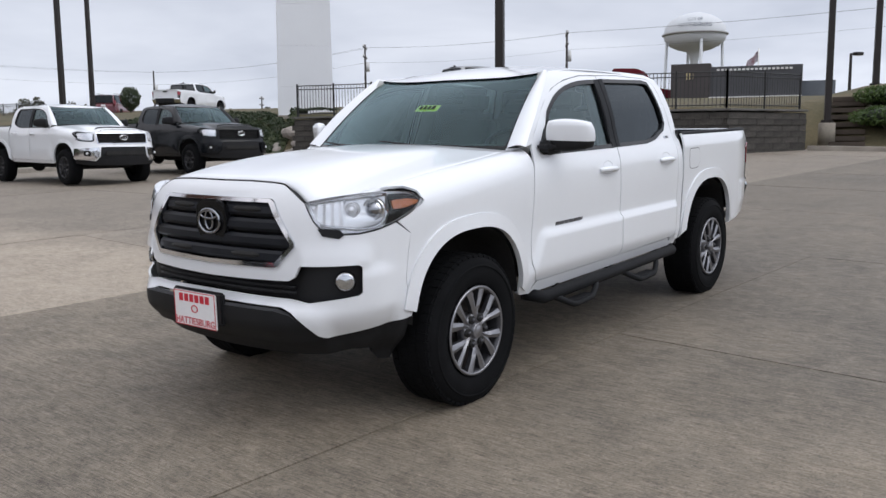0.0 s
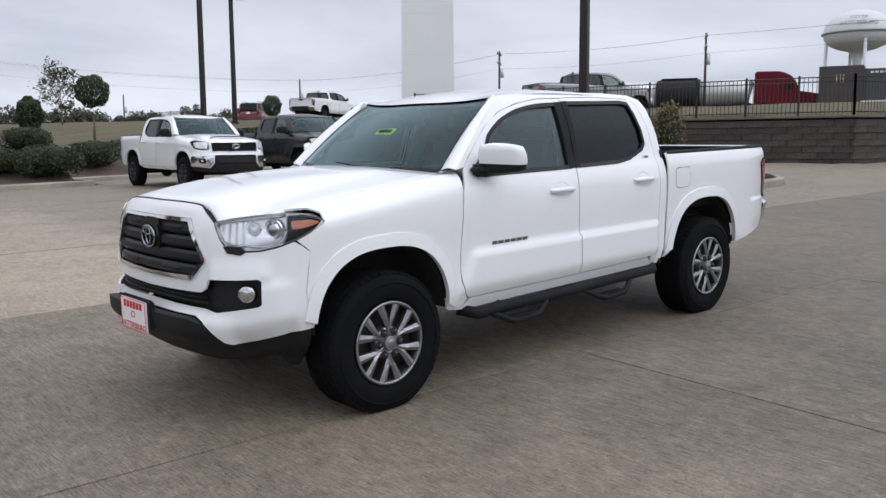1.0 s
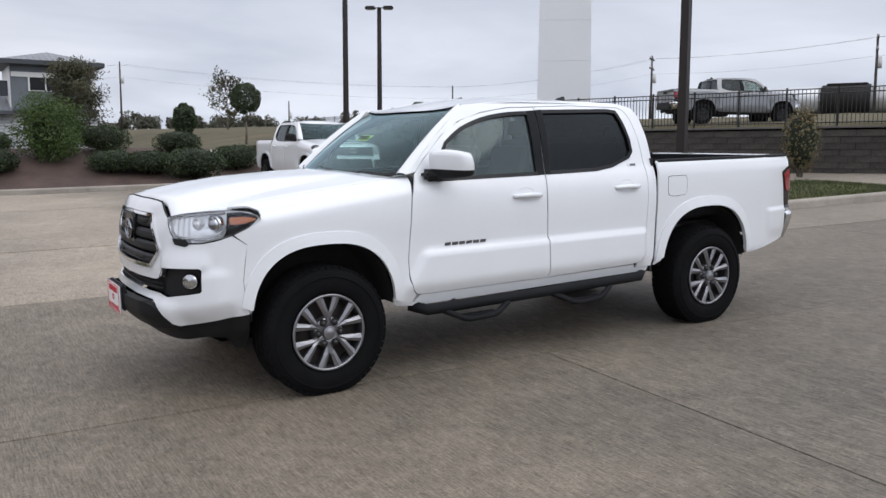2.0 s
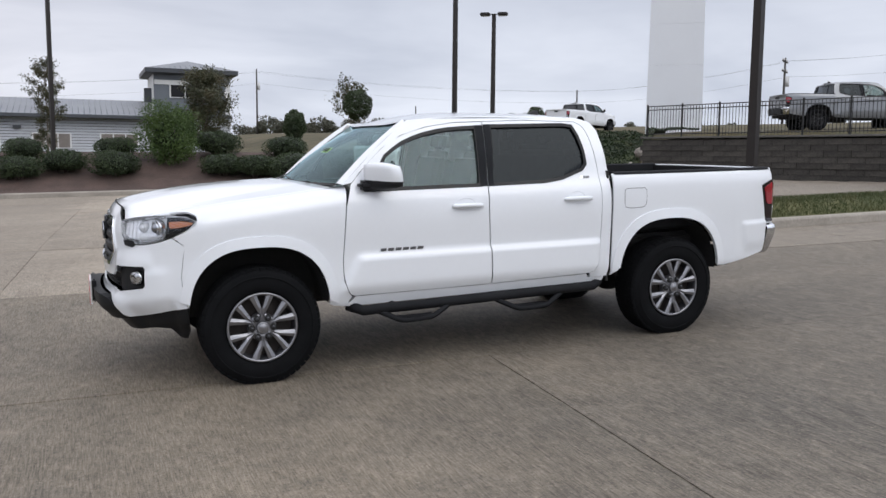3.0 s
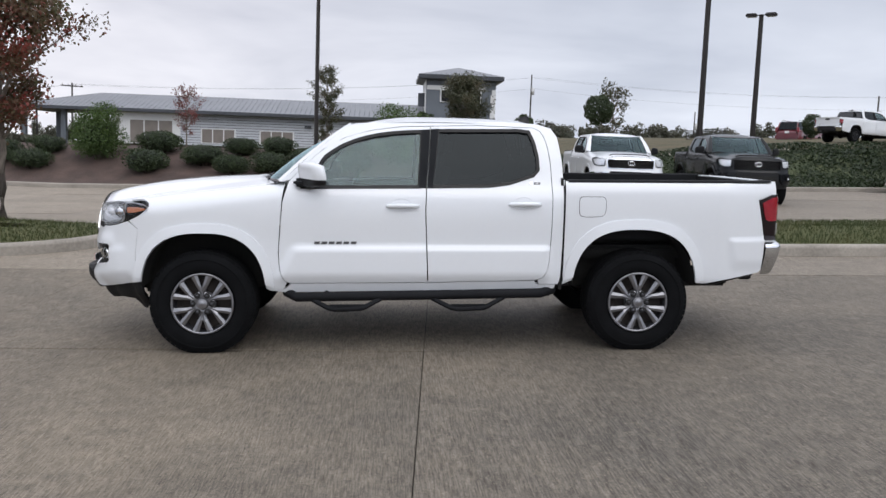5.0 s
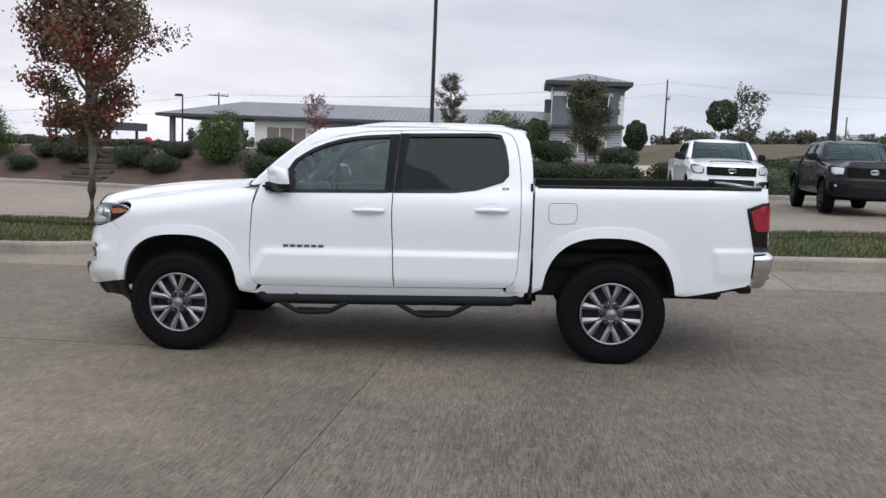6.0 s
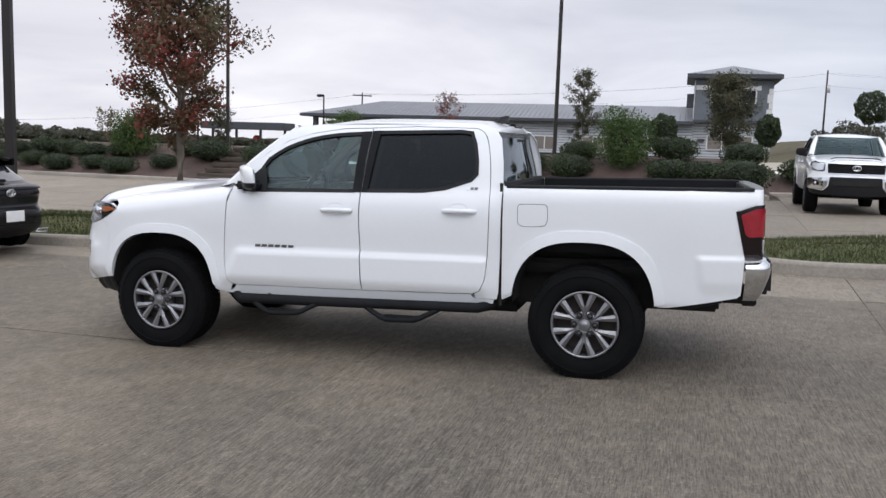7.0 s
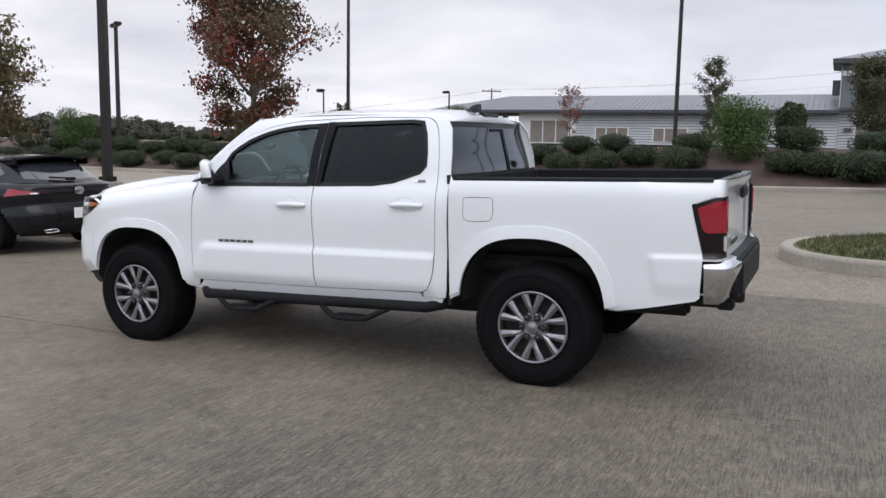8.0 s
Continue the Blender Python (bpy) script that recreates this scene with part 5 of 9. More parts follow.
    wing = [(0.862, 1.113), (1.0, 1.109), (1.12, 1.101), (1.178, 1.075), (1.184, 1.054), (1.13, 1.018), (1.03, 0.974), (1.10, 0.918), (1.088, 0.84), (1.071, 0.72), (1.081, 0.60), (1.104, 0.525)] + \
        [(x - AX, z) for x, z in arch_line(0, 36) if z > 0.462 and not (x < 0 and z < 0.53)] + ax([(0.485, 0.460), (0.58, 0.468), (0.610, 0.515), (0.583, 0.545), (0.556, 0.62), (0.549, 0.74), (0.561, 0.90), (0.580, 1.12), (0.610, 1.262)]) + \
        [(x - AX, seam_z(x)) for x in lin(0.54, -0.60, 16)]
    bed = ax([(2.664, 0.505)] + [(x, z) for x, z in arch_line(1, 36) if z > 0.515] + [(3.700, 0.508), (3.76, 0.507), (4.19, 0.586), (4.212, 0.605), (4.226, 0.833), (4.166, 1.112), (4.160, 1.142), (4.190, 1.154), (4.285, 1.190), (4.285, 1.268), (4.26, 1.284), (2.672, 1.279)])
    sill = ax([(0.485, 0.458), (0.60, 0.468), (0.640, 0.513), (1.64, 0.517), (2.45, 0.530), (2.46, 0.503), (2.61, 0.50), (2.60, 0.47), (1.5, 0.455), (0.6, 0.445)])
    for sd in (-1, 1):
        rev = sd > 0
        near = sd < 0 or not detail
        cl = cell if sd < 0 else cell * 2

        def lay(o, mat, nm, out=0.0, c=cl, rim=0.012, lab="", wing_top=False, parent=truck, holes=()):
            f = rev
            b = panel(o, lambda a, v: skin(a, v, sd, out, wing_top), c, rim, flip=f, holes=holes)
            return part(nm, b, mat, parent, lab)
        lay(wing, paint, "front_wing", c=0.015 if detail and sd < 0 else 0.05, wing_top=True)
        lay(ax(frame_out + frame_in), paint, "cab_frame", c=cl)
        d1 = lay(ax(door_front), paint, "front_door", lab=label_paint, holes=[ax(grow_outline(WIN_F, 0.012))])
        d2 = lay(ax(door_rear), paint, "rear_door", lab=label_paint, holes=[ax(grow_outline(WIN_R, 0.012))])
        lay(sill, paint, "rocker_panel", out=-0.004, c=0.03, rim=0.03)
        bs = lay(bed, paint, "bed_side", c=0.015 if detail and sd < 0 else 0.05)
        for wn_, win, gmat, gl, dd in (("F", WIN_F, door_glass, "lightly tinted front door glass", d1), ("R", WIN_R, privacy_glass, "dark privacy glass", d2)):
            ob = lay(ax(win), gmat, "window", out=-0.014, c=0.12, rim=0, lab=gl, parent=dd)
            ob.visible_shadow = False
            lay(ax(grow_outline(win, 0.020)), gloss_black, "window_seal", out=0.004, c=0.03, rim=0.022, parent=dd, holes=[ax(grow_outline(win, -0.004))])
        pil = [(1.580, 1.222), (1.6318, 1.222), (1.6492, 1.40), (1.6668, 1.652), (1.604, 1.650)]
        lay(ax(pil), trim_black, "pillar_trim", out=0.006, c=0.03, rim=0.008, lab="gloss black door pillar trim", parent=d1)
        pil = [(1.6400, 1.222), (1.682, 1.222), (1.730, 1.658), (1.6745, 1.655), (1.6575, 1.40)]
        lay(ax(pil), trim_black, "pillar_trim", out=0.006, c=0.03, rim=0.008, parent=d2)
        sail = [(0.700, 1.238), (0.72, 1.216), (0.90, 1.214), (0.895, 1.30), (0.868, 1.405), (0.80, 1.352)]
        lay(ax(sail), black_plastic, "mirror_base", out=0.009, c=0.03, rim=0.008, parent=d1)
        # door handles
        for hx, hz, dd in ((1.462, 1.090, d1), (2.365, 1.104, d2)):
            b = bmesh.new()
            grid(b, lambda u, v: skin(hx - AX - 0.01 + 0.072 * v * math.cos(u), hz + 0.012 + 0.042 * v * math.sin(u), sd, 0.0025 - 0.012 * (1 - v * v)), lin(0, 2 * math.pi, 25), lin(0.02, 1, 6), flip=rev)
            part("handle_cup", b, paint, dd)
            b = bmesh.new()
            pts = [skin(hx - AX + t, hz + 0.004 * math.cos(t * 16), sd, 0.030 - 2.0 * t * t) for t in lin(-0.120, 0.120, 15)]
            tube(b, pts, [0.010, 0.0145] + [0.0165] * 11 + [0.0145, 0.010], 10)
            part("door_handle", b, paint, dd, "body-coloured door handle")
        # mirror
        mr = empty("wing_mirror")
        mr.parent = truck
        b = bmesh.new()
        bmesh.ops.create_cube(b, size=1)
        bmesh.ops.subdivide_edges(b, edges=b.edges[:], cuts=5, use_grid_fill=True)
        for v in b.verts:
            p = v.co * 2
            q = Vector((p.x * math.sqrt(1 - p.y * p.y / 2 - p.z * p.z / 2 + p.y * p.y * p.z * p.z / 3), p.y * math.sqrt(1 - p.x * p.x / 2 - p.z * p.z / 2 + p.x * p.x * p.z * p.z / 3), p.z * math.sqrt(1 - p.y * p.y / 2 - p.x * p.x / 2 + p.y * p.y * p.x * p.x / 3)))
            q = p.lerp(q, 0.55)
            away = 0.985 + q.y * sd * 0.108
            v.co = Vector((0.742 + (away - 0.885) * 0.70 + q.x * 0.050 + 0.012 * q.z * -1, sd * away, 1.318 + q.z * 0.090 * (1 - 0.10 * q.y * sd)))
        low = bmesh.new()
        for f in b.faces:
            f.smooth = True
        join(low, b.copy())
        bmesh.ops.bisect_plane(b, geom=b.verts[:] + b.edges[:] + b.faces[:], plane_co=(0.80, sd * 0.985, 1.288), plane_no=(0.0, sd * -0.06, -1), clear_outer=True)
        bmesh.ops.bisect_plane(low, geom=low.verts[:] + low.edges[:] + low.faces[:], plane_co=(0.80, sd * 0.985, 1.288), plane_no=(0.0, sd * 0.06, 1), clear_outer=True)
        part("mirror_cap", b, paint if front is front_tacoma else black_plastic, mr, "body-coloured mirror cap")
        part("mirror_shell", low, black_plastic, mr, "black lower mirror shell")
        b = bmesh.new()
        tube(b, [(0.80, sd * 0.82, 1.252), (0.785, sd * 0.88, 1.256), (0.785, sd * 0.93, 1.266)], [0.050, 0.046, 0.040], 12)
        bevelled_box(b, (0.765, sd * 0.885, 1.258), (0.19, 0.10, 0.062), 0.022, None, 3)
        part("mirror_arm", b, black_plastic, mr)
        b = bmesh.new()
        bevelled_box(b, (0.0, 0.0, 0.0), (0.008, 0.160, 0.120), 0.003)
        for v in b.verts:
            v.co = Vector((v.co.x + 0.852 + v.co.y * sd * 0.70, v.co.y + sd * 0.972, v.co.z + 1.320))
        part("mirror_glass", b, chrome, mr, "mirror glass")
        # bars in place of the model name
        if detail:
            bd = empty("badge")
            bd.parent = truck
            for i in range(6):
                x0 = 0.812 + i * 0.0535
                o = [(x0, 0.809), (x0 + 0.040, 0.809), (x0 + 0.045, 0.828), (x0 + 0.005, 0.828)]
                b = panel(ax(o), lambda a, v: skin(a, v, sd, 0.006), 0.1, 0.006, flip=rev)
                part("badge_bar", b, badge_mat, bd)
            for i in range(3):
                x0 = 2.405 + i * 0.028
                o = [(x0, 1.252), (x0 + 0.022, 1.252), (x0 + 0.024, 1.268), (x0 + 0.002, 1.268)]
                b = panel(ax(o), lambda a, v: skin(a, v, sd, 0.005), 0.1, 0.005, flip=rev)
                part("badge_bar", b, badge_mat if i else chrome, bd)
        # wheel-arch flares
        for k in (0, 1):
            cx = ARCH[k][0]
            ends = ((0.535, 0.466), (0.522, 0.515))[k]
            arc = [[(x - AX, z) for x, z in arch_line(k, 44, g) if z > ends[x > cx]] for g in (1.135, 0.995)]
            b = panel(arc[0] + arc[1][::-1], lambda a, v: skin(a, v, sd, 0.011 + 0.010 * clamp01((1.135 - arch_r(a + AX, v, k)) / 0.135)), 0.03, 0.022, flip=rev)
            part("wheel_flare", b, paint, truck)
        # wheel-arch liners
        for k in (0, 1):
            cx = ARCH[k][0]
            b = bmesh.new()
            pts = arch_line(k, 30, 0.985)
            pts = [p for p in pts if p[1] > 0.475]
            rows = [[b.verts.new((x, sd * y, z)) for y in (0.86, 0.70, 0.50)] for x, z in pts]
            for p, q in zip(rows, rows[1:]):
                for j in range(2):
                    b.faces.new((p[j], q[j], q[j + 1], p[j + 1])).smooth = True
            cap = [r_[2] for r_ in rows]
            b.faces.new(cap)
            part("arch_liner", b, under_black, truck, "black wheel-arch liner")
        # fuel flap on the near side
        if sd < 0:
            o = rounded([(2.770, 1.026), (2.770, 1.150), (2.786, 1.166), (2.972, 1.166), (2.978, 1.075), (2.962, 1.017), (2.82, 1.010)], 0.03)
            lay(ax(o), black_plastic, "fuel_flap_gap", out=0.0008, c=0.025, rim=0, parent=bs)
            lay(ax(grow_outline(o, -0.0035)), paint, "fuel_flap", out=0.0018, c=0.025, rim=0.0, parent=bs)
            if detail:
                b = bmesh.new()
                bmesh.ops.create_uvsphere(b, u_segments=8, v_segments=6, radius=0.009)
                bmesh.ops.translate(b, verts=b.verts[:], vec=skin(3.655 - AX, 0.745, sd, 0.0))
                part("paint_chip", b, material("rust_spot", (0.10, 0.05, 0.03), 0.9, vary=0.4, scale=80, fine=200), bs)
        # tail lamp
        tl = empty("tail_lamp")
        tl.parent = truck

        def tail(x, z, out=0.0):
            """The lamp wraps from the bed's side onto the tail."""
            edge = 4.285
            if x <= edge:
                p = skin(x - AX, z, sd, out)
                return p
            d = x - edge
            p = skin(edge - AX, z, sd, out)
            th = min(d / 0.060, 1.0) * math.pi / 2 * 0.94
            return Vector((edge + 0.050 * math.sin(th) + max(0, d - 0.060) * 0.10 + out * math.sin(th), p.y - sd * (0.050 * (1 - math.cos(th)) + max(0, d - 0.060) + out * math.sin(th)), z))
        for nm, mt, o in (("lamp_body", dark_red_lens, [(4.164, 1.128), (4.168, 1.138), (4.20, 1.152), (4.285, 1.182), (4.388, 1.188), (4.388, 0.842), (4.30, 0.835), (4.230, 0.835)]),
                          ("red_lens", red_lens, [(4.192, 1.122), (4.285, 1.160), (4.378, 1.166), (4.378, 0.985), (4.246, 0.980), (4.222, 1.0)]),
                          ("reverse_lens", lamp_chrome, [(4.325, 0.962), (4.372, 0.962), (4.366, 0.875), (4.328, 0.875)])):
            oo = rounded(o, 0.012) if nm != "lamp_body" else o
            b = panel(oo, lambda x, z: tail(x, z, 0.004 if nm == "lamp_body" else 0.010), 0.02, 0.02, flip=rev)
            part(nm, b, mt, tl, {"red_lens": "red tail lamp lens", "lamp_body": "smoked tail lamp body"}.get(nm, ""))
        b = bmesh.new()
        grid(b, lambda u, v: tail(4.18 + 0.23 * u, 0.82 + 0.46 * v, -0.006), lin(0, 1, 16), lin(0, 1, 10), flip=rev)
        part("bed_corner", b, paint, truck)
        # bed rail and inner wall
        b = bmesh.new()
        pts = lin(2.69, 4.27, 12)
        rows = [[b.verts.new((x, sd * (y - 0.075 * max(0.0, (x - 3.85) / 0.45) ** 1.6), z)) for y, z in ((0.872, 1.268), (0.864, 1.284), (0.850, 1.289), (0.800, 1.289), (0.785, 1.278), (0.780, 0.84))] for x in pts]
        for p, q in zip(rows, rows[1:]):
            for j in range(5):
                b.faces.new((p[j], p[j + 1], q[j + 1], q[j]))
        part("bed_rail", b, liner_black, truck, "black bed rail cap and liner")
        if step:
            build_step(truck, sd)
    # bed floor, headboard
    bm = bmesh.new()
    box(bm, (3.46, 0, 0.83), (1.60, 1.40, 0.03))
    part("bed_floor", bm, liner_black, truck)
    bm = bmesh.new()
    box(bm, (2.668, 0, 1.05), (0.03, 1.60, 0.46))
    part("bed_headboard", bm, liner_black, truck)
    # tailgate
    tg = empty("tailgate")
    tg.parent = truck
    bm = bmesh.new()

    def gate(u, v):
        y = 0.705 * u
        z = 0.80 + 0.475 * v
        x = 4.338 - 0.018 * (u * u) + 0.016 * ease((v - 0.86) / 0.10) - 0.012 * ease((0.42 - abs(v - 0.45)) / 0.05) * ease((0.93 - abs(u)) / 0.05)
        return Vector((x, y, z))
    grid(bm, gate, lin(-1, 1, 33), lin(0, 1, 22))
    grid(bm, lambda u, v: gate(u, 1.0) + Vector((-0.07 * v, 0, 0.006 * (1 - v))), lin(-1, 1, 17), lin(0, 1, 3))
    part("gate_panel", bm, paint, tg, label_paint)
    bm = bmesh.new()
    bevelled_box(bm, (4.355, 0, 1.175), (0.03, 0.26, 0.075), 0.01)
    part("gate_handle", bm, black_plastic, tg, "black tailgate handle")
    bm = bmesh.new()
    box(bm, (4.262, 0, 1.04), (0.03, 1.44, 0.46))
    part("gate_liner", bm, liner_black, tg)
    for i in range(6):
        bm = bmesh.new()
        bevelled_box(bm, (4.341, -0.50 + 0.055 * i, 0.90), (0.012, 0.045, 0.035), 0.003)
        part("badge_bar", bm, chrome, tg)
    # rear window
    bm = bmesh.new()

    def back(u, v):
        s = abs(u)
        return Vector((2.652 - 0.052 * ease(v) - 0.035 * s * s, (0.80 - 0.105 * v) * u, 1.275 + 0.365 * v))
    grid(bm, back, lin(-0.93, 0.93, 21), lin(0.06, 0.93, 9))
    ob = part("rear_window", bm, rear_glass, truck, "dark sliding rear window")
    ob.visible_shadow = False
    bm = bmesh.new()
    for u0, u1, v0, v1 in ((-1, 1, -0.1, 0.07), (-1, 1, 0.92, 1.02), (-1, -0.925, 0, 1), (0.925, 1, 0, 1)):
        grid(bm, lambda u, v: back(u, v) + Vector((0.004, 0, 0)), lin(u0, u1, 17 if u1 - u0 > 1 else 3), lin(v0, v1, 3 if v1 - v0 < 0.5 else 8))
    part("rear_window_frame", bm, gloss_black, truck)
    bm = bmesh.new()
    for u0, u1, v0, v1 in ((0.275, 0.345, 0.05, 0.90), (-0.03, 0.275, 0.845, 0.90)):
        grid(bm, lambda u, v: back(u, v) + Vector((0.006, 0, 0)), lin(u0, u1, 5), lin(v0, v1, 6))
    part("slider_frame", bm, trim_black, truck, "black frame of the sliding pane")
    bm = bmesh.new()
    grid(bm, lambda u, v: back(u, 1.0).lerp(roof_point(u, 1.0) + Vector((0, 0, 0.0)), v) + Vector((0.004 * math.sin(math.pi * v), 0, 0)), lin(-1, 1, 21), lin(0, 1, 5), flip=False)
    part("roof_tail", bm, paint, truck)
    for sd in (-1, 1):
        bm = bmesh.new()
        grid(bm, lambda u, v: back(sd * 0.995, v).lerp(Vector((2.656 - 0.07 * v ** 3, sd * w_lower(1.275 + 0.365 * v), 1.275 + 0.365 * v)), u), lin(0, 1, 5), lin(-0.05, 1, 9), flip=sd < 0)
        part("cab_corner", bm, paint, truck)
    bm = bmesh.new()
    bevelled_box(bm, (2.585, 0, 1.700), (0.05, 0.30, 0.030), 0.008)
    part("brake_light", bm, gloss_black, truck, "dark high brake light")
    bm = bmesh.new()
    for i, (xa, za, wa) in enumerate(((2.40, 1.725, 0.030), (2.43, 1.752, 0.026), (2.46, 1.772, 0.020), (2.50, 1.783, 0.012), (2.525, 1.783, 0.008), (2.53, 1.728, 0.020))):
        fin = [bm.verts.new((xa, y, z)) for y, z in ((-wa, 1.722), (-wa * 0.4, za), (wa * 0.4, za), (wa, 1.722))]
        if i:
            for j in range(3):
                bm.faces.new((fin_0[j], fin_0[j + 1], fin[j + 1], fin[j])).smooth = True
        fin_0 = fin
    part("roof_antenna", bm, gloss_black, truck, "black roof antenna fin")
    bm = bmesh.new()
    box(bm, (2.650, 0, 0.88), (0.02, 1.70, 0.84))
    part("cab_back", bm, under_black, truck)
    for sd in (-1, 1):
        bm = bmesh.new()
        grid(bm, lambda u, v: back(sd * (0.87 + 0.08 * u), v) + Vector((-0.035, 0, 0)), lin(0, 1, 3), lin(-1.0, 1.02, 9), flip=sd > 0)
        part("rear_pillar_trim", bm, cabin_grey, truck)
    # rear bumper
    rb = empty("rear_bumper")
    rb.parent = truck
    for sd in (-1, 1):
        bm = bmesh.new()

        plan = smooth_line([(4.235, 0.850), (4.30, 0.842), (4.35, 0.822), (4.382, 0.785), (4.398, 0.73), (4.406, 0.67), (4.412, 0.60), (4.415, 0.56)], 4)
        rows = ((0.562, 0.085), (0.578, 0.064), (0.63, 0.040), (0.70, 0.016), (0.775, 0.0), (0.792, 0.004), (0.806, 0.016), (0.820, 0.036), (0.826, 0.055), (0.824, 0.13))

        def bump(i, j):
            """One chrome end: round the corner to the middle, and from its foot up."""
            i, j = int(i), int(j)
            p, q = plan[max(i - 1, 0)], plan[min(i + 1, len(plan) - 1)]
            l = math.dist(p, q)
            nx, nw = -(q[1] - p[1]) / l, (q[0] - p[0]) / l
            z, o = rows[j]
            return Vector((plan[i][0] - nx * o, sd * (plan[i][1] - nw * o), z))
        grid(bm, bump, range(len(plan)), range(len(rows)), flip=sd > 0)
        part("bumper_end", bm, chrome, rb, "chrome rear bumper end")
    bm = bmesh.new()
    bevelled_box(bm, (4.370, 0, 0.69), (0.10, 1.14, 0.23), 0.025)
    bevelled_box(bm, (4.33, 0, 0.800), (0.15, 1.20, 0.035), 0.01)
    part("bumper_step", bm, black_plastic, rb, "black plastic bumper step")
    bm = bmesh.new()
    bevelled_box(bm, (4.30, 0, 0.50), (0.16, 0.10, 0.10), 0.01)
    tube(bm, [(4.12, -0.50, 0.53), (4.26, -0.50, 0.53), (4.26, 0.50, 0.53), (4.12, 0.50, 0.53)], 0.035, 10)
    bevelled_box(bm, (4.30, -0.30, 0.485), (0.10, 0.12, 0.06), 0.01)
    part("tow_hitch", bm, under_black, rb, "black receiver hitch")
    # underside
    ch = empty("chassis")
    ch.parent = truck
    for sd in (-1, 1):
        bm = bmesh.new()
        bevelled_box(bm, (1.75, sd * 0.42, 0.50), (4.7, 0.10, 0.16), 0.02)
        part("frame_rail", bm, under_black, ch)
    for nm, c, s in (("floor_pan", (1.65, 0, 0.55), (1.95, 1.60, 0.06)), ("engine_tray", (-0.12, 0, 0.48), (0.9, 0.80, 0.22)), ("fuel_tank", (2.25, -0.12, 0.42), (0.9, 0.5, 0.2)), ("bed_underside", (3.45, 0, 0.72), (1.5, 1.25, 0.10))):
        bm = bmesh.new()
        bevelled_box(bm, c, s, 0.03)
        part(nm, bm, under_black, ch)
    for xx in (0.0, 3.235):
        bm = bmesh.new()
        tube(bm, [(xx, -0.74, 0.37), (xx, 0.74, 0.37)], 0.05, 10)
        if xx > 1:
            bmesh.ops.create_uvsphere(bm, u_segments=12, v_segments=8, radius=0.16, matrix=Matrix.Translation((xx, 0, 0.37)))
        part("axle", bm, under_black, ch)
    bm = bmesh.new()
    tube(bm, [(2.4, 0.45, 0.45), (3.0, 0.5, 0.55), (3.5, 0.5, 0.60), (3.85, 0.55, 0.52), (4.0, 0.72, 0.48)], 0.032, 8)
    part("exhaust", bm, under_black, ch)
    bm = bmesh.new()
    for x0, z0, x1, z1 in ((3.68, 0.50, 4.10, 0.565),):
        tube(bm, [(x0, -0.74, z0 - 0.005), ((x0 + x1) / 2, -0.74, (z0 + z1) / 2 - 0.03), (x1, -0.74, z1 - 0.01)], 0.022, 8)
        box(bm, (3.85, -0.70, 0.505), (0.07, 0.05, 0.05))
    part("bed_bracket", bm, under_black, ch)
    # cabin
    cab = empty("cabin")
    cab.parent = truck
    bm = bmesh.new()
    bevelled_box(bm, (0.72, 0, 1.10), (0.42, 1.42, 0.26), 0.06, seg=3)
    bevelled_box(bm, (0.90, -0.38, 1.20), (0.20, 0.40, 0.12), 0.05, seg=3)
    part("dashboard", bm, cabin_mat, cab)
    bm = bmesh.new()
    q = Euler((0, radians(-68), 0)).to_matrix()
    tube(bm, [Vector((1.06, -0.38, 1.17)) + q @ Vector((0.185 * math.cos(t), 0.185 * math.sin(t), 0)) for t in lin(0, 2 * math.pi, 29)], 0.016, 8, caps=False)
    tube(bm, [Vector((1.06, -0.38, 1.17)) + q @ Vector((0, -0.18, 0)), Vector((1.05, -0.38, 1.165)), Vector((1.06, -0.38, 1.17)) + q @ Vector((0, 0.18, 0))], 0.02, 8)
    tube(bm, [(1.055, -0.38, 1.165), (0.85, -0.38, 1.10)], 0.04, 10)
    part("steering_wheel", bm, black_plastic, cab)
    for sd in (-1, 1):
        bm = bmesh.new()
        bevelled_box(bm, (1.42, sd * 0.38, 0.88), (0.50, 0.52, 0.20), 0.07, seg=3)
        bevelled_box(bm, (1.70, sd * 0.38, 1.15), (0.17, 0.50, 0.62), 0.07, Matrix.Rotation(radians(14), 3, 'Y'), 3)
        bevelled_box(bm, (1.80, sd * 0.38, 1.53), (0.11, 0.27, 0.19), 0.05, Matrix.Rotation(radians(10), 3, 'Y'), 3)
        tube(bm, [(1.76, sd * 0.38 - 0.06, 1.36), (1.79, sd * 0.38 - 0.06, 1.50)], 0.008, 6)
        tube(bm, [(1.76, sd * 0.38 + 0.06, 1.36), (1.79, sd * 0.38 + 0.06, 1.50)], 0.008, 6)
        part("front_seat", bm, seat_mat, cab)
        bm = bmesh.new()
        pts = [(0.62, 1.24), (0.80, 1.43), (1.02, 1.60), (1.09, 1.66)]
        tube(bm, [(x, sd * (w_lower(z) - 0.055), z) for x, z in pts], 0.035, 8)
        tube(bm, [(1.655, sd * (w_lower(1.22) - 0.07), 0.6), (1.655, sd * (w_lower(1.25) - 0.07), 1.22), (1.70, sd * (w_lower(1.66) - 0.06), 1.66)], 0.055, 8)
        part("pillar_cover", bm, cabin_grey, cab)
        bm = bmesh.new()
        box(bm, (1.56, sd * 0.80, 0.88), (1.9, 0.05, 0.66))
        part("door_lining", bm, cabin_mat, cab)
    bm = bmesh.new()
    bevelled_box(bm, (2.22, 0, 0.90), (0.46, 1.36, 0.18), 0.06, seg=3)
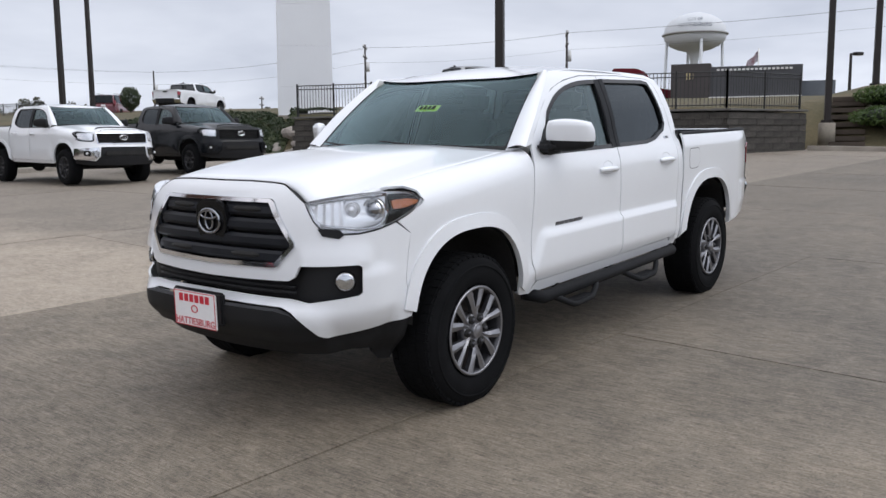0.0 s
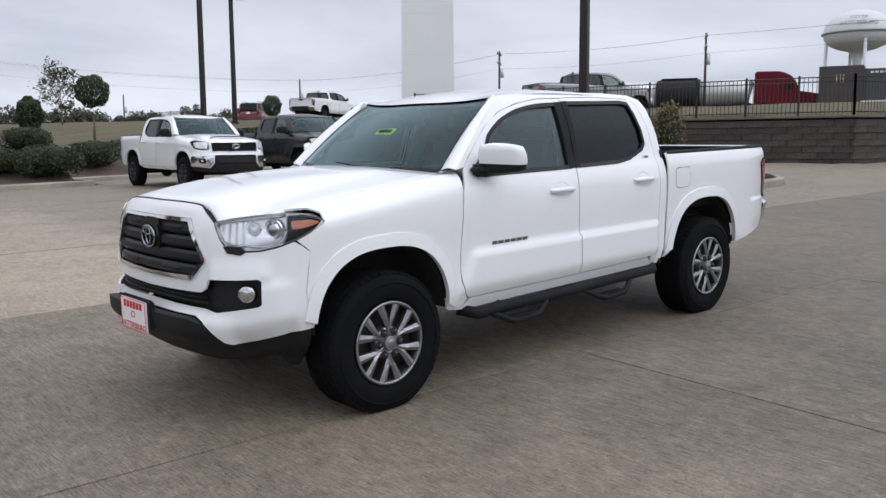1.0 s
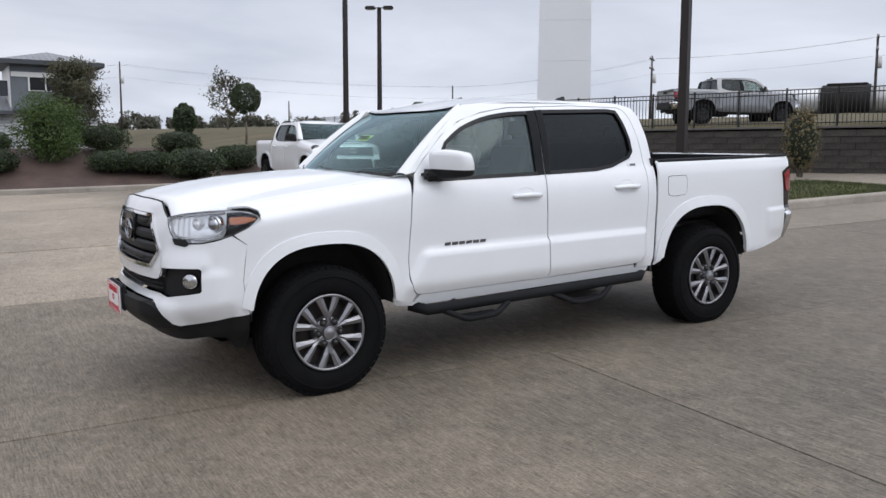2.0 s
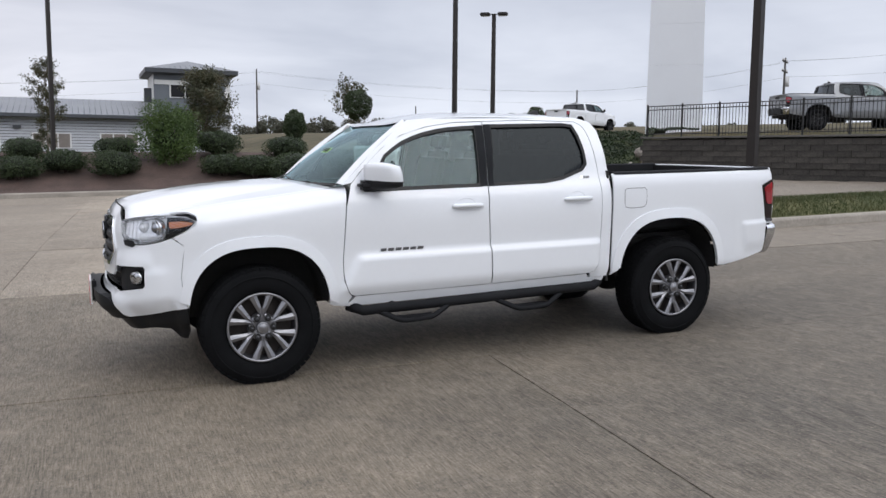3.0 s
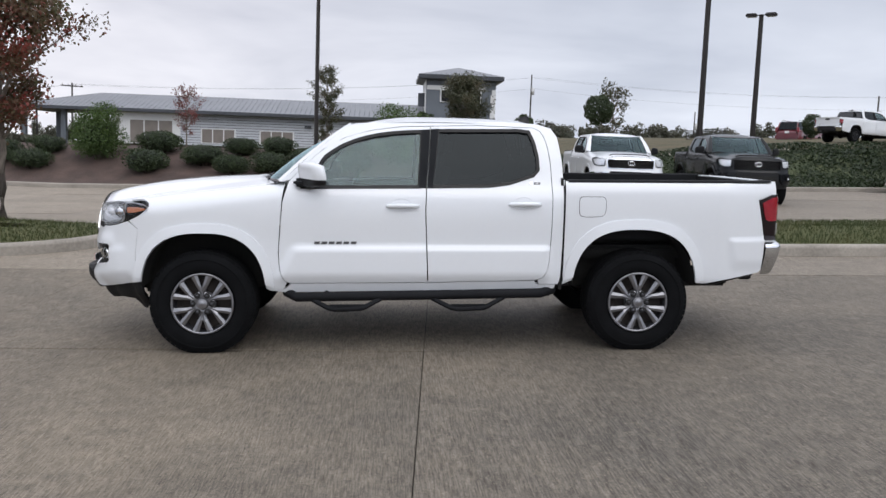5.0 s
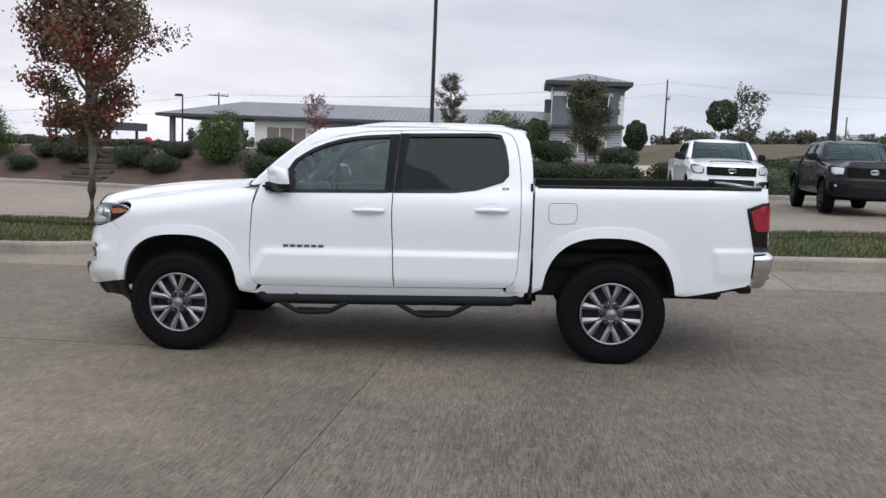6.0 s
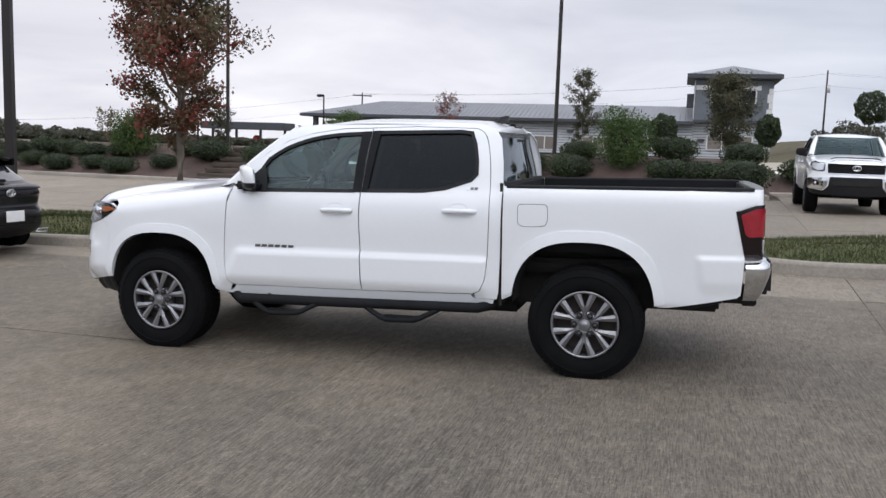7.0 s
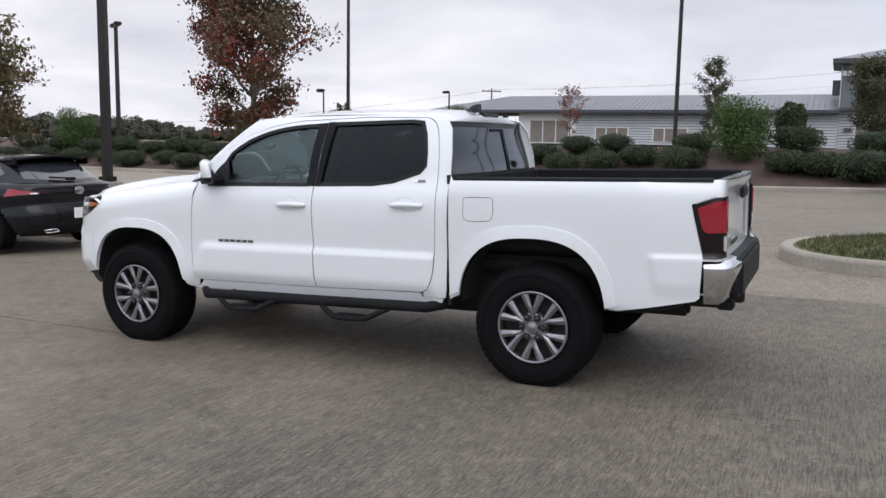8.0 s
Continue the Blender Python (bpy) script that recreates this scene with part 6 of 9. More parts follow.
    bevelled_box(bm, (2.46, 0, 1.18), (0.14, 1.36, 0.56), 0.06, Matrix.Rotation(radians(8), 3, 'Y'), 3)
    for yy in (-0.42, 0.42):
        bevelled_box(bm, (2.47, yy, 1.49), (0.09, 0.26, 0.14), 0.04, None, 3)
    part("rear_bench", bm, seat_mat, cab)
    bm = bmesh.new()
    bevelled_box(bm, screen_point(0.0, 0.84) + Vector((0.10, 0, -0.06)), (0.035, 0.25, 0.075), 0.02, None, 3)
    bevelled_box(bm, screen_point(0.0, 0.90) + Vector((0.06, 0, -0.035)), (0.10, 0.16, 0.05), 0.015)
    part("rear_view_mirror", bm, cabin_mat, cab)
    if detail:
        bm = bmesh.new()
        grid(bm, lambda u, v: screen_point(u, v) + Vector((0.0007, 0, -0.0010)), lin(-0.235, 0.0, 13), lin(0.445, 0.535, 9), flip=True)
        st = part("stock_sticker", bm, sticker_mat, cab, "yellow stock sticker inside the windscreen")
        bm = bmesh.new()
        grid(bm, lambda u, v: screen_point(u, v) + Vector((0.0011, 0, -0.0016)), lin(-0.235, 0.0, 13), lin(0.445, 0.535, 9))
        part("backing", bm, cabin_mat, st)
        for i, (u0, u1) in enumerate(((-0.20, -0.168), (-0.155, -0.125), (-0.11, -0.08), (-0.065, -0.035))):
            bm = bmesh.new()
            grid(bm, lambda u, v: screen_point(u, v) + Vector((-0.003, 0, 0.004)), lin(u0, u1, 2), lin(0.468, 0.515, 2), flip=True)
            part("ink_bar", bm, trim_black, st)
    return truck


def clamp(v, a, b):
    return max(a, min(b, v))


def build_step(truck, sd):
    """A round side bar with two drop loops."""
    sb = empty("side_step")
    sb.parent = truck
    y = sd * 0.885
    bm = bmesh.new()
    tube(bm, [(0.60, sd * 0.80, 0.44), (0.68, y, 0.415), (1.5, y, 0.425), (2.50, y, 0.440), (2.60, sd * 0.80, 0.455)], 0.036, 12)
    part("step_bar", bm, liner_black, sb, "black round side bar")
    for x0, x1 in ((0.80, 1.30), (1.70, 2.20)):
        bm = bmesh.new()
        o = sd * 0.055
        tube(bm, smooth_line([(x0 - 0.02, y, 0.405), (x0 + 0.05, y + o * 0.6, 0.372), (x0 + 0.13, y + o, 0.338), (x0 + 0.20, y + o, 0.332), (x1 - 0.20, y + o, 0.336), (x1 - 0.13, y + o, 0.343), (x1 - 0.05, y + o * 0.6, 0.380), (x1 + 0.02, y, 0.412)], 4), 0.019, 8)
        part("step_loop", bm, liner_black, sb, "black drop step loop")
        bm = bmesh.new()
        bevelled_box(bm, ((x0 + x1) / 2, y + o * 0.55, 0.352), (x1 - x0 - 0.24, 0.07, 0.012), 0.004)
        part("step_tread", bm, liner_black, sb)
    for xx in (0.9, 1.6, 2.35):
        bm = bmesh.new()
        tube(bm, [(xx, y, 0.43), (xx, sd * 0.6, 0.50)], 0.02, 6)
        part("step_bracket", bm, under_black, sb)


TRUCK_M = Matrix.Translation((0.00976, -0.0015, 0.0374)) @ Matrix(((1, 0, -0.0276, 0), (0, 1, -0.008, 0), (0.0276, 0.008, 1, 0), (0, 0, 0, 1)))
build_pickup("pickup_truck", "white crew-cab pickup with grey alloy wheels standing on the concrete lot", TRUCK_M, white_paint, front_tacoma)

# ---------------------------------------------------------------- parked vehicles
def front_tundra(truck, paint):
    """A broad nose: upright trapezoid grille between tall lamps, deep painted bumper over a black lower part."""
    hexo = [(0, 1.092), (0.58, 1.092), (0.605, 1.070), (0.57, 0.865), (0.55, 0.852), (0, 0.848)]
    cover = [(0, 1.150)] + smooth_line([(0.30, 1.150), (0.52, 1.138), (0.63, 1.108)], 3) + [(0.625, 1.00), (0.622, 0.925), (0.66, 0.900), (0.80, 0.900), (1.0, 0.925), (1.06, 0.96), (1.11, 0.915), (1.085, 0.84), (1.068, 0.72), (1.078, 0.62), (1.09, 0.56), (0.62, 0.50), (0.52, 0.60), (0.50, 0.795), (0, 0.795)]
    cover += hexo[::-1]
    part("bumper_cover", both(cover, lambda a, v, sd: skin(a, v, sd, 0.02 * ease((0.84 - v) / 0.05)), 0.06, 0.03), paint, truck)
    ring = hexo + [(0, 0.872), (0.545, 0.875), (0.578, 1.062), (0.568, 1.072), (0, 1.072)]
    part("grille_surround", both(ring, lambda a, v, sd: skin(a, v, sd, 0.012), 0.08, 0.03), chrome if paint is white_paint else gloss_black, truck)
    gr = empty("grille")
    gr.parent = truck
    part("grille_back", both(hexo, lambda a, v, sd: skin(a, v, sd, -0.03), 0.08, 0), under_black, gr)
    for zc in (0.895, 0.925, 0.955, 0.985, 1.015, 1.045):
        bm = bmesh.new()
        w = 0.545 + 0.03 * (zc - 0.88) / 0.18
        tube(bm, [skin(abs(a), zc, -1 if a < 0 else 1, -0.008) for a in lin(-w, w, 13)], 0.008, 5)
        part("grille_bar", bm, gloss_black, gr)
    bm = bmesh.new()
    tube(bm, [Vector((-0.90, 0.085 * math.cos(t), 0.985 + 0.052 * math.sin(t))) for t in lin(0, 2 * math.pi, 25)], 0.010, 6, caps=False)
    tube(bm, [Vector((-0.90, 0.035 * math.cos(t), 0.99 + 0.04 * math.sin(t))) for t in lin(0, 2 * math.pi, 19)], 0.008, 6, caps=False)
    part("emblem", bm, chrome, gr, "chrome oval emblem")
    low = [(0, 0.790), (0.50, 0.790), (0.52, 0.60), (0.60, 0.50), (1.085, 0.53), (1.09, 0.46), (0.8, 0.42), (0, 0.40)]
    part("lower_bumper", both(low, lambda a, v, sd: skin(a, v, sd, 0.022), 0.08, 0.03), black_plastic, truck, "black lower bumper")
    bright = chrome if paint is not black_paint else black_paint
    ends = [(0.525, 0.785), (0.62, 0.775), (1.02, 0.765), (1.07, 0.74), (1.085, 0.58), (1.06, 0.545), (0.63, 0.515), (0.545, 0.61)]
    for sd in (-1, 1):
        part("bumper_end", panel(rounded(ends, 0.02), lambda a, v: skin(a, v, sd, 0.050), 0.05, 0.03, flip=sd > 0), bright, truck, "bright front bumper end")
        part("fog_pocket", panel(rounded([(0.70, 0.715), (0.83, 0.715), (0.83, 0.615), (0.70, 0.615)], 0.02), lambda a, v: skin(a, v, sd, 0.056), 0.05, 0.01, flip=sd > 0), gloss_black, truck)
    bm = bmesh.new()
    tube(bm, [bonnet_point(u, 0.13) + Vector((0, 0, 0.004)) for u in lin(-0.52, 0.52, 15)], 0.016, 6)
    part("bonnet_slot", bm, under_black, truck, "dark slot across the bonnet")
    for sd in (-1, 1):
        rev = sd > 0
        hl = empty("headlamp")
        hl.parent = truck
        o = [(0.632, 1.085), (0.72, 1.10), (0.95, 1.105), (1.10, 1.09), (1.08, 1.00), (1.03, 0.945), (0.80, 0.908), (0.68, 0.908), (0.632, 0.94)]
        ob = part("lens", panel(o, lambda a, v: skin(a, v, sd, 0.006), 0.08, 0.012, flip=rev), lamp_glass, hl)
        ob.visible_shadow = False
        part("housing", panel(grow_outline(o, -0.002), lambda a, v: skin(a, v, sd, -0.03), 0.08, 0, flip=rev), gloss_black, hl)
        r = [(0.65, 1.07), (0.95, 1.085), (1.04, 1.06), (0.98, 0.965), (0.80, 0.925), (0.66, 0.93)]
        part("reflector", panel(r, lambda a, v: skin(a, v, sd, -0.006), 0.06, 0.01, flip=rev), lamp_chrome, hl)
        c = skin(0.765, 0.665, sd, 0.058)
        bm = bmesh.new()
        bevelled_box(bm, c, (0.03, 0.06, 0.05), 0.01)
        part("fog_lamp", bm, lamp_chrome, truck)
    bm = bmesh.new()
    bevelled_box(bm, (-0.935, 0, 0.66), (0.03, 0.9, 0.10), 0.02)
    part("lower_grille", bm, under_black, truck)


dark_rim = material("black_alloy", (0.018, 0.018, 0.02), 0.35, metal=0.5, vary=0.2, scale=8, fine=60)


def stand(x, y, turn, z=None):
    """A pose on the land."""
    return Matrix.Translation((x, y, land_z(x, y) if z is None else z)) @ Matrix.Rotation(radians(turn), 4, 'Z')


BIG = (1.07, 1.075, 1.085)
build_pickup("pickup_truck", "white full-size crew-cab pickup with black wheels parked at the bank", stand(7.66, 15.35, 87), white_paint, front_tundra, "parked pickups", False, BIG, dark_rim, False)
build_pickup("pickup_truck", "black full-size crew-cab pickup parked before the bank", stand(11.05, 15.30, 84), black_paint, front_tundra, "parked pickups", False, BIG, dark_rim, False)
build_pickup("pickup_truck", "white full-size pickup parked on the upper lot", stand(30.6, 41.8, 203, 3.02), white_paint, front_tundra, "parked pickups", False, BIG, dark_rim, False)
build_pickup("pickup_truck", "grey full-size pickup parked behind the iron fence", stand(28.3, 17.55, 158, 2.56), grey_paint, front_tundra, "parked pickups", False, BIG, dark_rim, False)


def car_body(name, label, m, paint, L, W, H, prof, belt, roofline, wheels=(0.9, 3.5), wheel_r=0.33):
    """A closed car lofted from side profiles: x forward is -x; prof: (x, z) of the lower body's top line; roofline: (x, z) of the cabin."""
    car = empty(name)
    car.matrix_world = m
    tagged(car, label, "car")
    top = curve1(prof)
    x0, x1 = prof[0][0], prof[-1][0]

    def half(x):
        t = (x - x0) / (x1 - x0)
        return W / 2 * (1 - 0.22 * (1 - ease(t / 0.10)) - 0.16 * (1 - ease((1 - t) / 0.08)))

    def sec(x, v):
        """Section of the lower body, v from sill to bonnet middle."""
        h, zt = half(x), top(x)
        zs = 0.27
        if v < 0.6:
            k = v / 0.6
            z = zs + (zt - 0.10 - zs) * k
            y = h * (0.93 + 0.07 * math.sin(math.pi * min(1, k * 0.8 + 0.1)))
            for wx in wheels:
                d = math.hypot(x - wx, z - wheel_r)
            return y, z
        k = (v - 0.6) / 0.4
        th = k * math.pi / 2
        return h * math.cos(th) ** 0.5, zt - 0.10 + 0.10 * math.sin(th) ** 0.8
    bm = bmesh.new()
    xs = lin(x0, x1, 40)
    vs = lin(0, 1, 15)
    for sd in (-1, 1):
        rows = [[bm.verts.new((x, sd * sec(x, v)[0], sec(x, v)[1])) for v in vs] for x in xs]
        for a, b in zip(rows, rows[1:]):
            for k in range(len(vs) - 1):
                cxm = (a[k].co.x + b[k].co.x) / 2
                czm = (a[k].co.z + a[k + 1].co.z) / 2
                if any(math.hypot(cxm - wx, czm - wheel_r) < wheel_r + 0.05 for wx in wheels):
                    continue
                q = (a[k], b[k], b[k + 1], a[k + 1])
                bm.faces.new(q if sd < 0 else q[::-1]).smooth = True
        for r in (rows[0], rows[-1]):
            pass
    for x in (x0, x1):
        pts = [(sec(x, v)[0], sec(x, v)[1]) for v in vs]
        ring = [bm.verts.new((x, -y, z)) for y, z in pts] + [bm.verts.new((x, y, z)) for y, z in pts[::-1][1:]]
        bm.faces.new(ring if x == x1 else ring[::-1])
    bmesh.ops.remove_doubles(bm, verts=bm.verts[:], dist=0.002)
    bmesh.ops.recalc_face_normals(bm, faces=bm.faces[:])
    part("body", bm, paint, car)
    # cabin: glass band under a painted roof
    rf = roofline
    bm = bmesh.new()
    gl = bmesh.new()
    n = 12

    def cabin(x, zr, zb, k, sd):
        y = half(x) * (0.93 - 0.20 * k)
        return Vector((x, sd * y, zb + (zr - zb) * k))
    fr = curve1(rf)
    xa, xb = rf[0][0], rf[-1][0]
    cx = lin(xa, xb, 22)
    for sd in (-1, 1):
        grid(gl, lambda x, k: cabin(x, max(fr(x) - 0.03, top(x)), top(x) - 0.05, k, sd), cx, lin(0, 1, 4), flip=sd > 0)
    grid(gl, lambda u, t: Vector((rf[0][0] + (rf[1][0] - rf[0][0]) * t + 0.02, u * half(rf[0][0]) * (0.93 - 0.2 * t), rf[0][1] + (rf[1][1] - rf[0][1]) * t + 0.004)), lin(-1, 1, 9), lin(0, 1, 4), flip=True)
    grid(gl, lambda u, t: Vector((rf[-1][0] + (rf[-2][0] - rf[-1][0]) * t - 0.004, u * half(rf[-1][0]) * (0.93 - 0.2 * t), rf[-1][1] + (rf[-2][1] - rf[-1][1]) * t + 0.004)), lin(-1, 1, 9), lin(0, 1, 4))
    part("glass", gl, privacy_glass if H > 1.6 else trim_black, car, "dark car windows")
    rx = [p[0] for p in rf[1:-1]]
    grid(bm, lambda x, u: Vector((x, u * half(x) * 0.745, fr(x) - 0.035 * abs(u) ** 2.5)), lin(rx[0] - 0.02, rx[-1] + 0.02, 14), lin(-1, 1, 11))
    for sd in (-1, 1):
        for px, tilt in ((rx[0], -0.55), ((rx[0] * 0.48 + rx[-1] * 0.52), 0.02), (rx[-1] + 0.04, 0.30)):
            b0 = cabin(px, fr(px) - 0.02, top(px) - 0.02, 1.0, sd)
            b1 = cabin(px + tilt, fr(px) - 0.02, top(px + tilt) - 0.02, 0.0, sd)
            pb = bmesh.new()
            tube(pb, [b0, b1], [0.045, 0.06], 6)
            bmesh.ops.recalc_face_normals(pb, faces=pb.faces[:])
            part("pillar", pb, paint, car)
    bmesh.ops.recalc_face_normals(bm, faces=bm.faces[:])
    part("roof", bm, paint, car)
    for wx in wheels:
        for sd in (-1, 1):
            w = build_wheel(car, wx, sd, False, y_face=W / 2 - 0.02, rim_mat=dark_rim, hub_z=wheel_r, tyre_r=wheel_r + 0.01)
            k = wheel_r / 0.375
            w.scale = (k, k * 0.9, k)
            w.location.z = wheel_r
    bm = bmesh.new()
    box(bm, ((x0 + x1) / 2, 0, 0.34), (L * 0.86, W * 0.80, 0.18))
    part("underside", bm, under_black, car)
    return car


def lamp_on(car, nm, c, s, mat, lab=""):
    bm = bmesh.new()
    bevelled_box(bm, c, s, min(s) * 0.3)
    return part(nm, bm, mat, car, lab)


charcoal_paint = material("charcoal_car_paint", (0.009, 0.010, 0.013), 0.26, metal=0.2, vary=0.08, scale=2, fine=40, coat=0.35, spec=0.2)


def build_hatchback():
    """A small hatchback: rings of rounded plan stacked to the belt, a cabin above, and its lamps and glass laid on as skins."""
    car = empty("hatchback", stand(-9.13, 3.17, -2.9) @ Matrix.Rotation(-0.0276, 4, 'Y') @ Matrix.Diagonal((0.98, 0.98, 0.95, 1)))
    tagged(car, "dark grey-black hatchback with roof spoiler parked on the lot", "car")
    rear = curve1([(0.24, 4.02), (0.31, 4.22), (0.42, 4.34), (0.58, 4.37), (0.66, 4.34), (0.72, 4.29), (0.86, 4.31), (0.97, 4.30), (1.03, 4.20)])
    nose = curve1([(0.24, 0.20), (0.30, 0.06), (0.55, 0.0), (0.70, 0.06), (0.80, 0.25), (0.92, 0.75), (1.03, 1.25)])
    half = curve1([(0.24, 0.80), (0.33, 0.855), (0.52, 0.885), (0.66, 0.872), (0.80, 0.895), (0.92, 0.868), (1.03, 0.80)])
    c_rear = curve1([(1.02, 4.21), (1.10, 4.07), (1.22, 3.88), (1.34, 3.68), (1.41, 3.46), (1.445, 3.05)])
    c_nose = curve1([(1.02, 1.24), (1.15, 1.50), (1.30, 1.85), (1.40, 2.15), (1.445, 2.5)])
    c_half = curve1([(1.02, 0.805), (1.12, 0.765), (1.25, 0.715), (1.36, 0.655), (1.42, 0.57), (1.445, 0.33)])

    def ring(t, z, r, n, w, e, out):
        c, s_ = math.cos(t), math.sin(t)
        a = (r(z) - n(z)) / 2 + out
        return Vector(((r(z) + n(z)) / 2 + a * math.copysign(abs(c) ** e, c), (w(z) + out) * math.copysign(abs(s_) ** e, s_), z))

    def low(t, z, out=0.0):
        return ring(t, z, rear, nose, half, 0.46, out)

    def cabin(t, z, out=0.0):
        return ring(t, z, c_rear, c_nose, c_half, 0.52, out)
    wheels, wr = (0.85, 3.49), 0.325
    ts = lin(0, 2 * math.pi, 145)
    bm = bmesh.new()
    zs = lin(0.24, 1.03, 26)
    rows = [[bm.verts.new(low(t, z)) for t in ts[:-1]] for z in zs]
    for a, b in zip(rows, rows[1:]):
        for k in range(144):
            j = (k + 1) % 144
            m = (a[k].co + b[j].co) / 2
            if abs(m.y) > 0.5 and any(math.hypot(m.x - wx, m.z - wr) < wr + 0.045 for wx in wheels):
                continue
            bm.faces.new((a[k], a[j], b[j], b[k])).smooth = True
    bm.faces.new(rows[-1])
    part("body", bm, charcoal_paint, car)
    bm = bmesh.new()
    rows = [[bm.verts.new(cabin(t, z)) for t in ts[:-1]] for z in lin(1.02, 1.445, 16)]
    for a, b in zip(rows, rows[1:]):
        for k in range(144):
            j = (k + 1) % 144
            bm.faces.new((a[k], a[j], b[j], b[k])).smooth = True
    bm.faces.new(rows[-1])
    part("cabin", bm, charcoal_paint, car)

    def skin_patch(nm, f, edge, mat, out, lab=""):
        """A skin laid on a ring surface; edge(u) gives the lower and upper ends at u in 0..1: (t, z), (t, z)."""
        b = bmesh.new()
        grid(b, lambda u, v: f(edge(u)[0][0] + (edge(u)[1][0] - edge(u)[0][0]) * v, edge(u)[0][1] + (edge(u)[1][1] - edge(u)[0][1]) * v, out), lin(0, 1, 22), lin(0, 1, 7))
        bmesh.ops.recalc_face_normals(b, faces=b.faces[:])
        return part(nm, b, mat, car, lab)
    pane = material("car_window_glass", (0.030, 0.034, 0.040), 0.06, vary=0.1, scale=2, fine=10, spec=0.9, coat=0.5)
    skin_patch("rear_window", cabin, lambda u: ((-0.66 + 1.32 * u, 1.065 + 0.02 * abs(2 * u - 1)), (-0.62 + 1.24 * u, 1.315)), pane, 0.006, "sloping rear window")
    for sd in (-1, 1):
        skin_patch("side_window", cabin, lambda u: ((sd * (0.98 + 1.22 * u), 1.06 + 0.10 * ease((0.25 - u) / 0.25)), (sd * (1.06 + 1.06 * u), 1.345)), pane, 0.006, "dark side windows")
        skin_patch("tail_lamp", low, lambda u: ((sd * (0.43 + 0.60 * u), 0.870 - 0.035 * u * u), (sd * (0.43 + 0.60 * u), 0.900 + 0.050 * u)), red_lens, 0.008, "red tail lamp")
        skin_patch("lamp_strip", low, lambda u: ((sd * (0.02 + 0.41 * u), 0.872), (sd * (0.02 + 0.41 * u), 0.900)), dark_red_lens, 0.007)
        skin_patch("reversing_lamp", low, lambda u: ((sd * (0.46 + 0.14 * u), 0.874), (sd * (0.46 + 0.14 * u), 0.890)), lamp_chrome, 0.011)
        skin_patch("reflector", low, lambda u: ((sd * (0.70 + 0.05 * u), 0.42), (sd * (0.70 + 0.05 * u), 0.52)), dark_red_lens, 0.008, "slim red reflector")
        bm = bmesh.new()
        prof = [(-0.11, -0.016), (0.09, -0.026), (0.12, 0.018), (-0.07, 0.026)]
        tube(bm, [Vector((4.345, sd * (0.50 + y), 0.335 + z)) for y, z in prof + prof[:1]], 0.012, 6, caps=False)
        part("exhaust_tip", bm, chrome, car, "flat chrome exhaust finisher")
        bm = bmesh.new()
        bevelled_box(bm, (3.66, sd * 0.60, 1.345), (0.28, 0.030, 0.11), 0.012)
        part("spoiler_fin", bm, gloss_black, car)
        for wx in wheels:
            w = build_wheel(car, wx, sd, False, y_face=0.855, rim_mat=dark_rim, hub_z=wr, tyre_r=wr + 0.01)
            k = wr / 0.375
            w.scale = (k, k * 0.9, k)
            w.location.z = wr
    skin_patch("rear_diffuser", low, lambda u: ((-0.72 + 1.44 * u, 0.245), (-0.62 + 1.24 * u, 0.40 + 0.05 * math.sin(math.pi * u))), black_plastic, 0.008, "black rear diffuser")
    skin_patch("plate_recess", low, lambda u: ((-0.16 + 0.32 * u, 0.47), (-0.20 + 0.40 * u, 0.70)), gloss_black, 0.006)
    skin_patch("tail_lip", low, lambda u: ((-0.62 + 1.24 * u, 0.955), (-0.60 + 1.20 * u, 1.015)), charcoal_paint, 0.030)
    bm = bmesh.new()
    grid(bm, lambda u, v: Vector((3.40 + 0.46 * v - 0.10 * u * u * v, 0.62 * u, 1.425 + 0.012 * v - 0.05 * u * u)), lin(-1, 1, 13), lin(0, 1, 6))
    r = bmesh.ops.extrude_face_region(bm, geom=bm.faces[:])
    for q in r["geom"]:
        if isinstance(q, bmesh.types.BMVert):
            q.co.z -= 0.045
    bmesh.ops.recalc_face_normals(bm, faces=bm.faces[:])
    part("spoiler", bm, gloss_black, car, "gloss black roof spoiler")
    bm = bmesh.new()
    bevelled_box(bm, (4.385, 0, 0.575), (0.014, 0.31, 0.155), 0.004)
    part("number_plate", bm, paper_white, car, "blank white dealer plate")
    bm = bmesh.new()
    for a, b, cz, rr in ((0.072, 0.050, 0.905, 0.009), (0.028, 0.040, 0.910, 0.007), (0.056, 0.016, 0.930, 0.006)):
        tube(bm, [Vector((4.325, a * math.cos(t), cz + b * math.sin(t))) for t in lin(0, 2 * math.pi, 29)], rr, 6, caps=False)
    part("emblem", bm, chrome, car, "chrome oval emblem")
    bm = bmesh.new()
    bevelled_box(bm, (4.18, -0.02, 1.075), (0.05, 0.16, 0.05), 0.015)
    tube(bm, [(4.17, 0.0, 1.085), (4.115, -0.33, 1.105)], 0.014, 6)
    part("wiper", bm, black_plastic, car)
    bm = bmesh.new()
    box(bm, (2.10, 0, 0.46), (3.3, 1.30, 0.40))
    part("underside", bm, under_black, car)


build_hatchback()
red_paint = material("dark_red_paint", (0.125, 0.008, 0.018), 0.28, vary=0.05, scale=2, fine=30, coat=0.9)


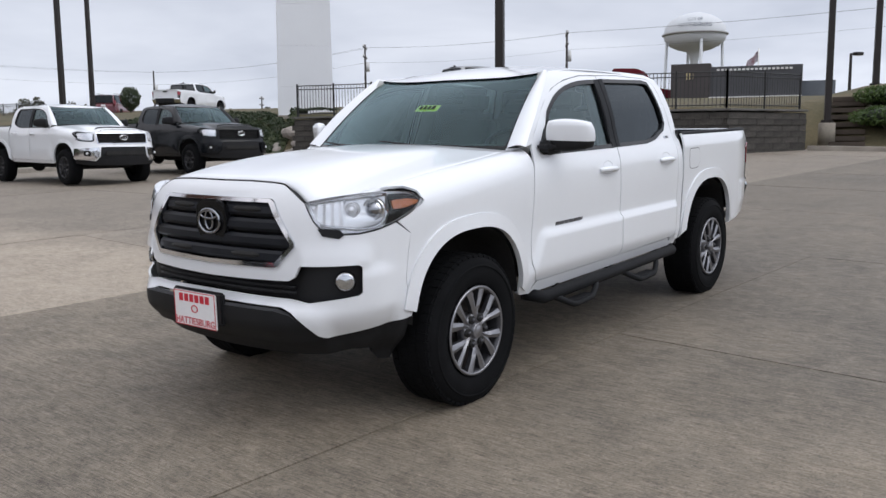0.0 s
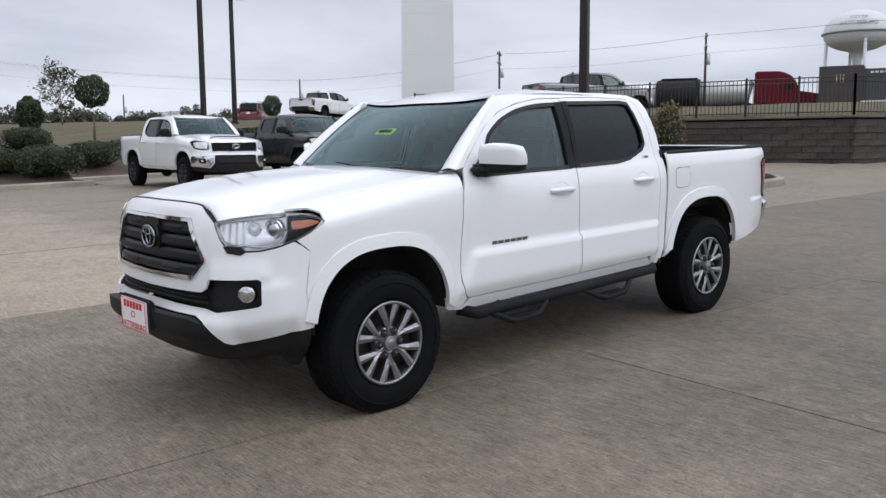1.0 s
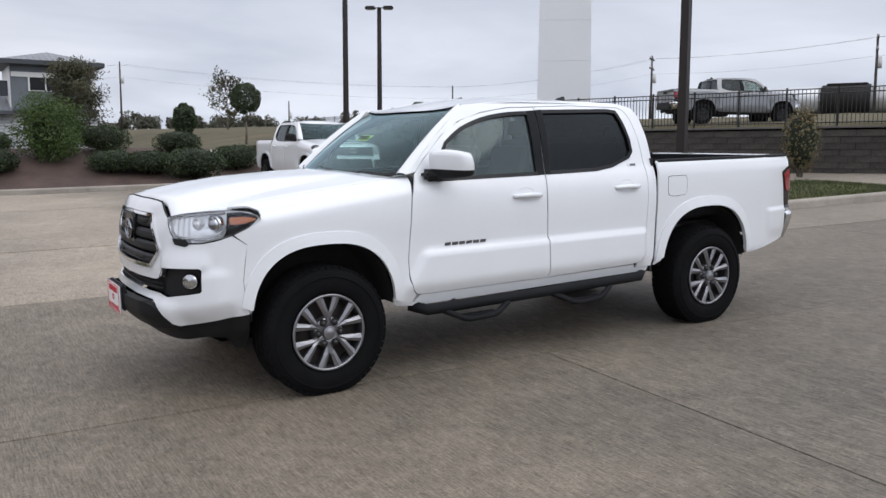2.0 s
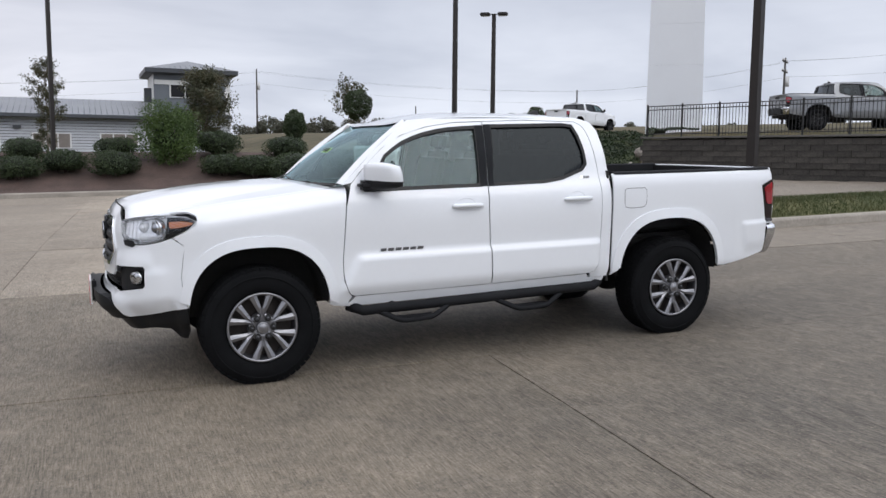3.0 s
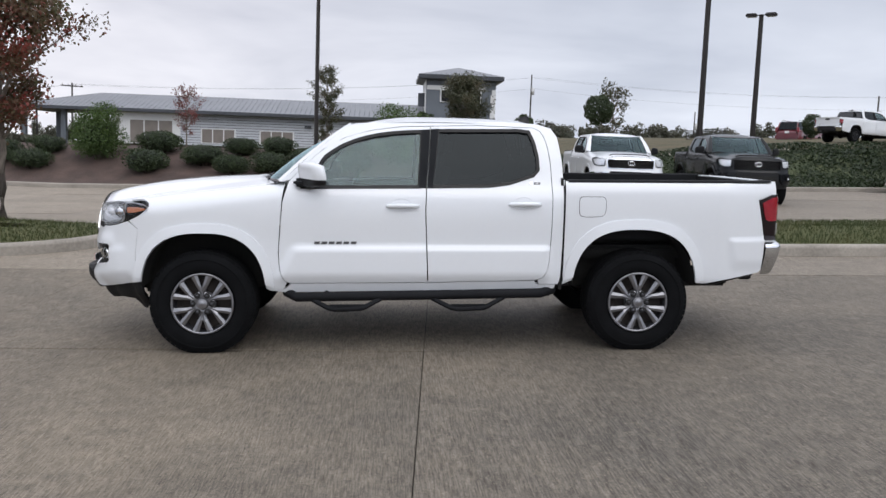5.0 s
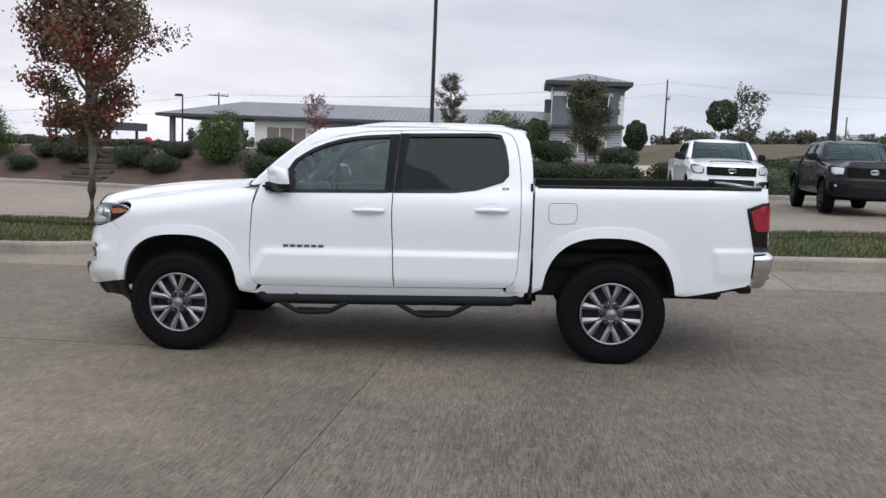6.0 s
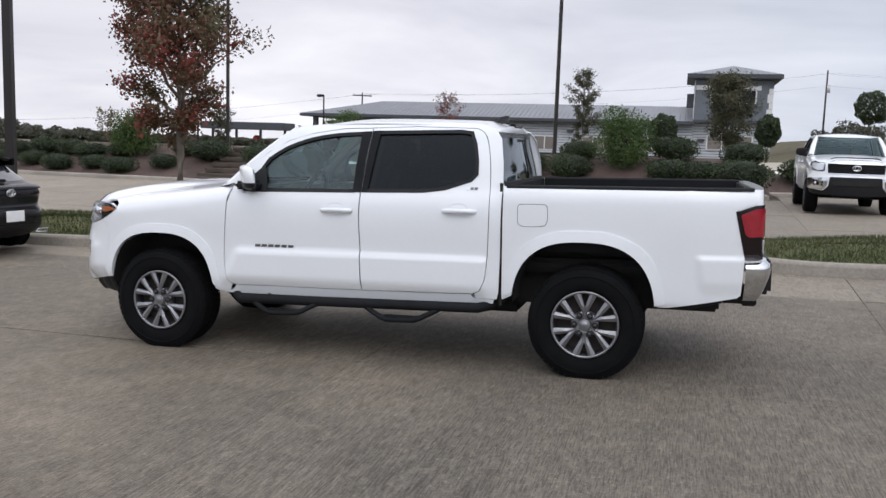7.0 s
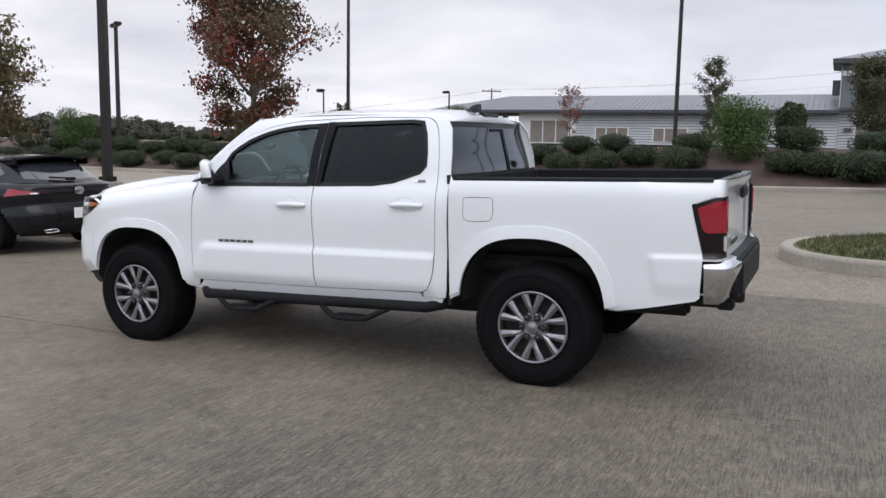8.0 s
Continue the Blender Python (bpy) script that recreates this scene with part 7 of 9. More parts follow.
def build_suv():
    car = car_body("suv", "dark red sport utility vehicle parked on the upper lot", stand(34.4, 57.4, 222, 3.08), red_paint, 4.8, 1.92, 1.8,
                   [(0, 0.85), (0.2, 1.05), (1.3, 1.18), (1.6, 1.2), (4.4, 1.2), (4.72, 1.15), (4.8, 0.95)], 1.2,
                   [(1.35, 1.16), (2.0, 1.70), (2.6, 1.80), (4.0, 1.80), (4.52, 1.74), (4.75, 1.18)], wheels=(0.95, 3.75), wheel_r=0.38)
    for sd in (-1, 1):
        lamp_on(car, "tail_lamp", (4.74, sd * 0.80, 1.15), (0.16, 0.18, 0.40), red_lens)
    lamp_on(car, "rear_bumper", (4.80, 0, 0.62), (0.20, 1.80, 0.24), red_paint)
    lamp_on(car, "number_plate", (4.83, 0, 0.98), (0.012, 0.31, 0.155), paper_white)
    for sd in (-1, 1):
        bm = bmesh.new()
        tube(bm, [(2.2, sd * 0.62, 1.80), (2.3, sd * 0.62, 1.86), (4.2, sd * 0.62, 1.86), (4.3, sd * 0.62, 1.80)], 0.02, 6)
        part("roof_rail", bm, gloss_black, car)


build_suv()

# ---------------------------------------------------------------- poles, signs, buildings
bronze = material("dark_bronze_pole", (0.020, 0.016, 0.015), 0.5, metal=0.3, vary=0.2, scale=2, fine=40)
base_mat = material("pole_base_concrete", (0.25, 0.225, 0.185), 0.9, vary=0.25, scale=3, fine=25, bump=0.4, bump_scale=60)
timber = material("weathered_timber_pole", (0.055, 0.050, 0.048), 0.9, vary=0.3, scale=2, fine=30)
lens_grey = material("lamp_diffuser", (0.55, 0.55, 0.55), 0.4, vary=0.05, scale=5, fine=40)


def build_light_pole(x, y, top, r, label, base_h=0.0, base_r=0.36, heads=0, square=True):
    """A tall car-park light pole on a footing, with shoebox heads."""
    z0 = land_z(x, y) - 0.05
    pole = empty("light_pole")
    tagged(pole, label, "light pole", "car park light poles")
    if base_h:
        bm = bmesh.new()
        tube(bm, [(x, y, z0), (x, y, z0 + base_h - 0.03), (x, y, z0 + base_h)], [base_r, base_r, base_r - 0.03], 28)
        part("footing", bm, base_mat, pole, "round concrete footing")
    bm = bmesh.new()
    if square:
        k = Matrix.Rotation(radians(20), 3, 'Z')
        vs = [[bm.verts.new(k @ Vector((sx * rr, sy * rr, 0)) + Vector((x, y, z))) for sx, sy in ((-1, -1), (1, -1), (1, 1), (-1, 1))] for z, rr in ((z0 + base_h, r), (top, r * 0.8))]
        for i in range(4):
            bm.faces.new((vs[0][i], vs[0][(i + 1) % 4], vs[1][(i + 1) % 4], vs[1][i]))
        bm.faces.new(vs[1])
    else:
        tube(bm, [(x, y, z0 + base_h), (x, y, top)], [r, r * 0.6], 12)
    part("shaft", bm, bronze, pole)
    bm = bmesh.new()
    bevelled_box(bm, (x, y, z0 + base_h + 0.05), (r * 3.2, r * 3.2, 0.10), 0.01)
    part("base_cover", bm, bronze, pole)
    if heads:
        for sd in ((-1, 1) if heads == 2 else (heads,)):
            hx, hy = 0.82, -0.57
            c = Vector((x + hx * sd * 0.55, y + hy * sd * 0.55, top - 0.02))
            rot = Matrix.Rotation(math.atan2(hy, hx), 3, 'Z')
            bm = bmesh.new()
            bevelled_box(bm, c, (0.62, 0.42, 0.20), 0.05, rot)
            hd_ = part("lamp_head", bm, bronze, pole, "shoebox lamp head")
            bm = bmesh.new()
            box(bm, c - Vector((0, 0, 0.105)), (0.46, 0.30, 0.012), rot)
            part("diffuser", bm, lens_grey, hd_)
            bm = bmesh.new()
            tube(bm, [(x, y, top - 0.02), tuple(c)], 0.03, 6)
            part("arm", bm, bronze, pole)
    return pole


build_light_pole(10.27, 5.82, 12.5, 0.080, "dark bronze light pole on a round concrete footing in the grass", 0.78, 0.32)
build_light_pole(-8.42, 6.78, 12.5, 0.078, "dark bronze light pole in the grass island", 0.80, 0.30)
build_light_pole(16.3, 33.0, 13.0, 0.10, "tall thin dark light pole behind the bank")
build_light_pole(22.7, 41.6, 10.2, 0.11, "dark light pole with two shoebox heads on the upper lot", heads=2)
build_light_pole(-2.14, 34.6, 13.0, 0.085, "tall thin dark light pole at the top of the bank")
build_light_pole(-20.0, 34.9, 12.0, 0.085, "tall thin dark light pole on the lawn")
build_light_pole(-33.4, 31.3, 7.9, 0.10, "dark light pole with two lamp heads beyond the bank", heads=2)
build_light_pole(28.9, 4.35, 12.0, 0.11, "dark bronze light pole by the steps", 0.8, 0.28)
build_light_pole(55.3, 9.4, 6.55, 0.09, "dark light pole with one head far off", heads=1)
build_light_pole(40.8, 5.13, 12.0, 0.14, "dark light pole with a red sign box")
build_light_pole(-25.5, 60.2, 5.7, 0.07, "dark light pole with one head beside the car wash", heads=-1)
build_light_pole(-26.1, 41.8, 4.75, 0.05, "slim dark light pole with one head on the lawn", heads=-1)

wire_mat = material("power_wire", (0.05, 0.05, 0.055), 0.6, vary=0.1, scale=1, fine=10)


def build_utility_pole(x, y, top, label, arms=1, turn=0.0):
    p = empty("utility_pole")
    tagged(p, label, "utility pole", "utility poles")
    bm = bmesh.new()
    tube(bm, [(x, y, land_z(x, y) - 0.5), (x, y, top)], [0.13, 0.085], 10)
    part("shaft", bm, timber, p)
    for k in range(arms):
        bm = bmesh.new()
        rot = Matrix.Rotation(turn, 3, 'Z')
        box(bm, (x, y, top - 0.35 - 0.9 * k), (2.3, 0.10, 0.12), rot)
        part("cross_arm", bm, timber, p)
        for d in (-1.0, -0.4, 0.4, 1.0):
            bm = bmesh.new()
            q = rot @ Vector((d, 0, 0))
            tube(bm, [(x + q.x, y + q.y, top - 0.30 - 0.9 * k), (x + q.x, y + q.y, top - 0.10 - 0.9 * k)], 0.05, 6)
            part("insulator", bm, lens_grey, p)
    bm = bmesh.new()
    tube(bm, [(x + 0.22, y - 0.1, top - 2.6), (x + 0.22, y - 0.1, top - 1.7)], 0.20, 10)
    part("transformer", bm, lens_grey, p)
    return p


UPOLES = [(62.0, 33.5, 10.6, 2), (59.0, 54.3, 10.7, 2), (19.85, 103.5, 12.2, 0), (-33.0, 88.5, 7.8, 1), (57.3, 87.3, 9.9, 0), (46.6, 116.4, 9.0, 0), (80.9, 95.5, 8.0, 2)]
for ux, uy, ut, ua in UPOLES:
    build_utility_pole(ux, uy, ut, "weathered timber utility pole carrying wires", ua, 0.6)


def build_wires():
    runs = [((62.0, 33.5, 10.4), (59.0, 54.3, 10.4)), ((59.0, 54.3, 10.4), (57.3, 87.3, 9.7)), ((57.3, 87.3, 9.7), (19.85, 103.5, 11.8)), ((19.85, 103.5, 11.8), (-33.0, 88.5, 7.6)), ((-33.0, 88.5, 7.6), (-95, 84, 3.0)), ((62.0, 33.5, 10.4), (78, -30, 14.5))]
    for a, b in runs:
        for off, dz in ((0.0, 0.0), (0.9, 0.1), (0.3, -1.4)):
            w = bmesh.new()
            A, B = Vector(a) + Vector((off, 0, dz)), Vector(b) + Vector((off, 0, dz))
            pts = []
            for t in lin(0, 1, 15):
                p = A.lerp(B, t)
                p.z -= 1.0 * 4 * t * (1 - t) * ((A - B).length / 60)
                pts.append(p)
            tube(w, pts, 0.007, 4)
            tagged(part("power_line", w, wire_mat), "thin dark overhead power line strung between timber poles", "power line", "power lines")


build_wires()

pylon_white = material("white_sign_panel", (0.70, 0.715, 0.74), 0.45, vary=0.03, scale=0.8, fine=20)
siding_mat = material("grey_lap_siding", (0.46, 0.475, 0.50), 0.6, vary=0.06, scale=1, fine=15)
dark_siding = material("slate_grey_panels", (0.125, 0.14, 0.16), 0.6, vary=0.1, scale=1, fine=15)
roof_metal = material("grey_standing_seam_roof", (0.21, 0.22, 0.24), 0.42, metal=0.5, vary=0.12, scale=0.6, fine=10)
fascia_mat = material("dark_fascia", (0.055, 0.060, 0.070), 0.5, vary=0.1, scale=1, fine=15)
board_mat = material("brown_boarded_window", (0.20, 0.175, 0.155), 0.7, vary=0.15, scale=2, fine=20)
white_trim = material("white_trim", (0.68, 0.68, 0.67), 0.6, vary=0.06, scale=2, fine=20)


def build_pylon():
    """The dealer's tall white sign slab, narrower at its waist, built of stacked panels."""
    x0, y0 = 24.9, 26.7
    t = Vector((25.85 - 23.87, 25.85 - 27.47, 0)).normalized()
    rot = Matrix.Rotation(math.atan2(t.y, t.x), 4, 'Z')
    sg = empty("sign_pylon", Matrix.Translation((x0, y0, land_z(x0, y0))) @ rot)
    tagged(sg, "tall white panelled sign pylon without lettering", "sign")
    z = 0.0
    heights = [1.5, 1.9, 1.9, 1.9, 1.9, 1.9]
    for i, h in enumerate(heights):
        bm = bmesh.new()
        wa, wb = 1.29 - 0.012 * z, 1.29 - 0.012 * (z + h)
        sh = 0.012
        vs = [bm.verts.new((sx * w, sy * 0.34, zz)) for zz, w in ((z + 0.003, wa), (z + h - 0.003, wb)) for sx, sy in ((-1, -1), (1, -1), (1, 1), (-1, 1))]
        for f in ((0, 1, 5, 4), (1, 2, 6, 5), (2, 3, 7, 6), (3, 0, 4, 7), (4, 5, 6, 7), (3, 2, 1, 0)):
            bm.faces.new([vs[k] for k in f])
        part("panel", bm, pylon_white, sg, "white sign panel")
        z += h
    bm = bmesh.new()
    box(bm, (0, 0, z / 2), (2.3, 0.60, z - 0.1))
    part("core", bm, fascia_mat, sg)
    bm = bmesh.new()
    bevelled_box(bm, (0, 0, 0.0), (2.9, 1.0, 0.35), 0.04)
    part("plinth", bm, kerb_mat, sg)


build_pylon()


def build_car_wash():
    """A long shed with lap siding and a seamed metal roof, open canopy at one end and a two-storey tower at the other."""
    z0 = 1.7
    bld = empty("car_wash", Matrix.Translation((0, 66.9, z0)))
    tagged(bld, "long grey car wash with lap siding, metal roof and square tower", "building")
    wa, wb = -21.6, 4.55
    D = 8.2
    eave, ridge = 2.72, 4.18
    # dark core, seen through gaps under the boards, stands for the laps' shadow lines
    bm = bmesh.new()
    box(bm, ((wa + wb) / 2, D / 2 + 0.05, eave / 2 - 0.25), (wb - wa, D - 0.1, eave + 0.5))
    part("wall_core", bm, joint_mat, bld)
    h = 0.225
    for i in range(int(eave / h) + 1):
        bm = bmesh.new()
        z = i * h - 0.2
        vs = [bm.verts.new(p) for p in ((-16.3, 0.0, z + h), (wb, 0.0, z + h), (wb, -0.075, z + 0.035), (-16.3, -0.075, z + 0.035), (-16.3, 0.06, z + 0.035), (wb, 0.06, z + 0.035), (-16.3, 0.06, z + h), (wb, 0.06, z + h))]
        for f in ((3, 2, 1, 0), (4, 5, 2, 3), (0, 1, 7, 6)):
            bm.faces.new([vs[k] for k in f])
        part("siding_board", bm, siding_mat, bld)
    bm = bmesh.new()
    box(bm, ((wa - 16.3) / 2, -0.02, eave / 2 - 0.1), (-16.3 - wa, 0.14, eave + 0.2))
    part("end_bay", bm, white_trim, bld, "pale unfinished end bay")
    # windows: boarded panes in white frames
    for x0, x1, k, zb, zt in ((-20.5, -16.9, 3, -0.1, 1.80), (-14.5, -11.7, 3, 0.1, 1.22), (-9.55, -6.75, 3, 0.12, 1.20), (-4.45, -1.75, 3, 0.15, 1.22), (0.45, 3.25, 3, 0.25, 1.25)):
        w = empty("window")
        w.parent = bld
        bm = bmesh.new()
        box(bm, ((x0 + x1) / 2, -0.05, (zb + zt) / 2), (x1 - x0 + 0.14, 0.12, zt - zb + 0.14))
        part("frame", bm, white_trim, w)
        step = (x1 - x0) / k
        for j in range(k):
            bm = bmesh.new()
            box(bm, (x0 + step * (j + 0.5), -0.10, (zb + zt) / 2), (step - 0.10, 0.05, zt - zb))
            part("pane", bm, board_mat, w, "brown covered pane")
    bm = bmesh.new()
    bevelled_box(bm, (-5.5, -0.16, 1.72), (0.55, 0.28, 0.26), 0.03)
    part("wall_lamp", bm, fascia_mat, bld)
    # roof with seams, hipped at the open end
    xa, xb = -30.4, 4.62
    y0, y1, rx = -0.9, D + 0.9, 6.3
    bm = bmesh.new()
    v = [bm.verts.new(p) for p in ((xa, y0, eave), (xb, y0, eave), (xb, D / 2, ridge), (xa + rx, D / 2, ridge), (xa, y1, eave), (xb, y1, eave))]
    bm.faces.new((v[0], v[1], v[2], v[3]))
    bm.faces.new((v[0], v[3], v[4]))
    bm.faces.new((v[3], v[2], v[5], v[4]))
    part("roof", bm, roof_metal, bld, "grey standing-seam metal roof")
    bm = bmesh.new()
    for i in range(85):
        x = xa + 0.3 + i * 0.42
        if x > xb:
            break
        k = clamp01((x - xa) / rx)
        tube(bm, [Vector((x, y0, eave + 0.01)), Vector((x, y0 + (D / 2 - y0) * k, eave + 0.01 + (ridge - eave) * k))], 0.025, 4)
    tagged(part("roof_seams", bm, roof_metal, bld), kind="stuff")
    bm = bmesh.new()
    box(bm, ((xa + xb) / 2, y0 - 0.02, eave - 0.12), (xb - xa, 0.06, 0.26))
    box(bm, (xa, (y0 + y1) / 2, eave - 0.12), (0.06, y1 - y0, 0.26))
    part("fascia", bm, fascia_mat, bld, "dark roof fascia")
    bm = bmesh.new()
    box(bm, ((xa + xb) / 2, (y0 + y1) / 2, eave - 0.24), (xb - xa - 0.1, y1 - y0 - 0.1, 0.04))
    part("soffit", bm, fascia_mat, bld)
    for px in (xa + 1.1, xa + 4.4, xa + 7.4):
        for py in (0.2, D - 0.3):
            bm = bmesh.new()
            bevelled_box(bm, (px, py, eave / 2 - 0.4), (0.42, 0.42, eave + 0.3), 0.02)
            part("canopy_post", bm, dark_siding, bld)
    # tower
    tw = empty("tower")
    tw.parent = bld
    bx, bw, dp = 7.60, 6.05, 5.8
    H = 6.35
    # here too the dark core between the boards draws the lap shadows
    bm = bmesh.new()
    box(bm, (bx, dp / 2 + 0.04, 1.25), (bw - 0.06, dp - 0.06, 3.1))
    part("lower_wall", bm, fascia_mat, tw, "grey lap-sided lower storey, its dark core drawing lap shadows")
    for i in range(14):
        bm = bmesh.new()
        box(bm, (bx, 0.0, -0.20 + i * h), (bw, 0.06, h * 0.82))
        part("siding_board", bm, siding_mat, tw)
    bm = bmesh.new()
    box(bm, (bx, dp / 2, 2.85 + (H - 2.85) / 2), (bw, dp, H - 2.85))
    part("upper_wall", bm, dark_siding, tw, "slate grey upper storey")
    bm = bmesh.new()
    box(bm, (bx, -0.42, 2.78), (bw + 0.1, 0.86, 0.20))
    part("skirt_eave", bm, fascia_mat, tw, "dark eave running on before the tower")
    bm = bmesh.new()
    box(bm, (bx - 0.45, -0.04, 5.53), (bw - 1.0, 0.08, 0.36))
    part("white_band", bm, white_trim, tw, "white band above the window")
    bm = bmesh.new()
    box(bm, (bx - bw / 2 - 0.03, dp / 2, 4.2), (0.06, dp - 0.1, 4.1))
    part("side_sheathing", bm, white_trim, tw, "white sheathing on the tower's side")
    for i, (zb, zt, wd) in enumerate(((3.05, 3.85, 0.46), (3.87, 4.35, 0.30), (4.37, 5.05, 0.44), (5.07, 5.50, 0.34))):
        bm = bmesh.new()
        box(bm, (bx + bw / 2 - wd / 2, -0.03, (zb + zt) / 2), (wd, 0.06, zt - zb))
        part("corner_panel", bm, white_trim, tw, "bare white sheathing at the corner")
    for nm, x0, x1, zb, zt, pane, k in (("tower_window", 5.85, 9.30, 4.36, 5.33, gloss_black, 3), ("boarded_window", 5.75, 9.25, 0.55, 1.60, board_mat, 3)):
        w = empty(nm)
        w.parent = tw
        bm = bmesh.new()
        box(bm, ((x0 + x1) / 2, -0.05, (zb + zt) / 2), (x1 - x0 + 0.14, 0.12, zt - zb + 0.12))
        part("frame", bm, white_trim, w)
        step = (x1 - x0) / k
        for j in range(k):
            bm = bmesh.new()
            box(bm, (x0 + step * (j + 0.5), -0.10, (zb + zt) / 2), (step - 0.09, 0.05, zt - zb))
            part("pane", bm, pane, w, "dark window pane" if pane is gloss_black else "brown covered pane")
    bm = bmesh.new()
    bevelled_box(bm, (5.25, -0.14, 1.25), (0.55, 0.24, 0.24), 0.02)
    part("meter_box", bm, fascia_mat, tw)
    bm = bmesh.new()
    e = 3.66
    c = Vector((7.55, dp / 2 - 0.05, 0))
    v = [bm.verts.new(c + Vector(p)) for p in ((-e, -e, H + 0.24), (e, -e, H + 0.24), (e, e, H + 0.24), (-e, e, H + 0.24), (0, 0, H + 1.22))]
    for k in range(4):
        bm.faces.new((v[k], v[(k + 1) % 4], v[4]))
    part("tower_roof", bm, roof_metal, tw, "low hipped metal roof")
    bm = bmesh.new()
    rim = [[bm.verts.new(c + Vector((sx * q, sy * q, z))) for sx, sy in ((-1, -1), (1, -1), (1, 1), (-1, 1))] for q, z in ((3.0, H - 0.22), (e, H - 0.10), (e + 0.02, H + 0.235))]
    for a, b in zip(rim, rim[1:]):
        for k in range(4):
            bm.faces.new((a[k], a[(k + 1) % 4], b[(k + 1) % 4], b[k]))
    part("tower_eave", bm, fascia_mat, tw, "dark boxed eaves")
    bm = bmesh.new()
    for i in range(17):
        f = -e + 0.2 + i * (2 * e - 0.4) / 16
        tube(bm, [c + Vector((f, -e, H + 0.25)), c + Vector((f, -abs(f), H + 0.25 + 0.98 * (1 - abs(f) / e)))], 0.022, 4)
    tagged(part("roof_seams", bm, roof_metal, tw), kind="stuff")
    bm = bmesh.new()
    bevelled_box(bm, (4.25, 2.0, 4.55), (0.6, 0.8, 1.15), 0.03)
    part("roof_unit", bm, fascia_mat, bld)


build_car_wash()


def build_vacuum_canopy():
    """A flat dark canopy on posts with red vacuum stands beyond the car wash."""
    m = Matrix.Translation((-43.4, 80.0, land_z(-43.4, 80.0)))
    cn = empty("vacuum_canopy", m)
    tagged(cn, "flat dark canopy on posts with red vacuum stands", "canopy")
    bm = bmesh.new()
    bevelled_box(bm, (0, 0, 2.05), (10.2, 3.0, 0.80), 0.04)
    part("canopy_roof", bm, fascia_mat, cn)
    for px in (-4.4, -1.4, 1.6, 4.6):
        bm = bmesh.new()
        bevelled_box(bm, (px, 0, 0.80), (0.24, 0.24, 1.75), 0.02)
        part("post", bm, fascia_mat, cn)
    red = material("red_vacuum", (0.50, 0.015, 0.020), 0.5, vary=0.1, scale=3, fine=20)
    for px in (0.8, 5.6):
        bm = bmesh.new()
        tube(bm, [(px, 0.6, 0.0), (px, 0.6, 0.85), (px, 0.6, 1.05)], [0.40, 0.40, 0.20], 14)
        part("vacuum", bm, red, cn, "red vacuum stand")


build_vacuum_canopy()

tank_mat = material("pale_tank_paint", (0.60, 0.625, 0.65), 0.5, vary=0.06, scale=0.1, fine=2, dirt=(0.55, 0.57, 0.59))
sign_blue = material("dark_lettering", (0.03, 0.06, 0.10), 0.6, vary=0.05, scale=1, fine=10)


def build_water_tower():
    cx, cy, cz, R = 229.5, 87.5, 29.8, 8.4
    wt = empty("water_tower", Matrix.Translation((cx, cy, 0)))
    tagged(wt, "pale elevated water tower with the town's name on its tank", "water tower")
    bm = bmesh.new()
    prof = [(0.02, 5.9), (2.0, 5.75), (4.5, 5.0), (6.8, 3.6), (8.1, 1.9), (R, 0.2), (R, -0.3), (8.1, -1.8), (6.6, -3.2), (4.6, -4.1), (2.3, -4.7), (1.5, -5.6), (1.1, -7.5), (1.0, -26.0)]
    rows = [[bm.verts.new((r * math.cos(t), r * math.sin(t), cz + z)) for t in lin(0, 2 * math.pi, 49)[:-1]] for r, z in prof]
    for a, b in zip(rows, rows[1:]):
        for k in range(48):
            bm.faces.new((a[k], b[k], b[(k + 1) % 48], a[(k + 1) % 48])).smooth = True
    part("tank", bm, tank_mat, wt)
    bm = bmesh.new()
    tube(bm, [((R + 0.25) * math.cos(t), (R + 0.25) * math.sin(t), cz - 0.1) for t in lin(0, 2 * math.pi, 49)] and [Vector(((R + 0.25) * math.cos(t), (R + 0.25) * math.sin(t), cz - 0.1)) for t in lin(0, 2 * math.pi, 49)], 0.28, 6, caps=False)
    part("balcony", bm, material("tank_shadow_rail", (0.30, 0.30, 0.29), 0.6, vary=0.1, scale=1, fine=4), wt)
    for k in range(4):
        t = 0.6 + k * math.pi / 2
        bm = bmesh.new()
        tube(bm, [(R * 0.90 * math.cos(t), R * 0.90 * math.sin(t), cz - 0.5), (R * 1.0 * math.cos(t), R * 1.0 * math.sin(t), 2.0)], 0.42, 10)
        part("leg", bm, tank_mat, wt)
    toward = math.atan2(-3.3 - cy, -3.4 - cx)

    def on_tank(words, size, z, width):
        ob = text_part("lettering", words, size, sign_blue, wt, Matrix.Identity(4), width)
        me = ob.data
        for v in me.vertices:
            x, y = v.co.x, v.co.y
            zz = z + y
            r = float(np.interp(zz, [-0.3, 0.2, 1.9, 3.6, 5.0], [R, R, 8.1, 6.8, 4.5])) + 0.06
            th = toward + x / r
            v.co = Vector((r * math.cos(th), r * math.sin(th), cz + zz))
    on_tank("CITY OF", 1.15, 3.3, 3.9)
    on_tank("HATTIESBURG", 1.5, 1.75, 9.0)


build_water_tower()


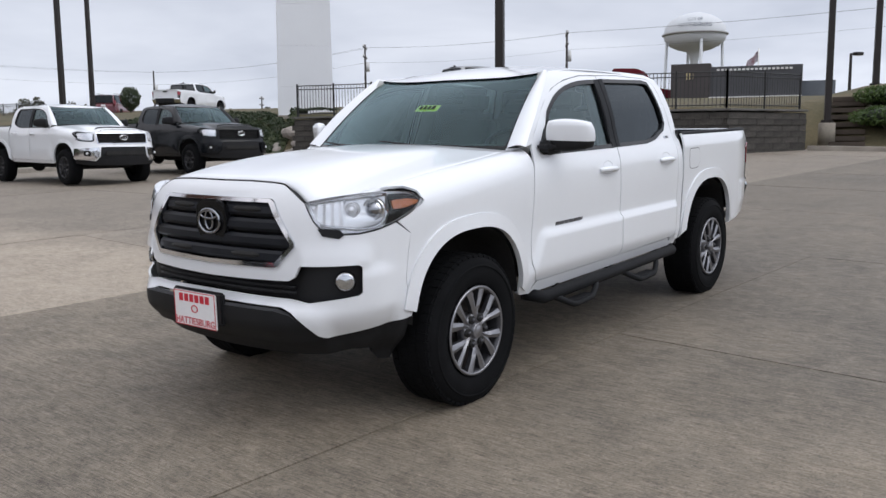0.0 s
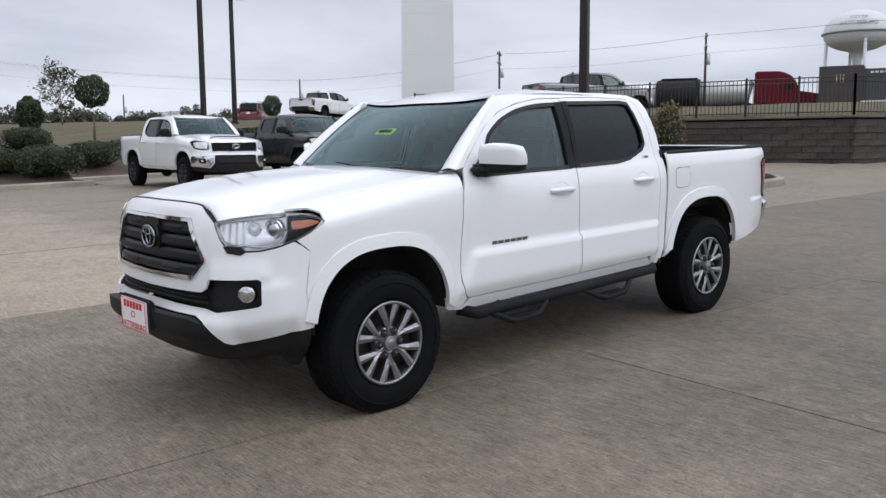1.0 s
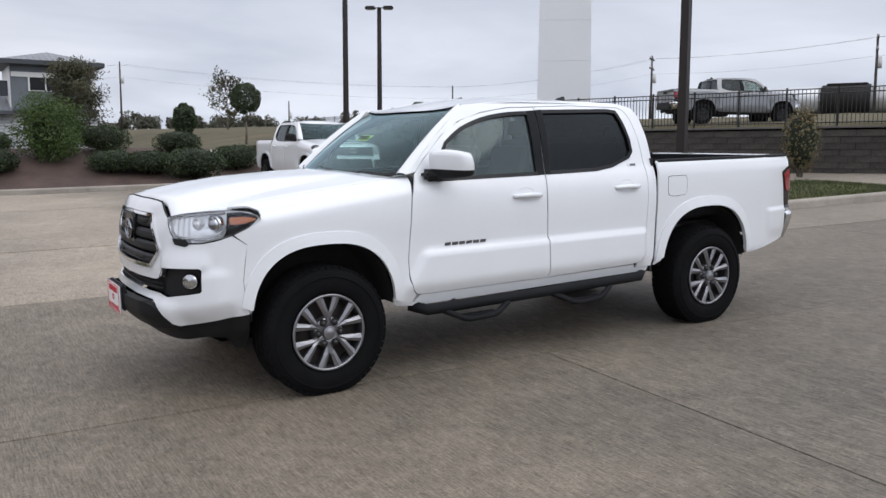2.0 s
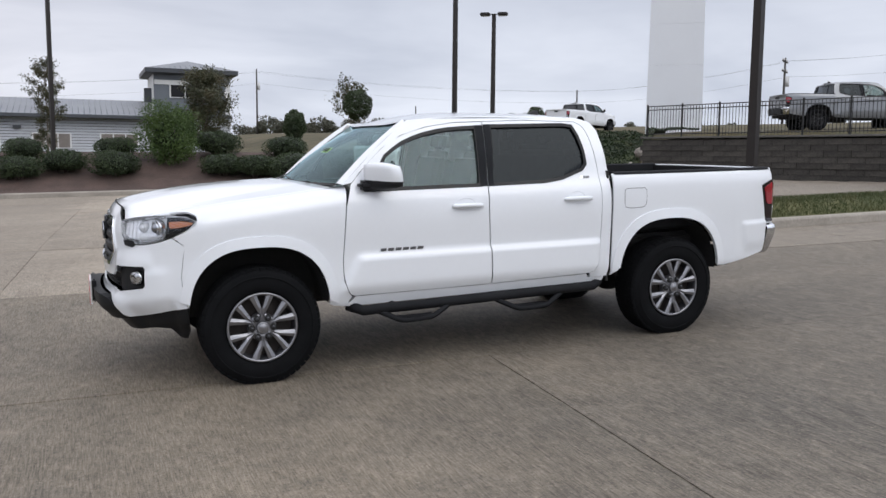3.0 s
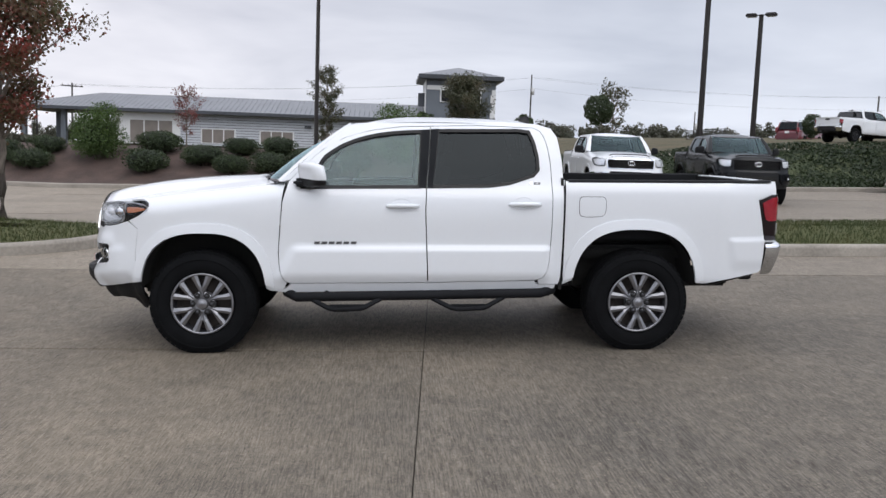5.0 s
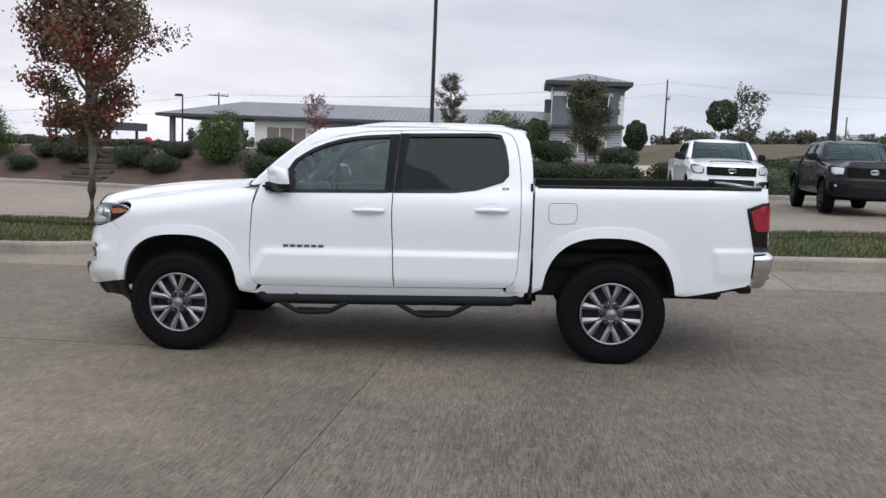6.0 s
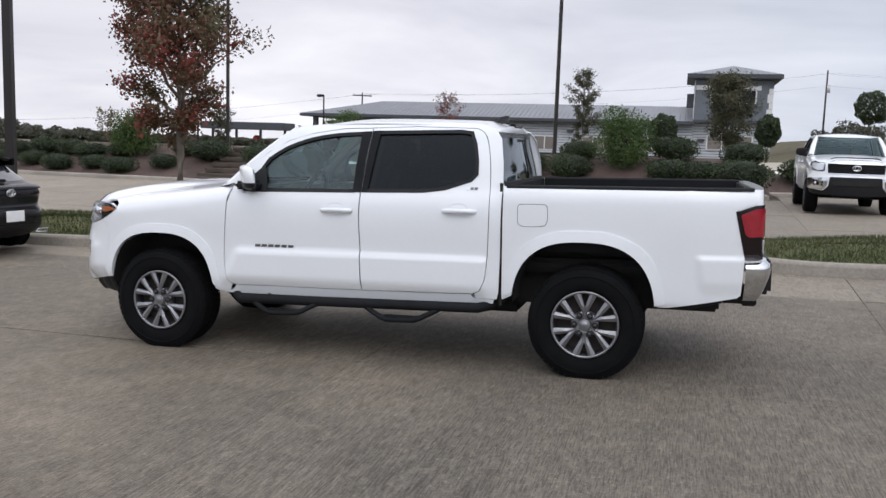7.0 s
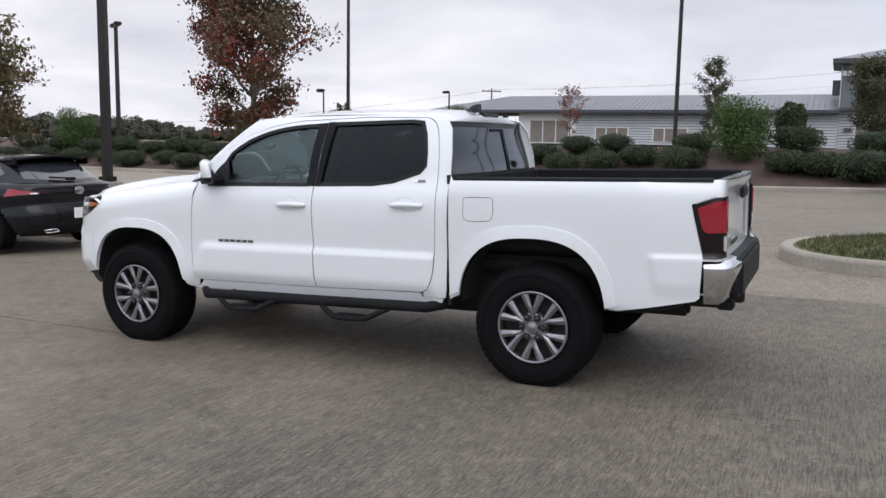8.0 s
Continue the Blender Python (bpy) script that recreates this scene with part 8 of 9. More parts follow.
def build_restaurant():
    """A low dark flat-roofed restaurant beyond the upper lot."""
    a = math.atan2(15.1 - 26.0, 69.3 - 65.7)
    m = Matrix.Translation((65.95, 25.6, 3.3)) @ Matrix.Rotation(a, 4, 'Z')
    rs = empty("restaurant", m)
    tagged(rs, "low dark grey flat-roofed restaurant with pale bands", "building")
    brown = material("dark_brick_cladding", (0.055, 0.048, 0.048), 0.7, vary=0.15, scale=1, fine=10)
    slate = material("slate_cladding", (0.060, 0.062, 0.068), 0.6, vary=0.1, scale=1, fine=10)
    bm = bmesh.new()
    box(bm, (1.5, 4.0, 2.0), (3.2, 8.0, 4.4))
    part("entrance_block", bm, brown, rs)
    bm = bmesh.new()
    box(bm, (6.6, 4.2, 1.9), (7.2, 8.0, 4.0))
    part("main_block", bm, slate, rs)
    bm = bmesh.new()
    box(bm, (11.4, 5.2, 1.3), (2.8, 7.0, 2.7))
    part("rear_block", bm, dark_siding, rs)
    bm = bmesh.new()
    box(bm, (6.6, 0.1, 1.35), (7.2, 0.3, 0.16))
    for i in range(18):
        box(bm, (3.7 + i * 0.33, 0.12, 3.62), (0.22, 0.06, 0.16))
    part("pale_band", bm, white_trim, rs)
    yellow = material("pale_yellow_sign", (0.66, 0.56, 0.30), 0.5, vary=0.03, scale=2, fine=10)
    bm = bmesh.new()
    for x in (1.2, 1.45, 1.70):
        box(bm, (x, -0.06, 3.2), (0.07, 0.06, 0.60))
    part("sign_mark", bm, yellow, rs, "plain yellow upright bars")
    for x in (4.0, 5.2, 6.4, 7.6, 8.8):
        w = empty("window")
        w.parent = rs
        bm = bmesh.new()
        box(bm, (x, 0.16, 0.75), (1.0, 0.06, 0.95))
        part("pane", bm, material("grey_shop_glass", (0.16, 0.18, 0.20), 0.15, vary=0.1, scale=2, fine=10), w)
        bm = bmesh.new()
        box(bm, (x, 0.145, 0.25), (1.06, 0.06, 0.07))
        part("sill", bm, white_trim, w)


build_restaurant()
orange_kerb = material("red_orange_kerb", (0.50, 0.10, 0.04), 0.8, vary=0.2, scale=1, fine=10)
bm = bmesh.new()
for i in range(9):
    p = Vector((43.6, 25.4, 2.98)).lerp(Vector((47.9, 15.6, 2.98)), i / 8)
    bevelled_box(bm, p, (0.35, 1.34, 0.22), 0.04, Matrix.Rotation(0.41, 3, 'Z'))
tagged(part("painted_kerb", bm, orange_kerb), "red-orange painted kerb before the restaurant", "kerb", kind="structure")


def build_flag():
    fl = empty("flag_pole", Matrix.Translation((82.6, 23.7, 3.2)))
    tagged(fl, "white flagpole with a furled flag", "flag")
    bm = bmesh.new()
    tube(bm, [(0, 0, 0), (0, 0, 6.8)], 0.07, 8)
    part("pole", bm, white_trim, fl)
    bm = bmesh.new()
    grid(bm, lambda u, v: Vector((-0.9 * u - 0.5 * (1 - v) * u, 0.8 * u + 0.08 * math.sin(u * 9), 6.6 - 1.1 * u - (1 - v) * 1.0)), lin(0, 1, 9), lin(0, 1, 4))
    part("cloth", bm, material("faded_red_cloth", (0.26, 0.09, 0.11), 0.9, vary=0.5, scale=1.5, fine=6, dirt=(0.42, 0.42, 0.46)), fl)


build_flag()


def build_tanker():
    """A dark red road tractor with a pale tank trailer on the road behind the fence."""
    lorry_red = material("dark_red_lorry_paint", (0.105, 0.004, 0.012), 0.45, vary=0.08, scale=1, fine=10, spec=0.2)
    tk = empty("tanker_lorry", Matrix.Translation((70.9, 26.9, 3.95)) @ Matrix.Rotation(math.atan2(32.6 - 27.0, 68.1 - 70.8), 4, 'Z'))
    tagged(tk, "dark red tractor unit with a pale steel tank trailer", "lorry")
    bm = bmesh.new()
    outline = [(2.55, 0.55), (2.35, 1.75), (2.75, 2.75), (3.05, 3.25), (3.9, 3.62), (6.0, 3.66), (6.05, 0.55)]
    sides = [[bm.verts.new((x, y, z)) for x, z in outline] for y in (-1.2, 1.2)]
    bm.faces.new(sides[0])
    bm.faces.new(sides[1][::-1])
    for k in range(len(outline)):
        j = (k + 1) % len(outline)
        bm.faces.new((sides[0][j], sides[0][k], sides[1][k], sides[1][j]))
    bmesh.ops.bevel(bm, geom=bm.edges[:], offset=0.12, segments=3, affect='EDGES')
    part("sleeper_cab", bm, lorry_red, tk)
    bm = bmesh.new()
    outline = [(-0.35, 0.45), (-0.40, 1.05), (0.05, 1.55), (2.5, 1.95), (2.6, 0.45)]
    sides = [[bm.verts.new((x, y, z)) for x, z in outline] for y in (-1.05, 1.05)]
    bm.faces.new(sides[0])
    bm.faces.new(sides[1][::-1])
    for k in range(len(outline)):
        j = (k + 1) % len(outline)
        bm.faces.new((sides[0][j], sides[0][k], sides[1][k], sides[1][j]))
    bmesh.ops.bevel(bm, geom=bm.edges[:], offset=0.12, segments=3, affect='EDGES')
    part("bonnet", bm, lorry_red, tk)
    bm = bmesh.new()
    bevelled_box(bm, (2.56, 0, 2.28), (0.10, 2.0, 0.80), 0.03, Matrix.Rotation(radians(22), 3, 'Y'))
    part("windscreen", bm, gloss_black, tk)
    bm = bmesh.new()
    bevelled_box(bm, (3.25, 0, 2.3), (0.75, 2.46, 0.72), 0.05)
    part("side_window", bm, gloss_black, tk)
    bm = bmesh.new()
    bevelled_box(bm, (3.0, 0, 0.45), (5.0, 2.0, 0.5), 0.1)
    part("chassis", bm, under_black, tk)
    for x in (1.3, 5.2, 6.4, 16.4, 17.6):
        for sd in (-1, 1):
            bm = bmesh.new()
            tube(bm, [(x, sd * 0.85, 0.5), (x, sd * 1.2, 0.5)], 0.5, 20)
            part("wheel", bm, rubber, tk)
    steel = material("brushed_tank_steel", (0.55, 0.56, 0.57), 0.4, metal=0.5, vary=0.08, scale=1, fine=8)
    bm = bmesh.new()
    tube(bm, [(6.3, 0, 1.95), (6.5, 0, 2.0), (10.6, 0, 2.0)], [0.9, 1.15, 1.15], 24)
    part("tank", bm, steel, tk)
    bm = bmesh.new()
    tube(bm, [(10.55, 0, 2.0), (10.6, 0, 2.0), (14.3, 0, 2.0), (14.35, 0, 2.0)], [1.15, 1.24, 1.24, 1.15], 24)
    part("dark_tank", bm, under_black, tk, "dark middle tank section")
    bm = bmesh.new()
    bevelled_box(bm, (12.4, 0, 3.25), (3.2, 0.9, 0.22), 0.06)
    part("walkway", bm, under_black, tk, "dark walkway on top of the tank")
    bm = bmesh.new()
    tube(bm, [(14.3, 0, 2.0), (18.6, 0, 2.0), (18.9, 0, 1.9)], [1.15, 1.15, 0.8], 24)
    part("tank", bm, steel, tk)
    bm = bmesh.new()
    bevelled_box(bm, (12.5, 0, 0.82), (12.0, 0.9, 0.16), 0.03)
    part("trailer_frame", bm, under_black, tk)


build_tanker()

# ---------------------------------------------------------------- plants
def leaf_mesh(name, pts, nrm, size, mat, rng, ratio=0.6):
    """Many small leaves: one diamond a point, turned at random about its outward way."""
    n = len(pts)
    a = rng.normal(size=(n, 3))
    d = nrm + 0.9 * a
    d /= np.linalg.norm(d, axis=1)[:, None] + 1e-9
    u = np.cross(d, rng.normal(size=(n, 3)))
    u /= np.linalg.norm(u, axis=1)[:, None] + 1e-9
    v = np.cross(d, u)
    s = size * (0.6 + 0.8 * rng.random(n))[:, None]
    q = np.stack([pts - u * s, pts + v * s * ratio, pts + u * s, pts - v * s * ratio], axis=1).reshape(-1, 3)
    f = np.arange(4 * n).reshape(-1, 4)
    me = bpy.data.meshes.new(name)
    me.from_pydata(q.tolist(), [], f.tolist())
    me.materials.append(mat)
    return me


def leaf_material(name, c1, c2, c3=None):
    """Leaves: each takes its own shade between two or three colours; some light comes through."""
    m = bpy.data.materials.new(name)
    m.use_nodes = True
    t = m.node_tree
    b = t.nodes["Principled BSDF"]
    b.inputs["Roughness"].default_value = 0.6
    g = t.nodes.new("ShaderNodeNewGeometry")
    r = t.nodes.new("ShaderNodeValToRGB")
    r.color_ramp.elements[0].color = (*c1, 1)
    r.color_ramp.elements[1].color = (*c2, 1)
    if c3:
        e = r.color_ramp.elements.new(0.6)
        e.color = (*c3, 1)
    co = t.nodes.new("ShaderNodeTexCoord")
    nz = t.nodes.new("ShaderNodeTexNoise")
    nz.inputs["Scale"].default_value = 1.2
    t.links.new(co.outputs["Object"], nz.inputs["Vector"])
    mx = t.nodes.new("ShaderNodeMath")
    mx.operation = 'MULTIPLY_ADD'
    mx.inputs[1].default_value = 0.45
    t.links.new(g.outputs["Random Per Island"], mx.inputs[0])
    s = t.nodes.new("ShaderNodeMapRange")
    s.inputs["From Min"].default_value = 0.3
    s.inputs["From Max"].default_value = 0.7
    s.inputs["To Max"].default_value = 0.6
    t.links.new(nz.outputs["Fac"], s.inputs["Value"])
    t.links.new(s.outputs[0], mx.inputs[2])
    t.links.new(mx.outputs[0], r.inputs[0])
    t.links.new(r.outputs[0], b.inputs["Base Color"])
    tr = t.nodes.new("ShaderNodeBsdfTranslucent")
    t.links.new(r.outputs[0], tr.inputs[0])
    ms = t.nodes.new("ShaderNodeMixShader")
    ms.inputs[0].default_value = 0.25
    t.links.new(b.outputs[0], ms.inputs[1])
    t.links.new(tr.outputs[0], ms.inputs[2])
    t.links.new(ms.outputs[0], t.nodes["Material Output"].inputs[0])
    return m


bark = material("grey_bark", (0.17, 0.145, 0.12), 0.95, vary=0.4, scale=12, fine=60, bump=0.8, bump_scale=50, stretch=(1, 1, 0.3))
leaf_box = leaf_material("dark_evergreen_leaf", (0.018, 0.032, 0.012), (0.048, 0.070, 0.025))
leaf_green = leaf_material("green_leaf", (0.030, 0.060, 0.014), (0.085, 0.135, 0.030))
leaf_maple = leaf_material("turning_maple_leaf", (0.052, 0.082, 0.026), (0.34, 0.050, 0.046), (0.125, 0.062, 0.036))
leaf_dusky = leaf_material("dusky_leaf", (0.036, 0.050, 0.022), (0.11, 0.085, 0.045), (0.065, 0.065, 0.032))
leaf_rust = leaf_material("rusty_leaf", (0.085, 0.095, 0.045), (0.26, 0.14, 0.075), (0.14, 0.115, 0.055))
leaf_wine = leaf_material("wine_red_leaf", (0.11, 0.055, 0.050), (0.26, 0.085, 0.080))


def branch(bm, p, d, length, r, depth, rng, tips, spread=0.55, up=0.25):
    """A tapering limb that forks; the ends of the twigs are gathered in tips."""
    pts, rs = [Vector(p)], [r]
    d = Vector(d).normalized()
    n = 4
    for i in range(n):
        d = (d + Vector(rng.normal(size=3)) * 0.10 + Vector((0, 0, up * 0.15))).normalized()
        pts.append(pts[-1] + d * length / n)
        rs.append(r * (1 - 0.45 * (i + 1) / n))
        if depth <= 1 and i > 0:
            tips.append((pts[-1].copy(), d.copy()))
    tube(bm, pts, rs, 7 if depth > 1 else 5)
    if depth == 0:
        return
    k = 3 if depth > 1 else 3
    for i in range(k):
        t = 1 if i == 0 else rng.uniform(0.35, 0.9)
        j = min(int(t * n), n - 1)
        q = pts[j].lerp(pts[j + 1], t * n - j)
        e = (d + Vector(rng.normal(size=3)) * spread + Vector((0, 0, up))).normalized()
        branch(bm, q, e, length * rng.uniform(0.55, 0.8), rs[j + 1] * 0.7, depth - 1, rng, tips, spread, up)


def build_tree(x, y, height, crown_w, crown_base, leaf, label, seed, leaves=9000, size=0.055, trunk_r=0.05, z=None, clump=0.036, shape=1.0):
    """A young tree: tapered trunk, forking limbs and a ragged crown of single leaves."""
    rng = np.random.default_rng(seed)
    zg = land_z(x, y) if z is None else z
    tree = empty("tree", Matrix.Translation((x, y, zg - 0.03)))
    tagged(tree, label, "tree")
    bm = bmesh.new()
    tips = []
    top = height * 0.80
    pts = [Vector((0, 0, -0.05))]
    for i in range(1, 8):
        pts.append(Vector((rng.normal() * 0.005 * height / 4, rng.normal() * 0.005 * height / 4, top * i / 7)))
    tube(bm, pts, [trunk_r * (1.25 if i == 0 else 1 - 0.75 * i / 7) for i in range(8)], 9)
    trunk = part("trunk", bm, bark, tree, "slim grey-brown trunk")
    limbs = bmesh.new()
    nl = 26
    for i in range(nl):
        h = crown_base * 0.9 + (top - crown_base * 0.9) * (i / (nl - 1)) ** 0.9
        k = min(int(h / top * 7), 6)
        p = pts[k].lerp(pts[k + 1], h / top * 7 - k)
        th = i * 2.399 + rng.normal() * 0.3
        f = math.sin(math.pi * clamp01((h - crown_base * 0.75) / (height - crown_base * 0.75)) ** (0.75 * shape))
        ln = max(0.12, crown_w * 0.30 * (0.40 + 0.75 * f) * (0.75 + 0.5 * rng.random()))
        branch(limbs, p, (math.cos(th), math.sin(th), 0.55 + 0.5 * i / nl), ln, trunk_r * 0.42, 2, rng, tips, 0.45, 0.22)
    part("branchwork", limbs, bark, tree)
    tp = np.array([t[0] for t in tips])
    idx = rng.integers(0, len(tp), leaves)
    c = tp[idx] + rng.normal(size=(leaves, 3)) * np.array([1, 1, 0.85]) * crown_w * clump
    ctr = np.array([0, 0, (crown_base + height) / 2])
    nrm = c - ctr
    nrm /= np.linalg.norm(nrm, axis=1)[:, None] + 1e-9
    me = leaf_mesh("crown", c, nrm, size, leaf, rng)
    cr = new("crown", me)
    cr.parent = tree
    return tree


build_tree(-4.73, 6.69, 4.80, 2.68, 1.45, leaf_maple, "young maple turning red and green on the grass island", 4, 24000, 0.035, 0.085, z=lot_z(-4.73, 6.69) + 0.22, clump=0.040, shape=1.5)
build_tree(-11.62, 6.48, 3.45, 2.4, 1.3, leaf_rust, "young tree turning rust and green on the grass island", 9, 8000, 0.044, 0.06, z=lot_z(-11.62, 6.48) + 0.2)
build_tree(-2.95, 53.3, 6.4, 2.0, 0.5, leaf_dusky, "narrow autumn tree before the car wash", 12, 6500, 0.060, 0.06, clump=0.06)
build_tree(-12.1, 51.0, 4.2, 1.9, 0.8, leaf_wine, "small wine-red tree before the car wash", 15, 1500, 0.060, 0.05, clump=0.05)
build_tree(6.5, 50.0, 5.3, 3.1, 0.35, leaf_dusky, "dark dusky tree before the tower", 21, 15000, 0.065, 0.07, clump=0.075)
build_tree(-25.4, 32.0, 1.75, 1.2, 0.2, leaf_rust, "thin spiky bare tree at the top of the bank", 31, 500, 0.06, 0.03)
build_tree(-20.6, 35.3, 2.2, 1.3, 0.3, leaf_dusky, "small dusky tree beside the lawn's light pole", 27, 1500, 0.06, 0.04)
build_tree(20.3, 64.0, 4.2, 3.2, 0.4, leaf_dusky, "open sparse tree far behind the bank", 36, 1500, 0.10, 0.06)


def build_ball_tree(x, y, stem, r, label, seed, h=None, rz=1.0):
    """A clipped tree: a round or boxy head of dense leaves on a bare stem."""
    rng = np.random.default_rng(seed)
    tree = empty("clipped_tree", Matrix.Translation((x, y, land_z(x, y) - 0.03)))
    tagged(tree, label, "tree")
    bm = bmesh.new()
    tube(bm, [(0, 0, -0.05), (0.03, 0.01, stem * 0.6), (0, 0, stem + r * rz * 0.5)], [0.06, 0.05, 0.04], 8)
    part("trunk", bm, bark, tree)
    n = 4200
    d = rng.normal(size=(n, 3))
    d /= np.linalg.norm(d, axis=1)[:, None]
    rr = r * (0.55 + 0.45 * rng.random(n) ** 0.4) * (1 + 0.10 * np.sin(d[:, 0] * 7 + seed) * np.sin(d[:, 2] * 6))
    c = d * rr[:, None] * np.array([1, 1, rz]) + np.array([0, 0, stem + r * rz])
    me = leaf_mesh("crown", c, d, 0.05, leaf_box, rng)
    cr = new("crown", me)
    cr.parent = tree
    return tree


build_ball_tree(11.7, 34.5, 1.42, 0.74, "round clipped evergreen on a bare stem", 3)
build_ball_tree(6.85, 27.4, 0.62, 0.45, "narrow clipped evergreen column on the bank", 5, rz=1.35)
build_ball_tree(2.95, 31.8, 0.45, 0.62, "rounded clipped evergreen behind the bank", 6, rz=1.2)
build_ball_tree(31.4, 51.6, 0.10, 0.68, "small dense evergreen on the upper lot", 8, rz=1.25)


def shrub_proto(name, label, r, h, leaf, seed, n, size, lumps=9, loose=0.0):
    """A mounded shrub: stems under lumpy clouds of leaves."""
    rng = np.random.default_rng(seed)
    sh = empty(name)
    tagged(sh, label, "shrub", "shrubs on the bank")
    bm = bmesh.new()
    for k in range(7):
        th = k * 0.9 + rng.random()
        tube(bm, [(0.05 * math.cos(th), 0.05 * math.sin(th), -0.08), (r * 0.35 * math.cos(th), r * 0.35 * math.sin(th), h * 0.35), (r * 0.6 * math.cos(th), r * 0.6 * math.sin(th), h * 0.6)], [0.02, 0.014, 0.006], 5)
    part("stems", bm, bark, sh)
    cs = []
    for k in range(lumps):
        th = k * 2.399
        q = math.sqrt((k + 0.5) / lumps)
        cs.append((r * 0.55 * q * math.cos(th), r * 0.55 * q * math.sin(th), h * (0.50 - 0.14 * q + 0.10 * rng.random()), r * (0.50 + 0.12 * rng.random())))
    cs = np.array(cs)
    if loose:
        cs[:, :2] *= 1.25
        cs[:, 2] = h * (0.22 + 0.62 * rng.random(lumps)) 
        cs[:, :2] *= (1.25 - 0.75 * cs[:, 2:3] / h)
        cs[:, 3] *= 0.55 + 0.5 * rng.random(lumps)
    idx = rng.integers(0, lumps, n)
    d = rng.normal(size=(n, 3))
    d /= np.linalg.norm(d, axis=1)[:, None]
    rad = (cs[idx, 3] * (0.72 + 0.33 * rng.random(n) ** 0.5))[:, None]
    c = cs[idx, :3] + d * rad * np.array([1, 1, h / r * (0.62 if not loose else 0.5)]) + rng.normal(size=(n, 3)) * loose
    c[:, 2] = np.maximum(c[:, 2], 0.02)
    me = leaf_mesh("foliage", c, d, size, leaf, rng)
    fo = new("foliage", me)
    fo.parent = sh
    # an added core, coloured as inner shade, so that the ground does not show through
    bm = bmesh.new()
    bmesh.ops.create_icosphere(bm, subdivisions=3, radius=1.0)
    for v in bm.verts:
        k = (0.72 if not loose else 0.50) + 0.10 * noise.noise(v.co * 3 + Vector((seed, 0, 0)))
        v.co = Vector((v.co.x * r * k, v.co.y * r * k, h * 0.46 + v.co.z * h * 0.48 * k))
    part("leaf_heart", bm, material("painted_shade_core", (0.012, 0.018, 0.008), 0.95, vary=0.5, scale=6, fine=30, bump=1.0, bump_scale=25), sh)
    return sh


LOW_ROW = [(-21.1, 25.4, 0.67), (-17.9, 25.8, 0.67), (-13.3, 26.2, 0.78), (-11.9, 25.5, 0.69), (-7.5, 24.7, 0.76), (-5.5, 25.1, 0.75), (-4.3, 24.2, 0.64), (-2.9, 24.1, 0.66), (-1.6, 24.4, 0.72), (0.0, 23.8, 0.75),
           (3.39, 23.2, 0.72), (4.45, 22.8, 0.70), (5.70, 22.1, 0.84), (-24.5, 25.6, 0.7), (-28.0, 25.3, 0.75), (-19.6, 25.0, 0.8), (-22.8, 25.1, 0.75), (-26.2, 25.0, 0.8), (-30.2, 25.2, 0.85), (-32.6, 25.4, 0.8), (-35.0, 25.2, 0.85)]
TOP_ROW = [(-20.9, 26.9, 0.62), (-17.6, 27.2, 0.66), (-16.1, 26.7, 0.87), (-11.8, 26.9, 0.61), (-7.5, 26.6, 0.82), (-4.3, 26.0, 0.63), (-2.8, 25.9, 0.62), (0.1, 25.6, 0.68), (3.5, 25.4, 0.78), (5.9, 24.7, 0.75), (8.0, 25.0, 0.80), (-23.5, 27.0, 0.7), (-26.5, 26.8, 0.7), (-30.5, 26.6, 0.8), (-22.2, 26.6, 0.8), (-24.9, 26.9, 0.85), (-28.4, 26.7, 0.9), (-32.8, 26.8, 0.9), (-35.5, 27.0, 0.9)]


